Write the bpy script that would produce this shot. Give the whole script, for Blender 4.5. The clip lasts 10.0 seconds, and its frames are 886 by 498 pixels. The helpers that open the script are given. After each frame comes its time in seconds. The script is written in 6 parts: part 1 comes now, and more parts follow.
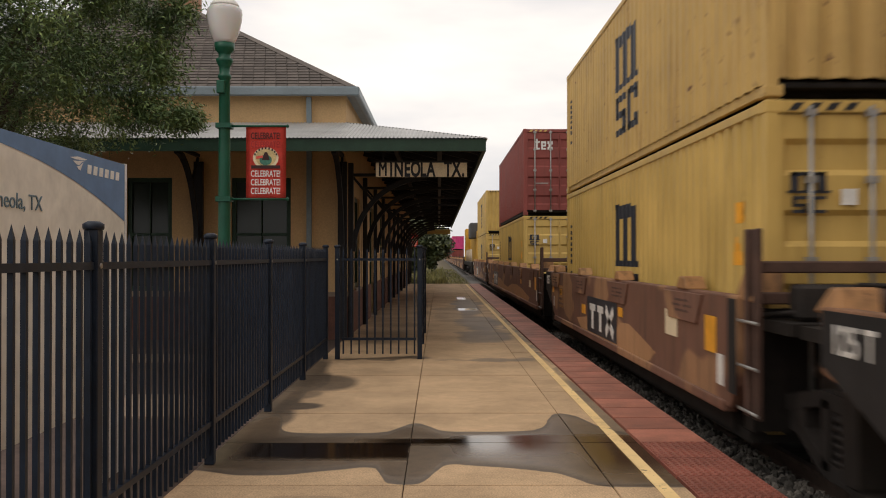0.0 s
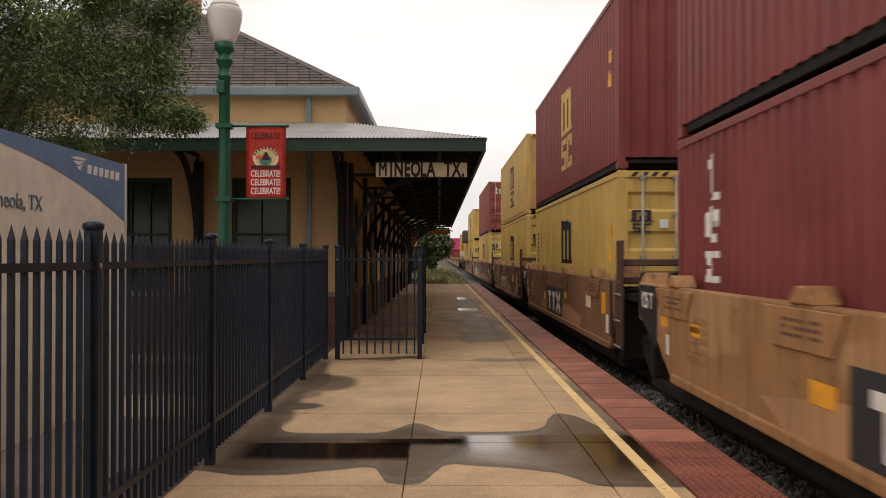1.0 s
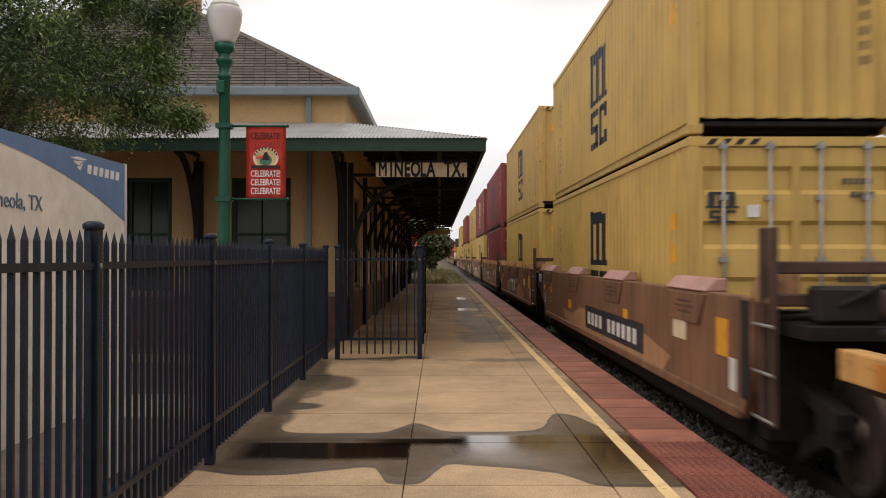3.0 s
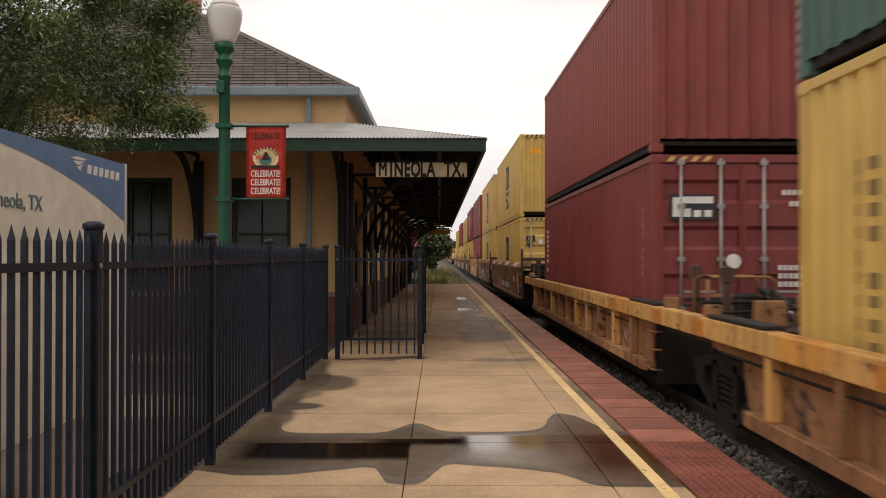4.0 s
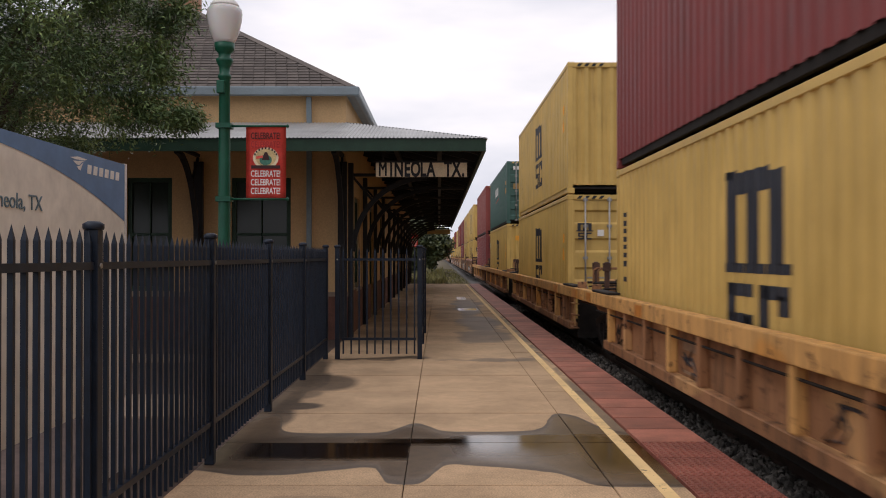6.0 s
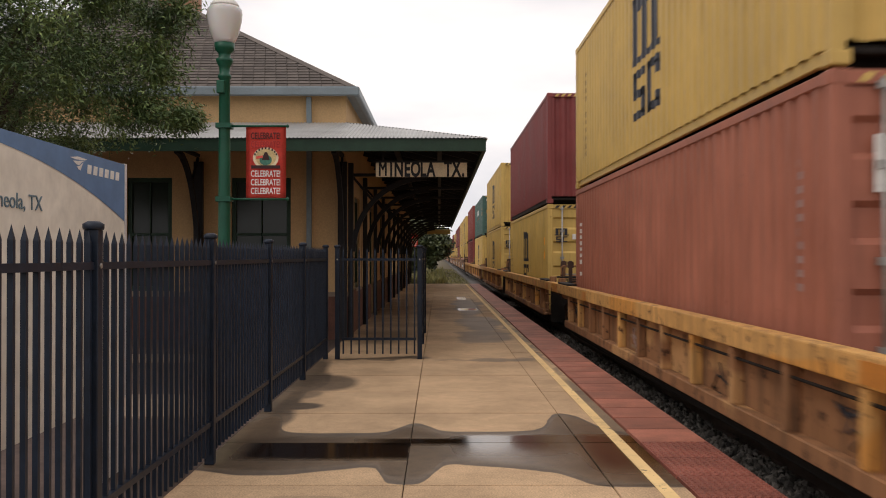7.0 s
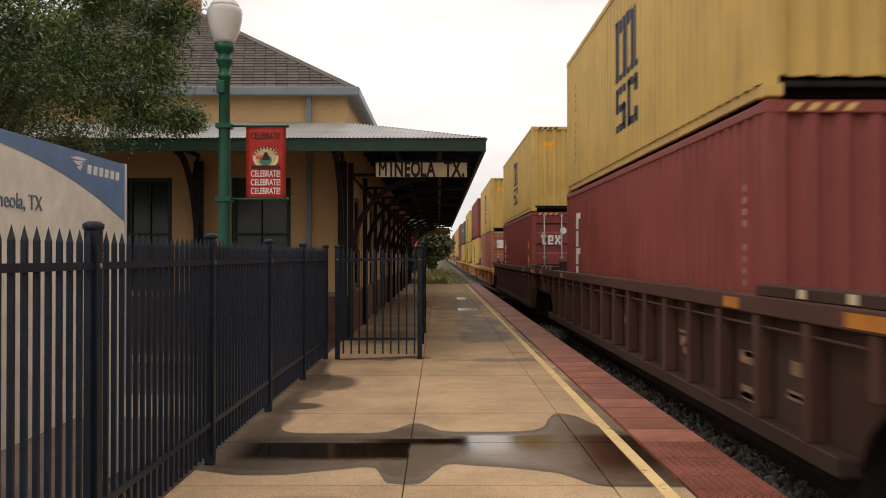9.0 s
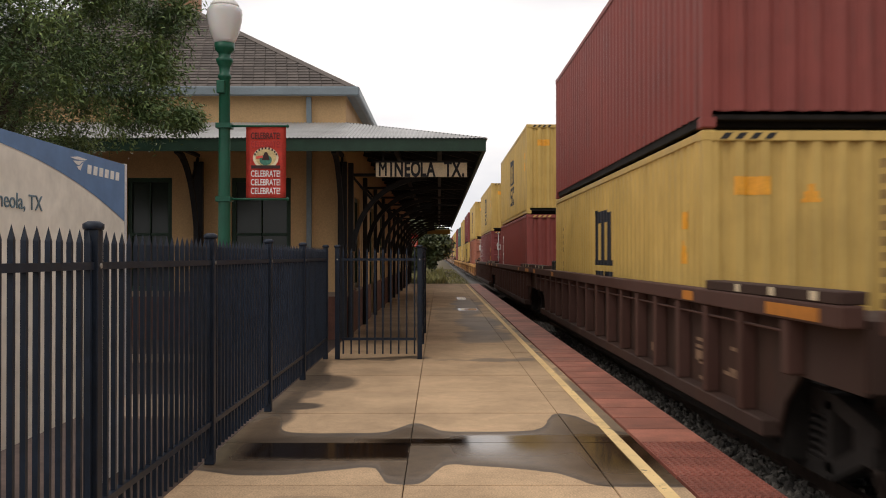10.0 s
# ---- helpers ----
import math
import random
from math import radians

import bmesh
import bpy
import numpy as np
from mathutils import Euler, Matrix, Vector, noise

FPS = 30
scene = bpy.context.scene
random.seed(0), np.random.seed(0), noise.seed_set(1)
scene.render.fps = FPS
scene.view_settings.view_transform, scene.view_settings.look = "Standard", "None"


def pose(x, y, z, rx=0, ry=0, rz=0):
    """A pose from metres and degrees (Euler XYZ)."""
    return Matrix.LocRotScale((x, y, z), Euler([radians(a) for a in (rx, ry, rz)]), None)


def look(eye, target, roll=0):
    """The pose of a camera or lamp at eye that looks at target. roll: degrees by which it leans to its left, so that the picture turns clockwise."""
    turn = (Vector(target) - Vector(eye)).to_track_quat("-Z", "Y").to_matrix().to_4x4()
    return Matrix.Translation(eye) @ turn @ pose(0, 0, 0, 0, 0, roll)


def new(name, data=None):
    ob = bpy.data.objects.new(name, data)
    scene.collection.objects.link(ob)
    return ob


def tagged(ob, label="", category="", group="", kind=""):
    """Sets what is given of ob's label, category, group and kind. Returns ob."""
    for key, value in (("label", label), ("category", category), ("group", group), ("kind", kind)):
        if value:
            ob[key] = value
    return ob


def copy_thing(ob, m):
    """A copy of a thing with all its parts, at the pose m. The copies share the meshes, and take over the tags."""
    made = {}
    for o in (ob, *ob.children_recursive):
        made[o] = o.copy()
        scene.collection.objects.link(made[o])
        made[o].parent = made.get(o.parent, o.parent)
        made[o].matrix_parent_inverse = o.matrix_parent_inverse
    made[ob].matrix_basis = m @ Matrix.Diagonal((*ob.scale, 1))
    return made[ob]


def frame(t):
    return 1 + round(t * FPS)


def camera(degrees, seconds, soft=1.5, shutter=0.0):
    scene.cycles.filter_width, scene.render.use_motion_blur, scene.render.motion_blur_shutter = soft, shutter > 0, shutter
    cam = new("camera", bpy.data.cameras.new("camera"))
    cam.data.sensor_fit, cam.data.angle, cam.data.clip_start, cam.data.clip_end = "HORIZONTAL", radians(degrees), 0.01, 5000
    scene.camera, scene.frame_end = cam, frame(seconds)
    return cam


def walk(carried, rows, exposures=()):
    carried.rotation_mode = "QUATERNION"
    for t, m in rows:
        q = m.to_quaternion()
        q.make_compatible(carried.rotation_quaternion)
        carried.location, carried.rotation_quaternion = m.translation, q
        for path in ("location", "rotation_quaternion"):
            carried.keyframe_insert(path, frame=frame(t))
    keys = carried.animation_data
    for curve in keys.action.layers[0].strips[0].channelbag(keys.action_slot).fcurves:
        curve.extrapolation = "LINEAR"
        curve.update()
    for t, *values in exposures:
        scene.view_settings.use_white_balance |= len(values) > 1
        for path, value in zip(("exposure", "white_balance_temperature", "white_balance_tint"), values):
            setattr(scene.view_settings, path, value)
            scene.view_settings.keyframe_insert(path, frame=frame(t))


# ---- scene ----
# camera on a tripod, looking along the platform beside the track
cam = camera(52.2, 10.0, soft=1.0, shutter=0.2)
EYE = (0.0, 0.0, 1.65)
VIEW = pose(EYE[0], EYE[1], EYE[2], 90 + 0.466, 0, -0.25)
walk(cam, [(0.0, VIEW), (10.0, VIEW)], exposures=[
    (0.0, 0.15, 6550, 10), (0.5, 0.27, 6600, 11), (1.2, 0.28, 6800, 12), (1.9, 0.28, 6650, 11), (2.5, 0.27, 6350, 11), (4.0, 0.28, 6750, 12), (5.0, 0.25, 6600, 12),
    (5.6, 0.10, 6000, 15), (7.0, 0.22, 6450, 13), (7.6, 0.26, 6750, 12), (8.5, 0.26, 6800, 12), (9.2, 0.26, 6750, 12), (10.0, 0.28, 6400, 11)])

# ---- overcast daylight ----
world = bpy.data.worlds.new("overcast_sky")
scene.world = world
world.use_nodes = True
wn, wl = world.node_tree.nodes, world.node_tree.links
wn.clear()
w_out = wn.new("ShaderNodeOutputWorld")
w_bg = wn.new("ShaderNodeBackground")
w_sky = wn.new("ShaderNodeTexSky")
w_sky.sky_type = "NISHITA"
w_sky.sun_disc = False
w_sky.sun_elevation = radians(48)
w_sky.sun_rotation = radians(150)
w_dim = wn.new("ShaderNodeMix")
w_dim.data_type = "RGBA"
w_dim.blend_type = "MULTIPLY"
w_dim.inputs[0].default_value = 1.0
w_dim.inputs[7].default_value = (0.1, 0.1, 0.1, 1)
w_tc = wn.new("ShaderNodeTexCoord")
w_map = wn.new("ShaderNodeMapping")
w_map.inputs["Scale"].default_value = (1.3, 1.3, 4.5)
w_noise = wn.new("ShaderNodeTexNoise")
w_noise.inputs["Scale"].default_value = 1.7
w_noise.inputs["Detail"].default_value = 5
w_ramp = wn.new("ShaderNodeValToRGB")
w_ramp.color_ramp.elements[0].position = 0.40
w_ramp.color_ramp.elements[0].color = (0.72, 0.70, 0.71, 1)
w_ramp.color_ramp.elements[1].position = 0.64
w_ramp.color_ramp.elements[1].color = (1.17, 1.07, 0.965, 1)
w_mix = wn.new("ShaderNodeMix")
w_mix.data_type = "RGBA"
w_mix.inputs[0].default_value = 0.9
wl.new(w_sky.outputs[0], w_dim.inputs[6])
wl.new(w_tc.outputs["Generated"], w_map.inputs["Vector"])
wl.new(w_map.outputs[0], w_noise.inputs["Vector"])
wl.new(w_noise.outputs[0], w_ramp.inputs[0])
wl.new(w_dim.outputs[2], w_mix.inputs[6])
wl.new(w_ramp.outputs[0], w_mix.inputs[7])
wl.new(w_mix.outputs[2], w_bg.inputs[0])
w_bg.inputs[1].default_value = 1.0
wl.new(w_bg.outputs[0], w_out.inputs[0])

sun = new("sun", bpy.data.lights.new("sun", "SUN"))
sun.data.energy = 0.6
sun.data.angle = radians(30)
sun.data.color = (1.0, 0.93, 0.83)
sun.matrix_world = look((0, 0, 30), (12, 10, 8))
# ---- materials ----
def nodes_of(name):
    m = bpy.data.materials.new(name)
    m.use_nodes = True
    nt = m.node_tree
    return m, nt, nt.nodes["Principled BSDF"]


def ramp(nt, a, b, ca, cb):
    r = nt.nodes.new("ShaderNodeValToRGB")
    r.color_ramp.elements[0].position, r.color_ramp.elements[0].color = a, (*ca, 1)
    r.color_ramp.elements[1].position, r.color_ramp.elements[1].color = b, (*cb, 1)
    return r


def noise_node(nt, vec, scale, detail=4, rough=0.6):
    n = nt.nodes.new("ShaderNodeTexNoise")
    n.inputs["Scale"].default_value, n.inputs["Detail"].default_value = scale, detail
    n.inputs["Roughness"].default_value = rough
    nt.links.new(vec, n.inputs["Vector"])
    return n


def coords(nt, space="object", stretch=(1, 1, 1), shift=True):
    """Coordinates in metres, shifted from object to object."""
    if space == "world":
        src = nt.nodes.new("ShaderNodeNewGeometry").outputs["Position"]
    else:
        src = nt.nodes.new("ShaderNodeTexCoord").outputs["Object"]
    mp = nt.nodes.new("ShaderNodeMapping")
    mp.inputs["Scale"].default_value = stretch
    nt.links.new(src, mp.inputs["Vector"])
    if shift:
        info = nt.nodes.new("ShaderNodeObjectInfo")
        mul = nt.nodes.new("ShaderNodeVectorMath")
        mul.operation = "MULTIPLY"
        mul.inputs[1].default_value = (31, 47, 19)
        nt.links.new(info.outputs["Random"], mul.inputs[0])
        nt.links.new(mul.outputs[0], mp.inputs["Location"])
    return mp.outputs[0]


def mixed(nt, fac, a, b, mode="MIX"):
    m = nt.nodes.new("ShaderNodeMix")
    m.data_type, m.blend_type = "RGBA", mode
    for k, v in ((0, fac), (6, a), (7, b)):
        if isinstance(v, (int, float)):
            m.inputs[k].default_value = v
        elif isinstance(v, tuple):
            m.inputs[k].default_value = (*v, 1)
        else:
            nt.links.new(v, m.inputs[k])
    return m.outputs[2]


def bump(nt, bs, height, strength, dist=0.01):
    b = nt.nodes.new("ShaderNodeBump")
    b.inputs["Strength"].default_value, b.inputs["Distance"].default_value = strength, dist
    nt.links.new(height, b.inputs["Height"])
    nt.links.new(b.outputs[0], bs.inputs["Normal"])


def surface(name, base, var=0.25, scale=3.0, fine=40.0, rough=0.7, metal=0.0, relief=0.15, space="object",
            stretch=(1, 1, 1), shift=True, random_tone=0.0, gloss=0.5, island=False):
    """A plain matt surface: broad stains, fine grain and slight relief."""
    m, nt, bs = nodes_of(name)
    v = coords(nt, space, stretch, shift)
    n1, n2 = noise_node(nt, v, scale), noise_node(nt, v, fine, 3)
    lo, hi = tuple(c * (1 - var) for c in base), tuple(min(1, c * (1 + var)) for c in base)
    r1 = ramp(nt, 0.3, 0.7, lo, hi)
    nt.links.new(n1.outputs[0], r1.inputs[0])
    r2 = ramp(nt, 0.25, 0.75, (0.8, 0.8, 0.8), (1.15, 1.15, 1.15))
    nt.links.new(n2.outputs[0], r2.inputs[0])
    col = mixed(nt, 0.8, r1.outputs[0], r2.outputs[0], "MULTIPLY")
    if random_tone:
        info = nt.nodes.new("ShaderNodeObjectInfo")
        r3 = ramp(nt, 0, 1, (1 - random_tone,) * 3, (1 + random_tone,) * 3)
        if island:
            info = nt.nodes.new("ShaderNodeNewGeometry")
        nt.links.new(info.outputs["Random Per Island" if island else "Random"], r3.inputs[0])
        col = mixed(nt, 1.0, col, r3.outputs[0], "MULTIPLY")
    nt.links.new(col, bs.inputs["Base Color"])
    bs.inputs["Roughness"].default_value, bs.inputs["Metallic"].default_value = rough, metal
    bs.inputs["Specular IOR Level"].default_value = gloss
    bump(nt, bs, n2.outputs[0], relief)
    return m


def worn_paint(name, base, worn, amount=0.5, rough=0.5, streak=0.5, grime=(0.05, 0.035, 0.025), patch=None, gloss=0.4):
    """Weathered paint on steel: faded patches, vertical streaks, chips down to rust."""
    m, nt, bs = nodes_of(name)
    v = coords(nt)
    vs = coords(nt, stretch=(5, 5, 0.5))
    fade = noise_node(nt, v, 0.9, 4)
    runs = noise_node(nt, vs, 1.6, 5, 0.65)
    chips = noise_node(nt, v, 7.0, 6, 0.7)
    fine = noise_node(nt, v, 60, 2)
    r1 = ramp(nt, 0.3, 0.72, tuple(c * 0.84 for c in base), tuple(min(1, c * 1.13 + 0.01) for c in base))
    nt.links.new(fade.outputs[0], r1.inputs[0])
    base_out = r1.outputs[0]
    if patch:
        big = noise_node(nt, coords(nt, stretch=(1, 0.55, 1.3)), 0.75, 2, 0.4)
        rp = ramp(nt, 0.585, 0.61, (0, 0, 0), (1, 1, 1))
        nt.links.new(big.outputs[0], rp.inputs[0])
        base_out = mixed(nt, rp.outputs[0], base_out, patch)
    r2 = ramp(nt, 0.46 if streak > 0.7 else 0.52, 0.76, (0, 0, 0), (streak, streak, streak))
    nt.links.new(runs.outputs[0], r2.inputs[0])
    c = mixed(nt, r2.outputs[0], base_out, grime)
    edge = 0.74 - 0.14 * amount
    r3 = ramp(nt, edge, edge + 0.05, (0, 0, 0), (1, 1, 1))
    nt.links.new(chips.outputs[0], r3.inputs[0])
    c = mixed(nt, r3.outputs[0], c, worn)
    nt.links.new(c, bs.inputs["Base Color"])
    r4 = ramp(nt, 0.2, 0.8, (rough - 0.1,) * 3, (rough + 0.18,) * 3)
    nt.links.new(fade.outputs[0], r4.inputs[0])
    nt.links.new(r4.outputs[0], bs.inputs["Roughness"])
    bs.inputs["Specular IOR Level"].default_value = gloss
    bump(nt, bs, fine.outputs[0], 0.05, 0.004)
    return m


RUST = (0.12, 0.05, 0.025)
YELLOW = worn_paint("yellow_container_paint", (0.57, 0.38, 0.105), RUST, 0.35, 0.5, 0.35, (0.2, 0.12, 0.04))
YELLOW_RUSTY = worn_paint("rusty_yellow_container_paint", (0.55, 0.36, 0.115), RUST, 0.75, 0.55, 0.5, (0.2, 0.1, 0.04))
MAROON = worn_paint("maroon_container_paint", (0.2, 0.036, 0.033), (0.09, 0.032, 0.028), 0.3, 0.5, 0.35)
RED = worn_paint("faded_red_container_paint", (0.235, 0.048, 0.037), (0.1, 0.038, 0.03), 0.4, 0.55, 0.35)
ORANGE = worn_paint("orange_red_container_paint", (0.36, 0.125, 0.075), (0.13, 0.05, 0.03), 0.5, 0.55, 0.4)
GREEN = worn_paint("dark_green_container_paint", (0.05, 0.115, 0.095), (0.1, 0.05, 0.03), 0.4, 0.5, 0.3)
PINK = worn_paint("magenta_container_paint", (0.62, 0.05, 0.2), (0.3, 0.04, 0.1), 0.2, 0.5, 0.3)
CAR_BROWN = worn_paint("rust_brown_car_paint", (0.175, 0.08, 0.05), (0.3, 0.15, 0.075), 0.5, 0.65, 0.75, patch=(0.34, 0.18, 0.09))
CAR_TAN = worn_paint("tan_car_paint", (0.35, 0.178, 0.072), (0.15, 0.07, 0.036), 0.8, 0.6, 0.8, patch=(0.43, 0.245, 0.115), gloss=0.25)
CAR_MIXED = worn_paint("orange_brown_car_paint", (0.235, 0.115, 0.06), (0.12, 0.06, 0.035), 0.6, 0.62, 0.85, gloss=0.25)
CAR_FADED = worn_paint("faded_tan_primer", (0.43, 0.235, 0.115), (0.22, 0.1, 0.05), 0.8, 0.65, 0.6, gloss=0.25)
CAR_YELLOW = worn_paint("dirty_orange_yellow_car_paint", (0.64, 0.35, 0.11), (0.10, 0.045, 0.022), 1.1, 0.65, 0.9, patch=(0.66, 0.31, 0.07), gloss=0.3)
CAR_PANEL = worn_paint("grimy_brown_side_sheet", (0.30, 0.145, 0.065), (0.06, 0.03, 0.018), 1.15, 0.75, 1.0, patch=(0.50, 0.28, 0.12), gloss=0.2)
CAR_DARK = worn_paint("dark_brown_car_paint", (0.05, 0.028, 0.022), (0.095, 0.04, 0.026), 0.6, 0.65, 0.8, patch=(0.062, 0.035, 0.027), gloss=0.12)
CAR_DARK_POST = worn_paint("brown_car_post_paint", (0.078, 0.037, 0.028), (0.14, 0.065, 0.042), 0.5, 0.65, 0.6, gloss=0.2)
TRUCK = surface("grimy_black_truck_steel", (0.022, 0.018, 0.016), 0.35, 4, 50, 0.75, 0.1, gloss=0.3)
# near-black for grimy undersides and for shade painted on rails and flanges
UNDERFRAME = surface("sooty_underframe_steel", (0.016, 0.013, 0.011), 0.35, 4, 50, 0.8, gloss=0.2)
DECKING = surface("dark_brown_boarding", (0.068, 0.069, 0.075), 0.3, 2, 30, 0.85, gloss=0.15)
STENCIL = surface("faded_tan_stencil", (0.24, 0.15, 0.09), 0.25, 8, 60, 0.7)
STEEL = surface("grey_galvanised_rod", (0.33, 0.32, 0.3), 0.2, 6, 60, 0.45, 0.6)
RAIL_STEEL = surface("worn_rail_steel", (0.16, 0.12, 0.1), 0.3, 5, 60, 0.4, 0.7)
NAVY = surface("dark_navy_marking", (0.022, 0.025, 0.035), 0.2, 5, 50, 0.5)
WHITE = surface("white_marking", (0.72, 0.7, 0.66), 0.12, 6, 60, 0.5)
GOLD = surface("ochre_marking", (0.6, 0.4, 0.11), 0.15, 6, 60, 0.5)
AMBER = surface("orange_yellow_sticker", (0.8, 0.36, 0.025), 0.15, 6, 60, 0.45)
BLACK = surface("black_rubber", (0.015, 0.015, 0.015), 0.3, 6, 60, 0.7)

FENCE_PAINT = surface("satin_black_blue_fence_paint", (0.0095, 0.0165, 0.031), 0.3, 7, 80, 0.44, 0.0, 0.05, gloss=0.3)
STUCCO = surface("tan_stucco", (0.58, 0.383, 0.19), 0.1, 0.8, 45, 0.85, 0, 0.25, "world", shift=False)
BRICK_DARK = surface("dark_red_brown_brick", (0.115, 0.05, 0.034), 0.3, 2.5, 40, 0.85, 0, 0.3, random_tone=0.25)
TRIM_GREEN = surface("dark_green_trim_paint", (0.020, 0.05, 0.032), 0.2, 3, 50, 0.5, gloss=0.3)
IRON_DARK = surface("near_black_painted_timber", (0.017, 0.018, 0.022), 0.3, 3, 40, 0.6, gloss=0.3)
GUTTER = surface("blue_grey_gutter_paint", (0.19, 0.235, 0.26), 0.12, 2, 50, 0.45)
TIN = surface("galvanised_corrugated_tin", (0.42, 0.42, 0.41), 0.18, 1.2, 30, 0.5, 0.35)
SHINGLE = surface("grey_brown_asphalt_shingle", (0.108, 0.09, 0.078), 0.25, 1.2, 120, 0.9, 0, 0.5, random_tone=0.24)
SHINGLE_FIELD = surface("grey_brown_asphalt_shingle_field", (0.108, 0.09, 0.078), 0.25, 1.2, 120, 0.9, 0, 0.5, random_tone=0.24, island=True)
GLASS_DARK, _nt, _bs = nodes_of("dark_window_glass")
_bs.inputs["Base Color"].default_value = (0.024, 0.034, 0.03, 1)
_bs.inputs["Specular IOR Level"].default_value = 0.35
_bs.inputs["Roughness"].default_value = 0.16
LAMP_GREEN = surface("gloss_green_lamp_paint", (0.005, 0.072, 0.04), 0.15, 4, 60, 0.42, gloss=0.35)
BANNER_RED = surface("red_banner_cloth", (0.70, 0.095, 0.068), 0.1, 5, 90, 0.75)
BANNER_DARK = surface("dark_banner_print", (0.035, 0.01, 0.01), 0.1, 5, 60, 0.75)
CODE_PALE = surface("faded_white_code_print", (0.33, 0.22, 0.2), 0.2, 6, 60, 0.6)
CODE_BROWN = surface("faded_brown_code_print", (0.3, 0.19, 0.06), 0.2, 6, 60, 0.6)
CREAM = surface("cream_print", (0.74, 0.62, 0.42), 0.08, 5, 60, 0.6)
EMBLEM_GREEN = surface("teal_green_print", (0.05, 0.17, 0.12), 0.3, 9, 60, 0.7)
SIGN_FACE = surface("cream_grey_sign_face", (0.72, 0.675, 0.59), 0.04, 1.5, 6, 0.5, 0, 0.0)
SIGN_BLUE = surface("steel_blue_sign_print", (0.095, 0.19, 0.36), 0.04, 1.5, 6, 0.5, 0, 0.0)
SIGN_TEXT = surface("slate_blue_lettering", (0.12, 0.19, 0.235), 0.05, 3, 60, 0.5)
ALU = surface("pale_aluminium_edge", (0.62, 0.62, 0.63), 0.08, 4, 60, 0.4, 0.2)

GLOBE, _nt, _bs = nodes_of("frosted_lamp_globe")
_bs.inputs["Base Color"].default_value = (0.77, 0.75, 0.72, 1)
_bs.inputs["Roughness"].default_value = 0.25
_bs.inputs["Transmission Weight"].default_value = 0.35
_bs.inputs["Subsurface Weight"].default_value = 0.2


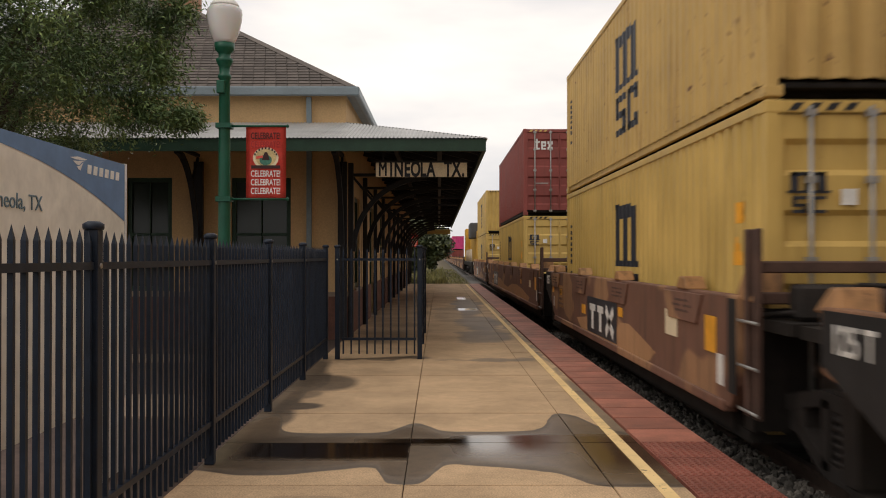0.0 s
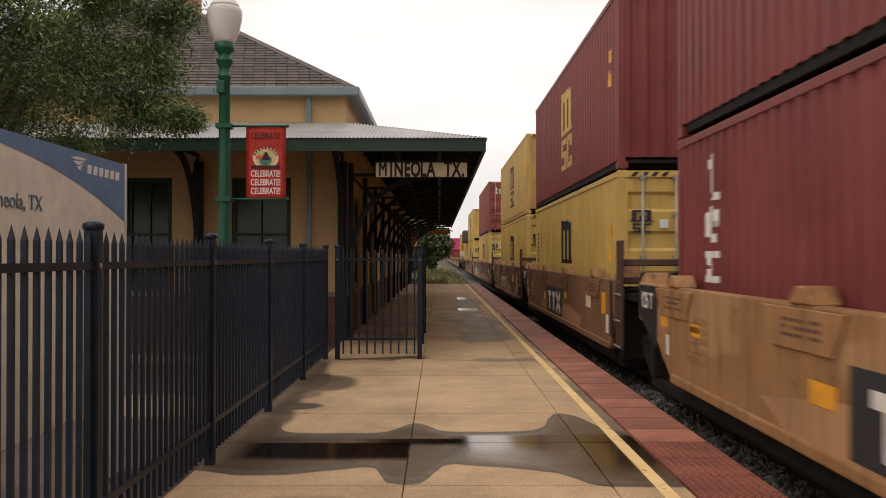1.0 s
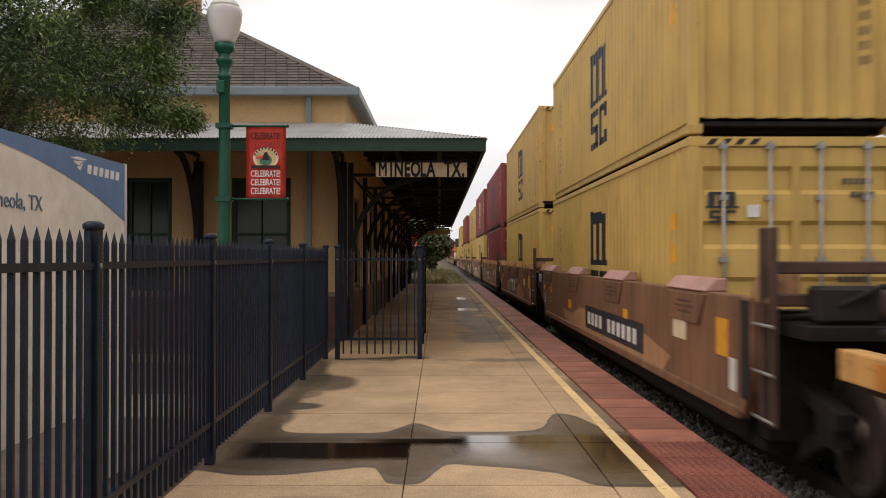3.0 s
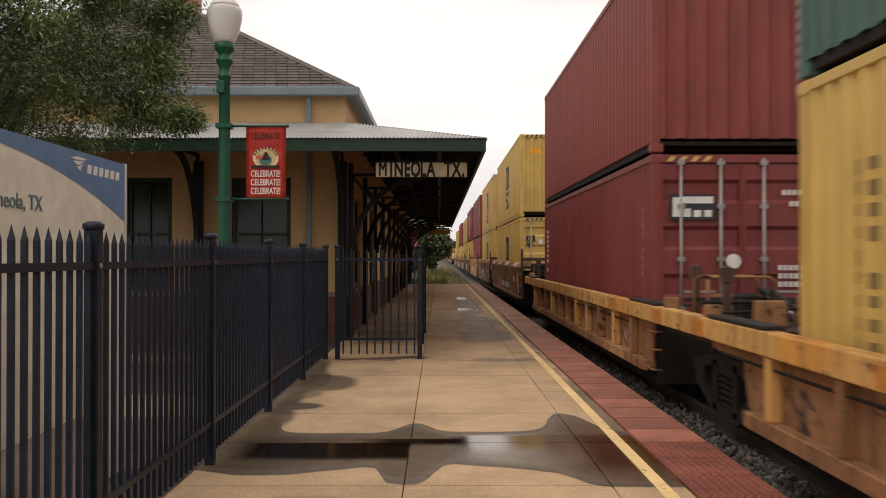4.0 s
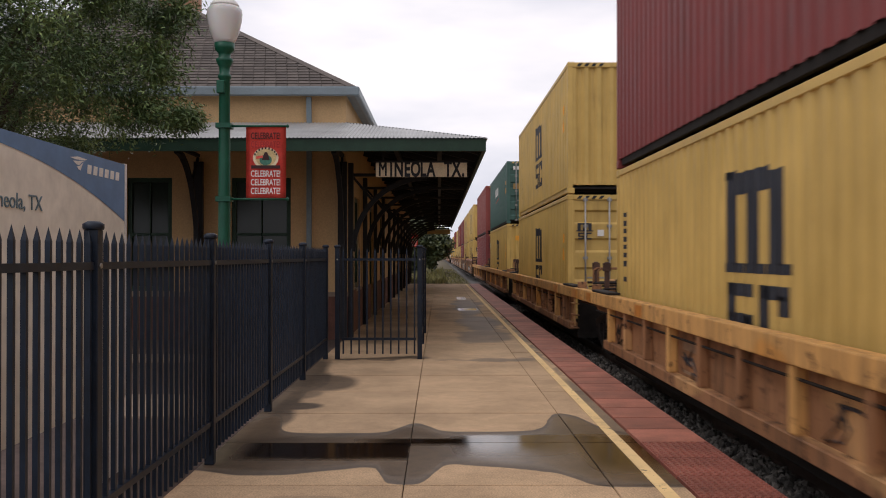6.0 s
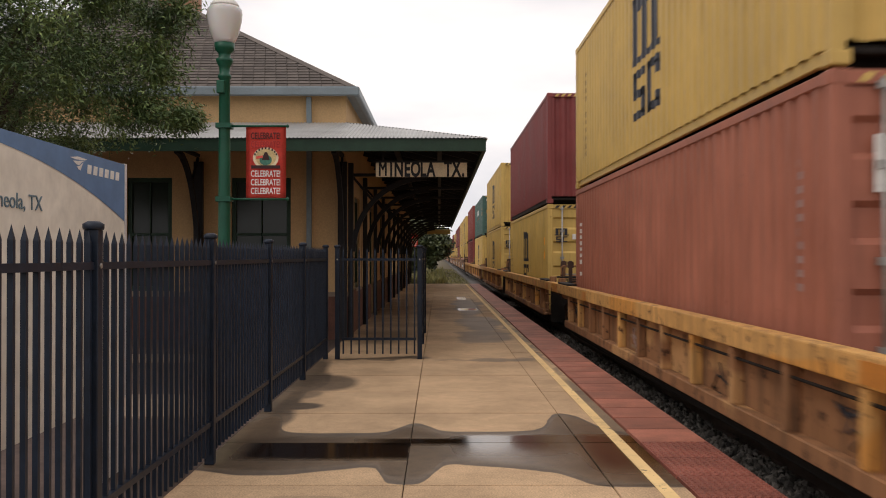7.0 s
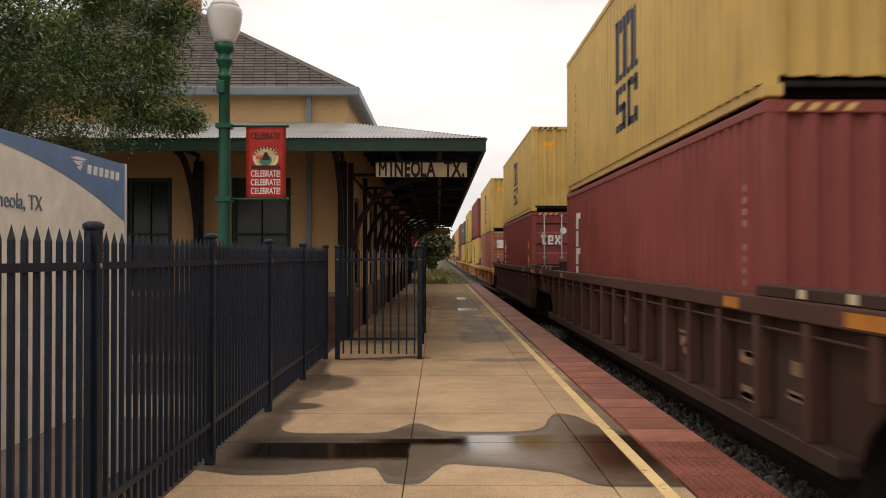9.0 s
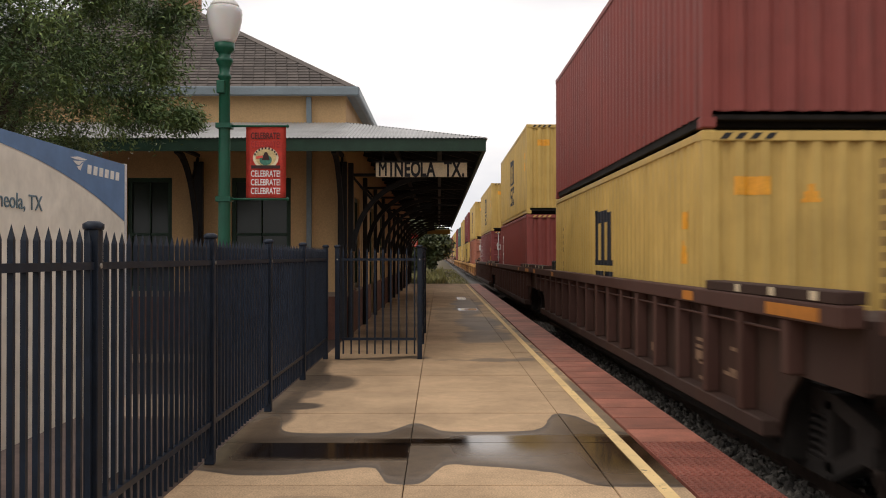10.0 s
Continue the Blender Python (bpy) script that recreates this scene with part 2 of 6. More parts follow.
def wet_concrete():
    """Tan concrete with damp patches, painted canopy shade and a shallow puddle in the low joint."""
    m, nt, bs = nodes_of("tan_platform_concrete")
    v = coords(nt, "world", shift=False)
    n1, n2, n3 = noise_node(nt, v, 0.9, 5), noise_node(nt, v, 9, 5, 0.7), noise_node(nt, v, 75, 3)
    r1 = ramp(nt, 0.3, 0.7, (0.43, 0.295, 0.172), (0.675, 0.468, 0.276))
    nt.links.new(n1.outputs[0], r1.inputs[0])
    r2 = ramp(nt, 0.3, 0.75, (0.84, 0.84, 0.84), (1.1, 1.1, 1.1))
    nt.links.new(n2.outputs[0], r2.inputs[0])
    col = mixed(nt, 0.9, r1.outputs[0], r2.outputs[0], "MULTIPLY")
    r3 = ramp(nt, 0.3, 0.7, (0.6, 0.6, 0.6), (1.3, 1.3, 1.3))
    nt.links.new(n3.outputs[0], r3.inputs[0])
    col = mixed(nt, 0.8, col, r3.outputs[0], "MULTIPLY")
    info = nt.nodes.new("ShaderNodeObjectInfo")
    r4 = ramp(nt, 0, 1, (0.93, 0.93, 0.93), (1.06, 1.06, 1.06))
    nt.links.new(info.outputs["Random"], r4.inputs[0])
    col = mixed(nt, 1.0, col, r4.outputs[0], "MULTIPLY")
    # wobbling coordinates for the outline of the damp and shade patches
    wob = noise_node(nt, v, 1.6, 3)
    sub = nt.nodes.new("ShaderNodeVectorMath")
    sub.operation = "SUBTRACT"
    sub.inputs[1].default_value = (0.5, 0.5, 0.5)
    nt.links.new(wob.outputs["Color"], sub.inputs[0])
    mad = nt.nodes.new("ShaderNodeVectorMath")
    mad.operation = "MULTIPLY_ADD"
    mad.inputs[1].default_value = (0.07, 0.09, 0)
    nt.links.new(sub.outputs[0], mad.inputs[0])
    nt.links.new(v, mad.inputs[2])
    wide = noise_node(nt, v, 0.55, 4, 0.6)
    sub2 = nt.nodes.new("ShaderNodeVectorMath")
    sub2.operation = "SUBTRACT"
    sub2.inputs[1].default_value = (0.5, 0.5, 0.5)
    nt.links.new(wide.outputs["Color"], sub2.inputs[0])
    mad2 = nt.nodes.new("ShaderNodeVectorMath")
    mad2.operation = "MULTIPLY_ADD"
    mad2.inputs[1].default_value = (1.5, 3.5, 0)
    nt.links.new(sub2.outputs[0], mad2.inputs[0])
    nt.links.new(mad.outputs[0], mad2.inputs[2])
    sep = nt.nodes.new("ShaderNodeSeparateXYZ")
    nt.links.new(mad.outputs[0], sep.inputs[0])

    def calc(op, a, b):
        m2 = nt.nodes.new("ShaderNodeMath")
        m2.operation = op
        for k, q in enumerate((a, b)):
            if isinstance(q, (int, float)):
                m2.inputs[k].default_value = q
            else:
                nt.links.new(q, m2.inputs[k])
        return m2.outputs[0]

    def span(q, a, b, lo=0.0, hi=1.0, soft=True):
        mr = nt.nodes.new("ShaderNodeMapRange")
        mr.interpolation_type = "SMOOTHSTEP" if soft else "LINEAR"
        mr.inputs["From Min"].default_value, mr.inputs["From Max"].default_value = a, b
        mr.inputs["To Min"].default_value, mr.inputs["To Max"].default_value = lo, hi
        nt.links.new(q, mr.inputs["Value"])
        return mr.outputs[0]

    def shore(stops):
        """The edge of the puddle, y as a function of x, between x = -2 and 2 and y = 6 and 10."""
        r = nt.nodes.new("ShaderNodeValToRGB")
        r.color_ramp.interpolation = "CARDINAL"
        while len(r.color_ramp.elements) < len(stops):
            r.color_ramp.elements.new(0.5)
        for el, (x, y) in zip(r.color_ramp.elements, stops):
            el.position = (x + 2) / 4
            el.color = ((y - 6) / 4,) * 3 + (1,)
        nt.links.new(span(sep.outputs[0], -2, 2, soft=False), r.inputs[0])
        return calc("MULTIPLY", r.outputs[0], 4.0)

    def plus(q, k):
        return calc("ADD", q, k)
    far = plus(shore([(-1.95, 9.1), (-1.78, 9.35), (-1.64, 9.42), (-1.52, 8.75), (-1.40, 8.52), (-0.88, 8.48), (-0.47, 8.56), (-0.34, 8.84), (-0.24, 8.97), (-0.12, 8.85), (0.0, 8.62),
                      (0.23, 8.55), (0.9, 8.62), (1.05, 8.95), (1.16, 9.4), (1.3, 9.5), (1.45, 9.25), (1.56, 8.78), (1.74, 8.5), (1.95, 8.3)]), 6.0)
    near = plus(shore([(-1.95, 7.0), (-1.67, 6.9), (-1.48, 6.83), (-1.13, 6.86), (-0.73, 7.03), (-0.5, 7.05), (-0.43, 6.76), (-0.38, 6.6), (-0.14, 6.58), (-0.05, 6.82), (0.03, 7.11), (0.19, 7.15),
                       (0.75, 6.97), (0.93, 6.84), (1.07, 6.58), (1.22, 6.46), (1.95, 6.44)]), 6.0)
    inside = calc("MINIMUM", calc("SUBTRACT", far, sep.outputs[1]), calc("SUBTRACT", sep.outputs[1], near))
    wet_shade = span(inside, 0.0, 0.035)
    rim = calc("SUBTRACT", wet_shade, span(inside, 0.03, 0.16))
    # x, y, half width, half depth, strength of the damp patches; the long one at y = 28 paints the canopy's shade, the
    # one at (-0.95, 14.62) darkens the floor under the gate
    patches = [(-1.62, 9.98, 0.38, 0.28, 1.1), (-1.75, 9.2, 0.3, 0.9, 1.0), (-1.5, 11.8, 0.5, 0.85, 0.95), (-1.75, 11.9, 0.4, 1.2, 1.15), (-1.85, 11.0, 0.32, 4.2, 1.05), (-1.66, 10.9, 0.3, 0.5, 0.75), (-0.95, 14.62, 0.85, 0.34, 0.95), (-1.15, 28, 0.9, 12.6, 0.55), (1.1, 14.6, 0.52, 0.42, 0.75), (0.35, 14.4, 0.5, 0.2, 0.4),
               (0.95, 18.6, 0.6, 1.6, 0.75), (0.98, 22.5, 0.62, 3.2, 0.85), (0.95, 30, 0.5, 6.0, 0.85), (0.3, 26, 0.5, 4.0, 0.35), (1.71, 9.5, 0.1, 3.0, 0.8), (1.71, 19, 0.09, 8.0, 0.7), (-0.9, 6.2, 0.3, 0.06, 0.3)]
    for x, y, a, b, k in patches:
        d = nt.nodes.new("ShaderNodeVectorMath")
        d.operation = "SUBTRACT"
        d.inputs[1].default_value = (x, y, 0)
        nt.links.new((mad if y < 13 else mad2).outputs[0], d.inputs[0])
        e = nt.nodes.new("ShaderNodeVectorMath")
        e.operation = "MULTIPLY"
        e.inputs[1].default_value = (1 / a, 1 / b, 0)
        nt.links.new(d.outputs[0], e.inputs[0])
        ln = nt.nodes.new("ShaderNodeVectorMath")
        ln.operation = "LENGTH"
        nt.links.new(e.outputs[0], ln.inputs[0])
        wet_shade = calc("MAXIMUM", wet_shade, span(ln.outputs["Value"], 1.05, 0.7, 0.0, k))
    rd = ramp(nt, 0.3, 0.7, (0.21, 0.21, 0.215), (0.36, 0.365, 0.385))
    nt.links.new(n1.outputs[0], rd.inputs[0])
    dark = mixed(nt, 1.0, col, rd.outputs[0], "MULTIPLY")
    col = mixed(nt, wet_shade, col, dark)
    col = mixed(nt, span(calc("MULTIPLY", wet_shade, n2.outputs[0]), 0.4, 0.7, 0.0, 0.5), col, (0.03, 0.024, 0.018))
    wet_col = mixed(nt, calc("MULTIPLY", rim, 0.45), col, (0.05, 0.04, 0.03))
    rough_out = span(wet_shade, 0.0, 1.0, 0.82, 0.52, False)
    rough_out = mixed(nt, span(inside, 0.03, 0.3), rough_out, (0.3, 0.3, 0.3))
    # standing water where the slabs sag, held by the joints; the darkest tints also paint the depot's dark reflection
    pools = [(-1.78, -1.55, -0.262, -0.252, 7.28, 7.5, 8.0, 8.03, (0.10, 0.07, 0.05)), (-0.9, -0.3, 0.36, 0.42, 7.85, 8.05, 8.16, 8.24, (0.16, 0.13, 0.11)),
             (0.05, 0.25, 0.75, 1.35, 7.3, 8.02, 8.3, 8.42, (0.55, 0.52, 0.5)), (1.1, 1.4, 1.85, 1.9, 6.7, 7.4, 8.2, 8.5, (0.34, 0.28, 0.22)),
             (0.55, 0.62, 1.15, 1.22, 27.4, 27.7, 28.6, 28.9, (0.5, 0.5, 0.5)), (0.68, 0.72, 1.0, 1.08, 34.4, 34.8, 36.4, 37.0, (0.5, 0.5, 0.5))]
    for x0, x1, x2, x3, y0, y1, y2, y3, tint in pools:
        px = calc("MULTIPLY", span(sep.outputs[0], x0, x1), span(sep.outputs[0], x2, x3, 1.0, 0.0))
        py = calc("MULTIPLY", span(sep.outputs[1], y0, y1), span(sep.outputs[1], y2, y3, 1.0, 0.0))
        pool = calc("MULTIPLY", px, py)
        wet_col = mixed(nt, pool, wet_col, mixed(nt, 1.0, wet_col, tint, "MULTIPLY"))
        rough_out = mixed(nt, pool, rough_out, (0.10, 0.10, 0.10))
    nt.links.new(wet_col, bs.inputs["Base Color"])
    nt.links.new(rough_out, bs.inputs["Roughness"])
    hm = nt.nodes.new("ShaderNodeMath")
    hm.operation = "ADD"
    nt.links.new(n3.outputs[0], hm.inputs[0])
    nt.links.new(n2.outputs[0], hm.inputs[1])
    flat = nt.nodes.new("ShaderNodeMapRange")
    flat.inputs["To Min"].default_value, flat.inputs["To Max"].default_value = 0.2, 0.012
    nt.links.new(wet_shade, flat.inputs["Value"])
    bn = nt.nodes.new("ShaderNodeBump")
    bn.inputs["Distance"].default_value = 0.006
    nt.links.new(flat.outputs[0], bn.inputs["Strength"])
    nt.links.new(hm.outputs[0], bn.inputs["Height"])
    nt.links.new(bn.outputs[0], bs.inputs["Normal"])
    return m


CONCRETE = wet_concrete()
YELLOW_LINE = worn_paint("worn_yellow_line_paint", (0.88, 0.63, 0.29), (0.2, 0.14, 0.09), 1.0, 0.65, 0.25)
TILE_DOMED = surface("damp_brick_red_domed_tile", (0.27, 0.088, 0.06), 0.3, 2, 45, 0.5, 0, 0.1, random_tone=0.15)
TILE_RED = surface("brick_red_tactile_tile", (0.35, 0.128, 0.083), 0.32, 2, 45, 0.6, 0, 0.12, random_tone=0.22)
CURB = surface("grey_brown_concrete_edge", (0.26, 0.2, 0.15), 0.2, 2, 50, 0.85, 0, 0.3)
BALLAST = surface("dark_grey_ballast_stone", (0.13, 0.122, 0.112), 0.45, 1.4, 22, 0.9, 0, 0.6, "world", shift=False)
BALLAST_LOOSE = surface("mixed_grey_ballast_stone", (0.105, 0.095, 0.083), 0.35, 3, 40, 0.9, 0, 0.5, "world", shift=False, random_tone=0.75, island=True)
SLEEPER = surface("weathered_timber_sleeper", (0.06, 0.045, 0.035), 0.3, 3, 50, 0.9)
ASPHALT = surface("worn_dark_asphalt", (0.055, 0.053, 0.05), 0.25, 0.4, 12, 0.9, 0, 0.2, "world", shift=False)
EARTH = surface("dry_grass_and_earth", (0.105, 0.085, 0.045), 0.35, 0.3, 4, 0.95, 0, 0.4, "world", shift=False)
PAVER = surface("dark_brick_paving", (0.088, 0.058, 0.047), 0.35, 1.2, 14, 0.9, 0, 0.4, "world", shift=False)
BARK = surface("grey_brown_bark", (0.07, 0.052, 0.04), 0.35, 6, 40, 0.9, 0, 0.5, stretch=(2, 2, 0.4))


def leaf_material(name, lo, hi):
    m, nt, bs = nodes_of(name)
    g = nt.nodes.new("ShaderNodeNewGeometry")
    r = ramp(nt, 0.0, 1.0, lo, hi)
    nt.links.new(g.outputs["Random Per Island"], r.inputs[0])
    n = noise_node(nt, coords(nt, "world", shift=False), 1.4, 3)
    rn = ramp(nt, 0.36, 0.66, (0.55, 0.62, 0.6), (1.5, 1.4, 1.15))
    nt.links.new(n.outputs[0], rn.inputs[0])
    c = mixed(nt, 1.0, r.outputs[0], rn.outputs[0], "MULTIPLY")
    nt.links.new(c, bs.inputs["Base Color"])
    bs.inputs["Roughness"].default_value = 0.5
    bs.inputs["Transmission Weight"].default_value = 0.0
    return m


LEAF = leaf_material("willow_oak_leaf", (0.05, 0.098, 0.036), (0.19, 0.265, 0.1))
LEAF_FAR = leaf_material("far_leaf", (0.03, 0.045, 0.02), (0.10, 0.12, 0.05))
GRASS = leaf_material("dry_green_grass", (0.10, 0.11, 0.035), (0.26, 0.24, 0.09))
# ---- building helpers ----
def box(bm, x0, x1, y0, y1, z0, z1):
    v = [bm.verts.new(p) for p in ((x0, y0, z0), (x1, y0, z0), (x1, y1, z0), (x0, y1, z0),
                                   (x0, y0, z1), (x1, y0, z1), (x1, y1, z1), (x0, y1, z1))]
    for f in ((3, 2, 1, 0), (4, 5, 6, 7), (0, 1, 5, 4), (1, 2, 6, 5), (2, 3, 7, 6), (3, 0, 4, 7)):
        bm.faces.new([v[i] for i in f])
    return v


def bevelled(bm, width, segments=1):
    bmesh.ops.bevel(bm, geom=bm.edges[:], offset=width, segments=segments, affect="EDGES", profile=0.6)
    return bm


def beam(bm, a, b, w, h=None):
    """A square bar from a to b."""
    a, b = Vector(a), Vector(b)
    h = h or w
    d = (b - a).normalized()
    side = d.cross(Vector((0, 0, 1)))
    side = side.normalized() if side.length > 1e-4 else Vector((1, 0, 0))
    up = side.cross(d)
    r = []
    for p in (a, b):
        r.append([bm.verts.new(p + side * sx * w / 2 + up * sz * h / 2) for sx, sz in ((-1, -1), (1, -1), (1, 1), (-1, 1))])
    for i in range(4):
        bm.faces.new((r[0][i], r[0][(i + 1) % 4], r[1][(i + 1) % 4], r[1][i]))
    bm.faces.new(r[0][::-1])
    bm.faces.new(r[1])


def lathe(bm, profile, n=16, centre=(0, 0, 0)):
    """Rings of (radius, height) turned about z."""
    rings = []
    for r, z in profile:
        rings.append([bm.verts.new((centre[0] + r * math.cos(2 * math.pi * i / n), centre[1] + r * math.sin(2 * math.pi * i / n), centre[2] + z))
                      for i in range(n)])
    for p, q in zip(rings, rings[1:]):
        for i in range(n):
            bm.faces.new((p[i], p[(i + 1) % n], q[(i + 1) % n], q[i])).smooth = True
    bm.faces.new(rings[0][::-1])
    bm.faces.new(rings[-1])


def rod(bm, a, b, r, n=8):
    a, b = Vector(a), Vector(b)
    q = (b - a).to_track_quat("Z", "Y")
    rings = [[bm.verts.new(p + q @ Vector((r * math.cos(2 * math.pi * i / n), r * math.sin(2 * math.pi * i / n), 0))) for i in range(n)] for p in (a, b)]
    for i in range(n):
        bm.faces.new((rings[0][i], rings[0][(i + 1) % n], rings[1][(i + 1) % n], rings[1][i])).smooth = True
    bm.faces.new(rings[0][::-1])
    bm.faces.new(rings[1])


def pipe(bm, points, r, n=6):
    """One bent tube through the points."""
    pts = [Vector(p) for p in points]
    rings = []
    for i, p in enumerate(pts):
        d = ((pts[min(i + 1, len(pts) - 1)] - p).normalized() + (p - pts[max(i - 1, 0)]).normalized()).normalized()
        q = d.to_track_quat("Z", "Y")
        rings.append([bm.verts.new(p + q @ Vector((r * math.cos(2 * math.pi * k / n), r * math.sin(2 * math.pi * k / n), 0))) for k in range(n)])
    for a, b in zip(rings, rings[1:]):
        for k in range(n):
            bm.faces.new((a[k], a[(k + 1) % n], b[(k + 1) % n], b[k])).smooth = True
    bm.faces.new(rings[0][::-1])
    bm.faces.new(rings[-1])


def mesh_of(bm, name):
    bmesh.ops.recalc_face_normals(bm, faces=bm.faces[:])
    me = bpy.data.meshes.new(name)
    bm.to_mesh(me)
    bm.free()
    return me


def part(name, shape, material, parent=None, label="", at=None):
    """Links a bmesh, or a mesh that is shared, as one object under a thing or a part."""
    me = mesh_of(shape, name) if isinstance(shape, bmesh.types.BMesh) else shape
    if not me.materials:
        me.materials.append(None)
    ob = new(name, me)
    ob.material_slots[0].link = "OBJECT"
    ob.material_slots[0].material = material
    if parent:
        ob.parent = parent
    if at is not None:
        ob.matrix_basis = at
    if label:
        tagged(ob, label)
    return ob


def thing(name, m, label, category, group="", kind=""):
    ob = new(name)
    ob.empty_display_size = 0.2
    ob.matrix_basis = m
    return tagged(ob, label, category, group, kind)


def lettering(text, size, depth=0.003, align="CENTER", stretch=1.0, bold=0.0):
    cu = bpy.data.curves.new("lettering", "FONT")
    cu.body, cu.size, cu.extrude, cu.align_x, cu.align_y = text, size, depth, align, "CENTER"
    cu.offset = bold
    ob = new("lettering", cu)
    bpy.context.view_layer.update()
    me = bpy.data.meshes.new_from_object(ob.evaluated_get(bpy.context.evaluated_depsgraph_get()))
    bpy.data.objects.remove(ob)
    bpy.data.curves.remove(cu)
    me.materials.clear()
    if stretch != 1.0:
        me.transform(Matrix.Diagonal((stretch, 1, 1, 1)))
    return me


def raw_mesh(name, verts, faces):
    me = bpy.data.meshes.new(name)
    me.from_pydata(verts, [], faces)
    me.update()
    return me
# ---- ground, track and platform ----
PLATFORM_EDGE, TRACK_X, RAIL_Z = 2.379, 4.045, -0.20
bm = bmesh.new()
xs = [-2500, -60, -14, -1.9, 2.3, 2.42, 2.8, 5.4, 6.2, 60, 2500]
zs = [-0.4, -0.12, -0.06, -0.06, -0.42, -0.44, -0.38, -0.38, -0.55, -0.5, -0.4]
ys = [-2500, -60, 0, 54.3, 56, 200, 600, 4000]
grid = []
for y in ys:
    grid.append([bm.verts.new((x, y, z if not (y < 55 and -1.95 < x < 2.35) else -0.12)) for x, z in zip(xs, zs)])
for j in range(len(ys) - 1):
    for i in range(len(xs) - 1):
        bm.faces.new((grid[j][i], grid[j][i + 1], grid[j + 1][i + 1], grid[j + 1][i]))
tagged(part("ground", bm, EARTH), "dry grass and bare earth beside the railway", "ground", kind="structure")

bm = bmesh.new()
pts = ((2.385, -0.40), (2.9, -0.37), (5.3, -0.37), (6.4, -0.5))
strips = [[bm.verts.new((x, y, z)) for x, z in pts] for y in (-120, 600)]
for i in range(3):
    bm.faces.new((strips[0][i], strips[0][i + 1], strips[1][i + 1], strips[1][i]))
tagged(part("ballast_bed", bm, BALLAST), "bed of dark grey crushed stone ballast", "ballast", kind="structure")

bm = bmesh.new()
box(bm, 11, 31, -60, 200, -0.56, -0.44)
tagged(part("road", bm, ASPHALT), "worn dark asphalt road and parking beyond the tracks", "road", kind="structure")

stone_shapes = []
for k in range(5):
    bm = bmesh.new()
    bmesh.ops.create_icosphere(bm, subdivisions=1, radius=1)
    rnd = random.Random(k)
    for v in bm.verts:
        v.co *= rnd.uniform(0.65, 1.15)
    stone_shapes.append(([v.co.copy() for v in bm.verts], [[v.index for v in f.verts] for f in bm.faces]))
    bm.free()
rnd = random.Random(4)
sv, sf = [], []
for k in range(9000):
    y = 3.5 + 40 * rnd.random() ** 1.8
    x = rnd.uniform(2.40, 3.22) if rnd.random() < 0.8 else rnd.uniform(3.4, 5.3)
    r = rnd.uniform(0.02, 0.05)
    q = Euler((rnd.uniform(0, 6), rnd.uniform(0, 6), rnd.uniform(0, 6))).to_matrix()
    base = len(sv)
    co, fa = stone_shapes[k % 5]
    z = -0.385 + r * rnd.uniform(0.1, 0.9) + (0.02 if x > 2.8 else -0.01)
    sv += [tuple(q @ Vector((c.x * r * 1.2, c.y * r, c.z * r * 0.8)) + Vector((x, y, z))) for c in co]
    sf += [[i + base for i in f] for f in fa]
tagged(part("ballast_stones", raw_mesh("ballast_stones", sv, sf), BALLAST_LOOSE), "loose dark grey ballast stones along the platform edge", "gravel", kind="stuff")

bm = bmesh.new()
box(bm, -1.3, 1.3, -0.115, 0.115, -0.18, 0)
bevelled(bm, 0.012)
sleeper_mesh = mesh_of(bm, "sleeper")
track = thing("railway_track", pose(TRACK_X, 0, 0), "steel railway track on timber sleepers in ballast", "track", kind="structure")
for k in range(120):
    part("sleeper", sleeper_mesh, SLEEPER, track, at=pose(random.uniform(-0.02, 0.02), 2 + k * 0.53, -0.362, 0, 0, random.uniform(-0.8, 0.8)))
for side in (-1, 1):
    bm = bmesh.new()
    prof = [(-0.075, -0.17), (0.075, -0.17), (0.07, -0.155), (0.012, -0.14), (0.012, -0.045), (0.037, -0.03), (0.037, -0.006), (0.03, 0),
            (-0.03, 0), (-0.037, -0.006), (-0.037, -0.03), (-0.012, -0.045), (-0.012, -0.14), (-0.07, -0.155)]
    ends = [[bm.verts.new((side * 0.7535 + x, y, RAIL_Z + z)) for x, z in prof] for y in (-120, 600)]
    for i in range(len(prof)):
        j = (i + 1) % len(prof)
        bm.faces.new((ends[0][i], ends[0][j], ends[1][j], ends[1][i]))
    part("rail", bm, RAIL_STEEL, track)

# platform: cast slabs with open joints, a painted line and a tactile strip
platform = thing("platform", pose(0, 0, 0), "damp tan concrete station platform with a shallow puddle", "platform", kind="structure")
bm = bmesh.new()
box(bm, -1.9, 1.765, -12, 54.3, -0.45, -0.055)
box(bm, 1.765, PLATFORM_EDGE - 0.004, -12, 54.3, -0.45, -0.032)
part("footing", bm, CURB, platform, "grey brown concrete platform edge")
joints_x = (-1.895, -0.254, 1.245, 1.765)
for c in range(3):
    w = joints_x[c + 1] - joints_x[c]
    bm = bmesh.new()
    box(bm, 0.0038, w - 0.0038, 0.0045, 1.4955, -0.055, 0)
    bmesh.ops.bevel(bm, geom=[e for e in bm.edges if all(v.co.z > -0.01 for v in e.verts)], offset=0.004, segments=2, affect="EDGES")
    slab_mesh = mesh_of(bm, "slab")
    for k in range(-8, 32):
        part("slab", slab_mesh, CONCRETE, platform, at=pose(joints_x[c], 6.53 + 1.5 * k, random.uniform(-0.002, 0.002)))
bm = bmesh.new()
box(bm, 1.546, 1.646, -12, 54.2, 0.002, 0.0065)
part("yellow_line", bm, YELLOW_LINE, platform, "worn yellow safety line painted along the platform")
tile_meshes = []
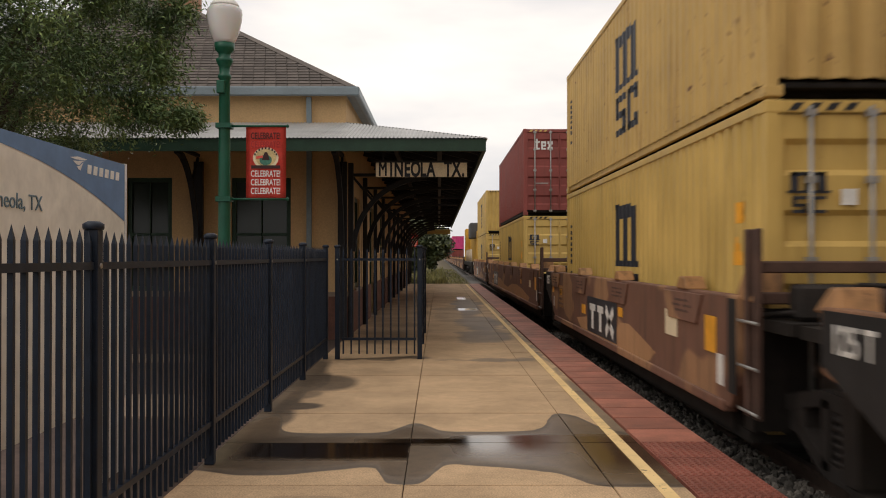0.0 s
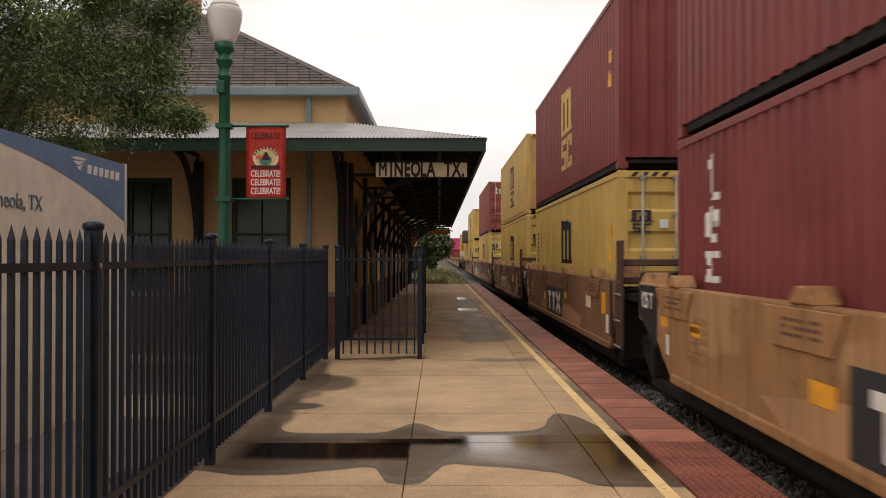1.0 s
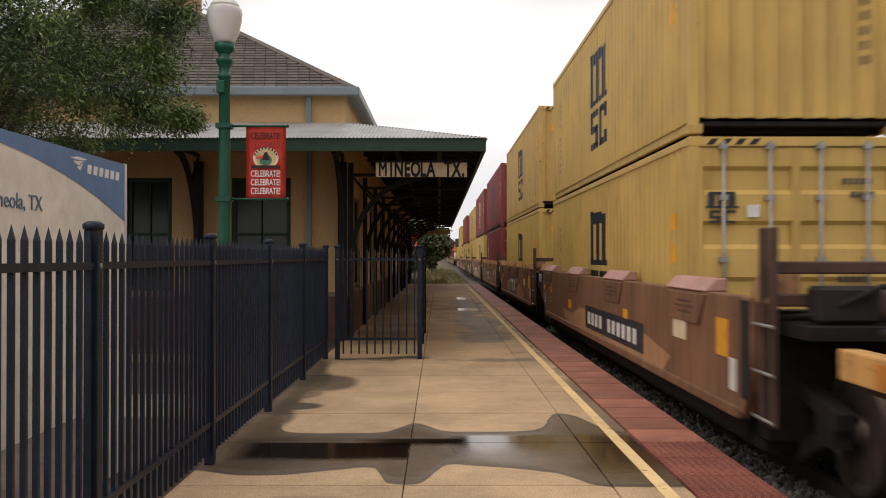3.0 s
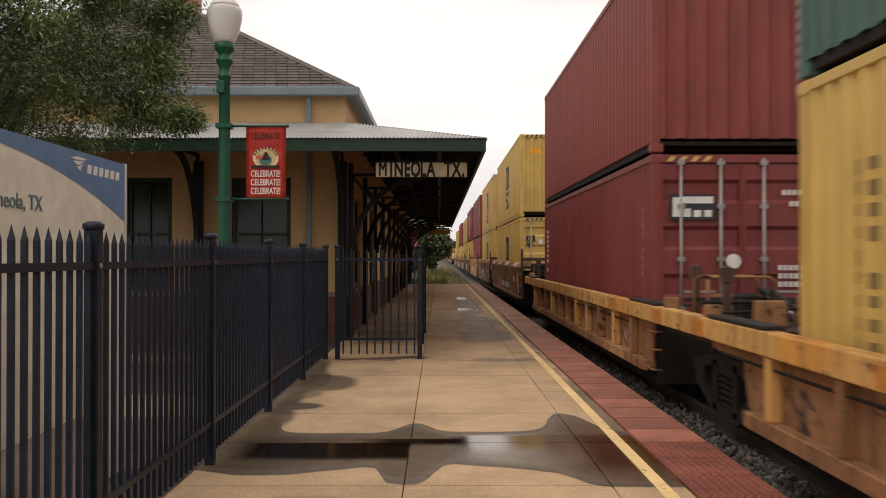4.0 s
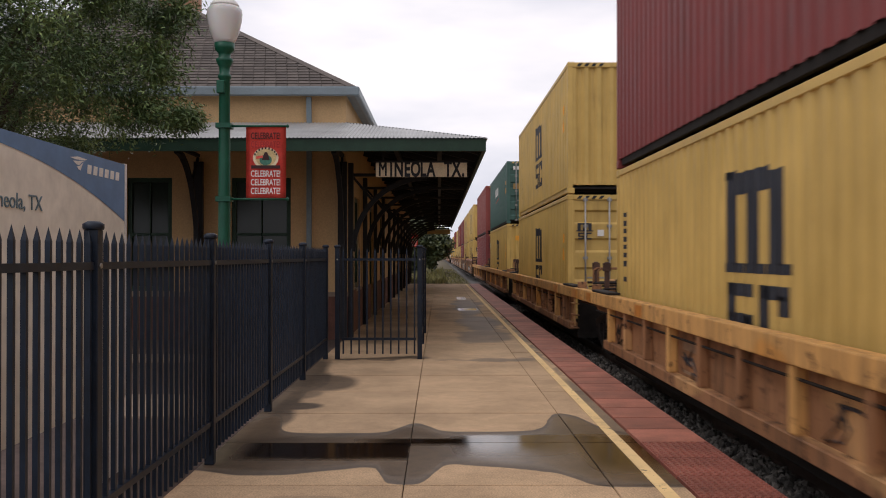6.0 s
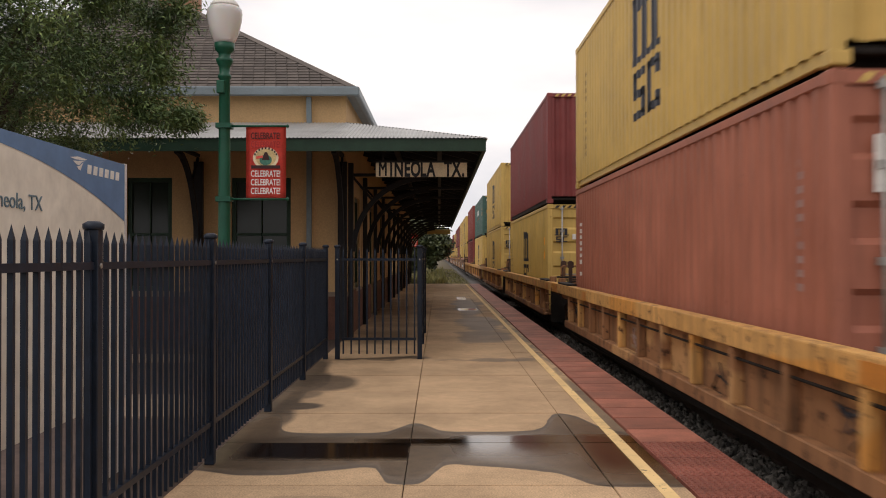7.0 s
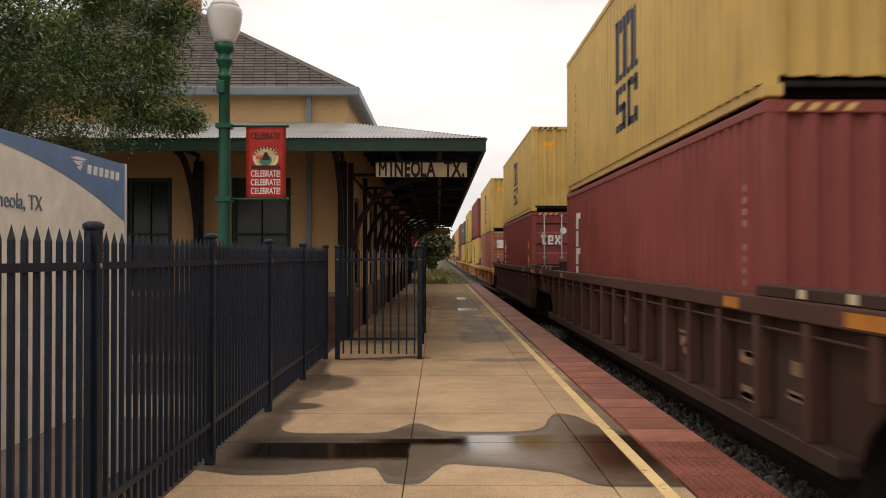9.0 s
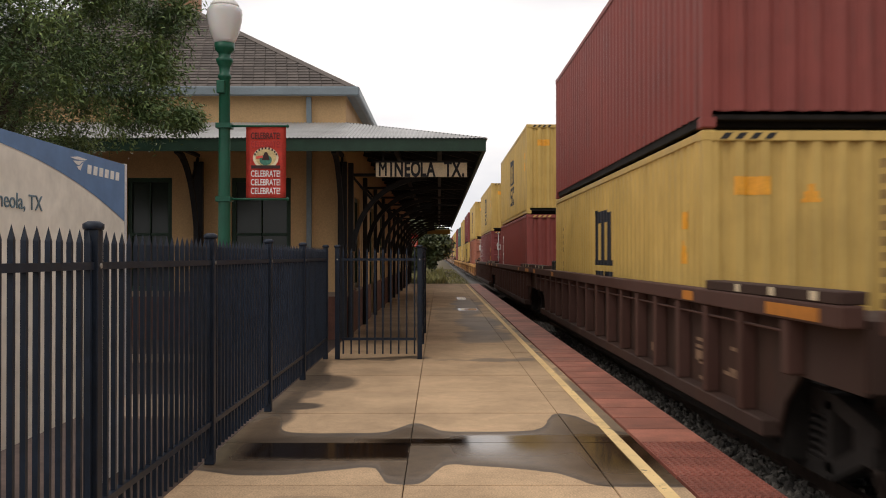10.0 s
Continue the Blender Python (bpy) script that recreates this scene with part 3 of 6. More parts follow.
for dense in (True, False):
    verts, faces = [], []

    def slab_box(x0, x1, y0, y1, z0, z1, top=None):
        b = len(verts)
        t = top or 0
        verts.extend([(x0, y0, z0), (x1, y0, z0), (x1, y1, z0), (x0, y1, z0), (x0 + t, y0 + t, z1), (x1 - t, y0 + t, z1), (x1 - t, y1 - t, z1), (x0 + t, y1 - t, z1)])
        for f in ((4, 5, 6, 7), (0, 1, 5, 4), (1, 2, 6, 5), (2, 3, 7, 6), (3, 0, 4, 7)):
            faces.append([b + i for i in f])
    slab_box(1.777, PLATFORM_EDGE, 0.006, 0.602, -0.03, 0.008, 0.004)
    if dense:
        for i in range(10):
            for j in range(10):
                cx, cy = 1.777 + 0.03 + i * 0.060, 0.035 + j * 0.060
                slab_box(cx - 0.018, cx + 0.018, cy - 0.018, cy + 0.018, 0.008, 0.020, 0.006)
    tile_meshes.append(raw_mesh("tactile_tile", verts, faces))
for k in range(-8, 86):
    y = 1.9 + 0.61 * k
    part("tactile_tile", tile_meshes[0] if 0 < y < 7.6 else tile_meshes[1], TILE_DOMED if 0 < y < 7.6 else TILE_RED, platform, at=pose(0, y, 0))

bm = bmesh.new()
box(bm, -14, -1.9, -10, 18.3, -0.3, -0.03)
tagged(part("forecourt", bm, PAVER), "dark brick paved yard behind the fence", "paving", kind="structure")

for y0, y1 in ((9.4, 10.9), (14.3, 15.4)):
    bm = bmesh.new()
    box(bm, -10, -2.3, y0, y1, -0.03, -0.008)
    tagged(part("footpath", bm, CURB), "pale concrete footpath across the brick yard", "path", kind="structure")

# ---- depot building ----
WALL_X, WALL_Y, BACK_X, END_Y = -1.89, 18.3, -13.4, 58.0
EAVE_X, EAVE_Y = 0.81, 15.6


def wall_with_holes(bm, along, fixed, a0, a1, z0, z1, holes, t):
    """A wall of thickness t along x or y, with rectangular holes (a, b, bottom, top)."""
    cuts = sorted({a0, a1, *[h[0] for h in holes], *[h[1] for h in holes]})
    for p, q in zip(cuts, cuts[1:]):
        bands = [(z0, z1)]
        for h in holes:
            if h[0] <= p and q <= h[1]:
                bands = [(z0, h[2]), (h[3], z1)]
        for lo, hi in bands:
            if hi - lo > 0.001:
                if along == "x":
                    box(bm, p, q, fixed, fixed + t, lo, hi)
                else:
                    box(bm, fixed - t, fixed, p, q, lo, hi)


depot = thing("depot", pose(0, 0, 0), "tan stucco railway depot with brick wainscot and hipped shingle roof", "building")
near_holes = [(-6.31, -5.40, 0.95, 3.24), (-4.2, -3.0, 0.95, 3.24), (-9.6, -8.5, 0.95, 3.24)]
side_holes = [(20.2 + 4.4 * k, 21.5 + 4.4 * k, 0.05 if k % 2 else 0.95, 3.0) for k in range(8)]
bm = bmesh.new()
wall_with_holes(bm, "x", WALL_Y, BACK_X, WALL_X, -0.05, 4.95, near_holes, 0.3)
part("wall", bm, STUCCO, depot)
bm = bmesh.new()
wall_with_holes(bm, "y", WALL_X, WALL_Y + 0.3, END_Y, -0.05, 4.95, side_holes, 0.3)
box(bm, BACK_X, BACK_X + 0.3, WALL_Y + 0.3, END_Y, -0.05, 4.95)
box(bm, BACK_X + 0.3, WALL_X - 0.3, END_Y - 0.3, END_Y, -0.05, 4.95)
part("wall", bm, STUCCO, depot)


def window(parent, along, fixed, a, b, lo, hi):
    fr = 0.09

    def bar(name, p, q, r, t, owner, label=""):
        bm = bmesh.new()
        if along == "x":
            box(bm, p, q, fixed + 0.05, fixed + 0.13, r, t)
        else:
            box(bm, fixed - 0.13, fixed - 0.05, p, q, r, t)
        return part(name, bm, TRIM_GREEN, owner, label)
    w = bar("window", a, b, hi - fr, hi, parent, "dark green window with dark panes")
    bar("frame", a, b, lo, lo + fr, w)
    bar("frame", a, a + fr, lo + fr, hi - fr, w)
    bar("frame", b - fr, b, lo + fr, hi - fr, w)
    bar("meeting_rail", a + fr, b - fr, (lo + hi) / 2 - 0.03, (lo + hi) / 2 + 0.03, w)
    bar("mullion", (a + b) / 2 - 0.012, (a + b) / 2 + 0.012, lo + fr, hi - fr, w)
    for p, q in ((a + fr, (a + b) / 2 - 0.02), ((a + b) / 2 + 0.02, b - fr)):
        for r, s in ((lo + fr, (lo + hi) / 2 - 0.03), ((lo + hi) / 2 + 0.03, hi - fr)):
            bm = bmesh.new()
            if along == "x":
                box(bm, p, q, fixed + 0.10, fixed + 0.115, r, s)
            else:
                box(bm, fixed - 0.115, fixed - 0.10, p, q, r, s)
            part("pane", bm, GLASS_DARK, w)
    bm = bmesh.new()
    if along == "x":
        box(bm, a - 0.06, b + 0.06, fixed - 0.05, fixed + 0.05, lo - 0.08, lo)
    else:
        box(bm, fixed - 0.05, fixed + 0.05, a - 0.06, b + 0.06, lo - 0.08, lo)
    part("sill", bm, CURB, w)


for h in near_holes:
    window(depot, "x", WALL_Y, *h)
for h in side_holes:
    window(depot, "y", WALL_X, *h)
# brick wainscot
bm = bmesh.new()
wall_with_holes(bm, "x", WALL_Y - 0.04, BACK_X, WALL_X + 0.04, -0.04, 0.9, [], 0.038)
cuts = [WALL_Y - 0.002] + [c for h in side_holes if h[2] < 0.5 for c in h[:2]] + [END_Y]
for a, b in zip(cuts[::2], cuts[1::2]):
    box(bm, WALL_X + 0.002, WALL_X + 0.04, a, b, -0.04, 0.9)
part("wainscot", bm, BRICK_DARK, depot, "dark red brown brick wainscot")
bm = bmesh.new()
box(bm, BACK_X, WALL_X + 0.06, WALL_Y - 0.07, WALL_Y - 0.042, 0.84, 0.93)
part("wainscot_cap", bm, CURB, depot)

# main hipped roof with gutter
GX, GY, GZ, PITCH = WALL_X + 0.2, WALL_Y - 0.2, 5.03, 0.62
bx, by = BACK_X - 0.2, END_Y + 0.2
half = (GX - bx) / 2
bm = bmesh.new()
v = [bm.verts.new(p) for p in ((bx, GY, GZ), (GX, GY, GZ), (GX, by, GZ), (bx, by, GZ),
                               ((GX + bx) / 2, GY + half, GZ + PITCH * half), ((GX + bx) / 2, by - half, GZ + PITCH * half))]
for f in ((0, 1, 4), (1, 2, 5, 4), (2, 3, 5), (3, 0, 4, 5), (3, 2, 1, 0)):
    bm.faces.new([v[i] for i in f])
roof = part("roof", bm, SHINGLE, depot, "grey brown asphalt shingle hipped roof")
# slate-sized shingles laid in courses on the slope that faces the yard
EXPOSE, SHW = 0.165, 0.23
slope_len = math.hypot(1, PITCH)
bm = bmesh.new()
v = box(bm, 0.007, SHW - 0.007, 0, 0.21, 0.0, 0.01)
for q in v:
    if q.co.y < 0.1:
        q.co.z += 0.02
shingle_mesh = mesh_of(bm, "shingle")
tilt = Euler((math.atan(PITCH), 0, 0)).to_matrix().to_4x4()
singles, rest = 0, []
for r in range(41):
    d = r * EXPOSE / slope_len
    left, right = bx + d + 0.02, GX - d - 0.02
    x = right - 0.19 - SHW * (0.5 if r % 2 else 1.0)
    while x > left:
        m = Matrix.Translation((x, GY + d, GZ + PITCH * d + 0.004)) @ tilt @ pose(0, 0, 0, 0, 0, random.uniform(-0.6, 0.6))
        if x > -8.2 and singles < 300:
            part("shingle", shingle_mesh, SHINGLE, roof, at=m)
            singles += 1
        else:
            rest.append(m)
        x -= SHW
verts, faces = [], []
for m in rest:
    b = len(verts)
    verts += [tuple(m @ q.co) for q in shingle_mesh.vertices]
    faces += [[b + i for i in f.vertices] for f in shingle_mesh.polygons]
tagged(part("shingle_rest", raw_mesh("shingle_rest", verts, faces), SHINGLE_FIELD, roof), kind="stuff")
bm = bmesh.new()
hip_end = half - 0.1
v = [bm.verts.new(p) for p in ((GX + 0.02, GY - 0.0, GZ + 0.035), (GX - 0.16, GY - 0.02, GZ + 0.03), (GX + 0.02, GY + 0.16, GZ + 0.03))]
u = [bm.verts.new((p.co.x - hip_end, p.co.y + hip_end, p.co.z + PITCH * hip_end)) for p in v]
for a, b in ((0, 1), (1, 2), (2, 0)):
    bm.faces.new((v[a], v[b], u[b], u[a]))
bm.faces.new(v)
bm.faces.new(u)
part("hip_cap", bm, SHINGLE, roof)
bm = bmesh.new()
box(bm, bx, GX - 0.02, GY + 0.02, by, 4.93, GZ - 0.004)
part("soffit", bm, GUTTER, depot)
for nm, co in (("gutter", (bx, GX + 0.1, GY - 0.1, GY + 0.02, 4.86, GZ + 0.01)), ("gutter", (GX - 0.02, GX + 0.1, GY + 0.022, by, 4.86, GZ + 0.01))):
    bm = bmesh.new()
    box(bm, *co)
    bevelled(bm, 0.02)
    part(nm, bm, GUTTER, depot, "blue grey painted metal gutter")
bm = bmesh.new()
beam(bm, (-2.62, WALL_Y - 0.12, 4.86), (-2.62, WALL_Y - 0.05, 4.3), 0.1)
beam(bm, (-2.62, WALL_Y - 0.05, 4.3), (-2.62, WALL_Y - 0.05, 0.0), 0.1)
part("downspout", bm, GUTTER, depot, "blue grey downspout")
bm = bmesh.new()
box(bm, -7.0, -6.2, 22.6, 23.6, 7.4, 9.6)
box(bm, -7.06, -6.14, 22.54, 23.66, 9.6, 9.75)
part("chimney", bm, surface("tan_chimney_brick", (0.36, 0.2, 0.12), 0.2, 3, 30, 0.9), depot, "tan brick chimney")

# canopy: corrugated tin on dark timber, all round the platform side
canopy = thing("platform_canopy", pose(0, 0, 0), "corrugated tin canopy on dark curved timber brackets", "canopy")
EZ, WZ = 3.70, 4.36
OVER = WALL_Y - EAVE_Y


def tin_slope(along):
    verts, faces = [], []
    step, amp = 0.0345, 0.011
    a0, a1 = (BACK_X, EAVE_X) if along == "x" else (EAVE_Y, END_Y)
    n = int((a1 - a0) / step)
    for i in range(n + 1):
        a = a0 + (a1 - a0) * i / n
        if along == "x":
            d = min(OVER, max(0.0, EAVE_X - a))
        else:
            d = min(OVER, max(0.0, a - EAVE_Y))
        rise = amp * (1 if i % 2 else -1)
        for dd in (-0.03, d):
            z = EZ + (WZ - EZ) * dd / OVER + rise
            verts.append((a, EAVE_Y + dd, z) if along == "x" else (EAVE_X - dd, a, z))
        if i:
            b = len(verts)
            faces.append((b - 4, b - 2, b - 1, b - 3))
    return raw_mesh("tin_sheet", verts, faces)


for ax in "xy":
    part("tin_roof", tin_slope(ax), TIN, canopy, "galvanised corrugated tin roofing")
bm = bmesh.new()
box(bm, BACK_X, EAVE_X, EAVE_Y, EAVE_Y + 0.06, 3.47, 3.675)
part("fascia", bm, TRIM_GREEN, canopy, "dark green fascia board")
bm = bmesh.new()
box(bm, EAVE_X - 0.06, EAVE_X, EAVE_Y + 0.062, END_Y, 3.47, 3.675)
part("fascia", bm, TRIM_GREEN, canopy, "dark green fascia board")
# decking under the tin
bm = bmesh.new()
q = 0.05
v = [bm.verts.new(p) for p in ((BACK_X, EAVE_Y + 0.07, EZ - q), (EAVE_X - 0.07, EAVE_Y + 0.07, EZ - q), (WALL_X + 0.01, WALL_Y - 0.01, WZ - q), (BACK_X, WALL_Y - 0.01, WZ - q),
                               (EAVE_X - 0.07, END_Y, EZ - q), (WALL_X + 0.01, END_Y, WZ - q))]
bm.faces.new((v[0], v[1], v[2], v[3]))
bm.faces.new((v[1], v[4], v[5], v[2]))
part("decking", bm, DECKING, canopy, "dark boarded canopy ceiling")
for k in range(34):
    y = 16.4 + 1.22 * k
    d = min(OVER, y - EAVE_Y)
    bm = bmesh.new()
    beam(bm, (EAVE_X - 0.07, y, EZ - 0.14), (EAVE_X - d + 0.02, y, EZ - 0.14 + (WZ - EZ) * d / OVER), 0.07, 0.15)
    part("rafter", bm, IRON_DARK, canopy)
for k in range(12):
    x = BACK_X + 0.5 + 1.0 * k
    bm = bmesh.new()
    beam(bm, (x, EAVE_Y + 0.07, EZ - 0.14), (x, WALL_Y - 0.02, WZ - 0.14), 0.07, 0.15)
    part("rafter", bm, IRON_DARK, canopy)
for dd in (0.8, 1.7):
    bm = bmesh.new()
    z = EZ - 0.26 + (WZ - EZ) * dd / OVER
    beam(bm, (EAVE_X - dd, EAVE_Y + dd, z), (EAVE_X - dd, END_Y, z), 0.09, 0.1)
    part("purlin", bm, IRON_DARK, canopy)


def bracket(m, arm_z=3.28, foot=1.75, rise=1.5):
    """A wall post, a level arm and a curved brace; local +x points away from the wall."""
    bm = bmesh.new()
    box(bm, 0.0, 0.10, -0.09, 0.09, 0.0, 3.55)
    bm2 = bmesh.new()
    box(bm2, 0.10, 2.45, -0.04, 0.04, arm_z, arm_z + 0.06)
    bm3 = bmesh.new()
    pts = [(0.1 + 1.5 * (1 - math.cos(t)), 0, foot + rise * math.sin(t)) for t in [i * math.pi / 2 / 12 for i in range(13)]]
    rings = []
    for i, p in enumerate(pts):
        t = i * math.pi / 2 / 12
        n = Vector((math.cos(t), 0, -math.sin(t)))
        rings.append([bm3.verts.new(Vector(p) + n * sx * 0.05 + Vector((0, sy * 0.045, 0))) for sx, sy in ((-1, -1), (1, -1), (1, 1), (-1, 1))])
    for a, b in zip(rings, rings[1:]):
        for i in range(4):
            bm3.faces.new((a[i], a[(i + 1) % 4], b[(i + 1) % 4], b[i]))
    bm3.faces.new(rings[0])
    bm3.faces.new(rings[-1])
    bm4 = bmesh.new()
    beam(bm4, (0.1, 0, arm_z - 0.02), (0.5, 0, arm_z - 0.5), 0.05)
    b = thing("canopy_bracket", m, "near-black curved timber bracket carrying the canopy", "bracket", "canopy brackets")
    part("wall_post", bm, IRON_DARK, b)
    part("arm", bm2, IRON_DARK, b)
    part("curved_brace", bm3, IRON_DARK, b)
    part("strut", bm4, IRON_DARK, b)
    return b


first_bracket = bracket(pose(WALL_X + 0.042, WALL_Y + 0.15, 0))
for k in range(1, 12):
    copy_thing(first_bracket, pose(WALL_X + 0.042, WALL_Y + 0.15 + 3.55 * k, 0))
yard_bracket = bracket(pose(-4.83, WALL_Y - 0.072, 0, 0, 0, -90), 3.64, 1.35, 2.25)
for x in (-7.6, -10.4):
    copy_thing(yard_bracket, pose(x, WALL_Y - 0.072, 0, 0, 0, -90))
copy_thing(yard_bracket, pose(WALL_X - 0.05, WALL_Y - 0.075, 0, 0, 0, -90))

name_board = thing("station_name_board", pose(0.0, 16.15, 3.2), "cream hanging station board with dark condensed capitals", "sign")
bm = bmesh.new()
box(bm, -1.13, 0.50, 0, 0.03, -0.13, 0.125)
part("board", bm, CREAM, name_board)
for ch, x in zip("MINEOLATX.", (-1.005, -0.855, -0.72, -0.57, -0.42, -0.285, -0.145, 0.16, 0.31, 0.43)):
    glyph = lettering(ch, 0.375, 0.004, "CENTER", 0.54 if ch == "M" else 0.57, 0.0 if ch == "M" else 0.014)
    for dx in (-0.006, 0.006) if ch == "M" else (0.0,):
        part("letter", glyph, IRON_DARK, name_board, at=pose(x + dx, -0.006 + 0.1 * dx, -0.003, 90))
bm = bmesh.new()
box(bm, -1.15, 0.52, 0.002, 0.028, 0.126, 0.16)
part("top_rail", bm, IRON_DARK, name_board)
for x in (-1.0, 0.38):
    bm = bmesh.new()
    box(bm, x - 0.015, x + 0.015, 0.005, 0.025, 0.12, 0.60)
    part("hanger", bm, IRON_DARK, name_board)

# added board in place of the far end beam, its daylight painted as ochre
lit_end_beam = thing("station_name_board", pose(0.0, END_Y - 0.6, 3.2), "plain ochre board standing in for the lit beam at the far canopy end", "sign")
bm = bmesh.new()
box(bm, -0.75, 0.72, 0, 0.03, -0.14, 0.16)
part("board", bm, surface("ochre_board_paint", (0.5, 0.36, 0.12), 0.15), lit_end_beam)
for x in (-0.6, 0.58):
    bm = bmesh.new()
    box(bm, x - 0.015, x + 0.015, 0.005, 0.025, 0.16, 0.62)
    part("hanger", bm, IRON_DARK, lit_end_beam)

# ---- fence ----
FX, F0, PANEL = -1.82, 4.77, 2.44
post_h, post_w = 1.835, 0.075
bm = bmesh.new()
box(bm, -post_w / 2, post_w / 2, -post_w / 2, post_w / 2, 0, post_h - 0.045)
bevelled(bm, 0.004)
post_mesh = mesh_of(bm, "post")
bm = bmesh.new()
lathe(bm, [(0.052, post_h - 0.045), (0.056, post_h - 0.035), (0.056, post_h - 0.015), (0.03, post_h)], 12)
cap_mesh = mesh_of(bm, "cap")
bm = bmesh.new()
rod(bm, (post_w / 2, 0, 1.6), (post_w / 2 + 0.008, 0, 1.6), 0.014)
bolt_mesh = mesh_of(bm, "bolt")
bm = bmesh.new()
w = 0.0125
lo = [bm.verts.new((sx * w, sy * w, 0.085)) for sx, sy in ((-1, -1), (1, -1), (1, 1), (-1, 1))]
hi = [bm.verts.new((v.co.x, v.co.y, 1.72)) for v in lo]
tip = bm.verts.new((0, 0, 1.79))
bm.faces.new(lo[::-1])
for i in range(4):
    bm.faces.new((lo[i], lo[(i + 1) % 4], hi[(i + 1) % 4], hi[i]))
    bm.faces.new((hi[i], hi[(i + 1) % 4], tip))
picket_mesh = mesh_of(bm, "picket")


def fence_post(parent, x, y):
    p = part("post", post_mesh, FENCE_PAINT, parent, at=pose(x, y, 0))
    part("cap", cap_mesh, FENCE_PAINT, p)
    part("bolt", bolt_mesh, STEEL, p)


def fence_run(parent, x, y, length, n, mid=False):
    for z in (1.6, 0.325) + ((0.92,) if mid else ()):
        bm = bmesh.new()
        box(bm, x - 0.02, x + 0.02, y + 0.038, y + length - 0.038, z - 0.02, z + 0.02)
        part("rail", bm, FENCE_PAINT, parent)
    for i in range(n):
        part("picket", picket_mesh, FENCE_PAINT, parent, at=pose(x, y + length * (i + 0.5) / n, 0))


fence = thing("picket_fence", pose(0, 0, 0), "satin black steel picket fence with spear tips on posts", "fence", "platform fences")
for k in range(-2, 5):
    fence_post(fence, FX, F0 + PANEL * k)
    if k < 4:
        fence_run(fence, FX, F0 + PANEL * k, PANEL, 20)
gate = thing("fence_gate", pose(-1.60, 14.53, 0, 0, 0, -90), "satin black steel picket gate between two posts", "gate", "platform fences")
fence_run(gate, 0, 0, 1.27, 10)
fence_post(gate, 0, -0.03)
fence_post(gate, 0, 1.29)
low_fence = thing("picket_fence", pose(0, 0, 0), "satin black steel picket fence beside the depot wall", "fence", "platform fences")
for k in range(2):
    fence_run(low_fence, -0.317, 14.60 + PANEL * k, PANEL, 20, True)
    fence_post(low_fence, -0.317, 14.60 + PANEL * (k + 1))
# ---- lamp, banner and station sign behind the fence ----
def street_lamp(m, banner=True):
    lamp = thing("street_lamp", m, "green cast-iron street lamp with a frosted acorn globe", "lamp", "street lamps")
    bm = bmesh.new()
    lathe(bm, [(0.2, 0), (0.2, 0.12), (0.17, 0.2), (0.16, 0.6), (0.12, 0.75), (0.09, 0.85), (0.078, 1.0), (0.070, 3.0), (0.064, 3.80),
                  (0.082, 3.825), (0.082, 3.85), (0.062, 3.87), (0.066, 3.95), (0.098, 4.015), (0.104, 4.045), (0.07, 4.07), (0.075, 4.12), (0.115, 4.16), (0.122, 4.24)], 20)
    part("post", bm, LAMP_GREEN, lamp)
    bm = bmesh.new()
    box(bm, -0.075, 0.02, -0.11, -0.04, 3.62, 3.775)
    bevelled(bm, 0.008)
    part("junction_box", bm, LAMP_GREEN, lamp)
    bm = bmesh.new()
    lathe(bm, [(0.115, 4.24), (0.135, 4.28), (0.175, 4.38), (0.205, 4.52), (0.213, 4.60), (0.205, 4.655), (0.17, 4.69)], 28)
    part("globe", bm, GLOBE, lamp, "frosted acrylic globe")
    bm = bmesh.new()
    lathe(bm, [(0.172, 4.69), (0.175, 4.705), (0.14, 4.75), (0.09, 4.79), (0.06, 4.82), (0.065, 4.85), (0.03, 4.90), (0.012, 4.97)], 24)
    part("cap", bm, WHITE, lamp, "white globe cap with a finial")
    for z in (3.235, 2.345):
        bm = bmesh.new()
        rod(bm, (0.05, 0, z), (0.76, 0, z), 0.014)
        bmesh.ops.create_uvsphere(bm, u_segments=8, v_segments=6, radius=0.022, matrix=Matrix.Translation((0.765, 0, z)))
        box(bm, -0.09, 0.09, -0.09, 0.09, z - 0.03, z + 0.03)
        part("banner_arm", bm, LAMP_GREEN, lamp)
    return lamp


LAMP_X, LAMP_Y = -2.61, 11.0
street_lamp(pose(LAMP_X, LAMP_Y, 0))


EMBLEM_SKY = surface("pale_ochre_print", (0.55, 0.42, 0.2), 0.3, 14, 60, 0.7)


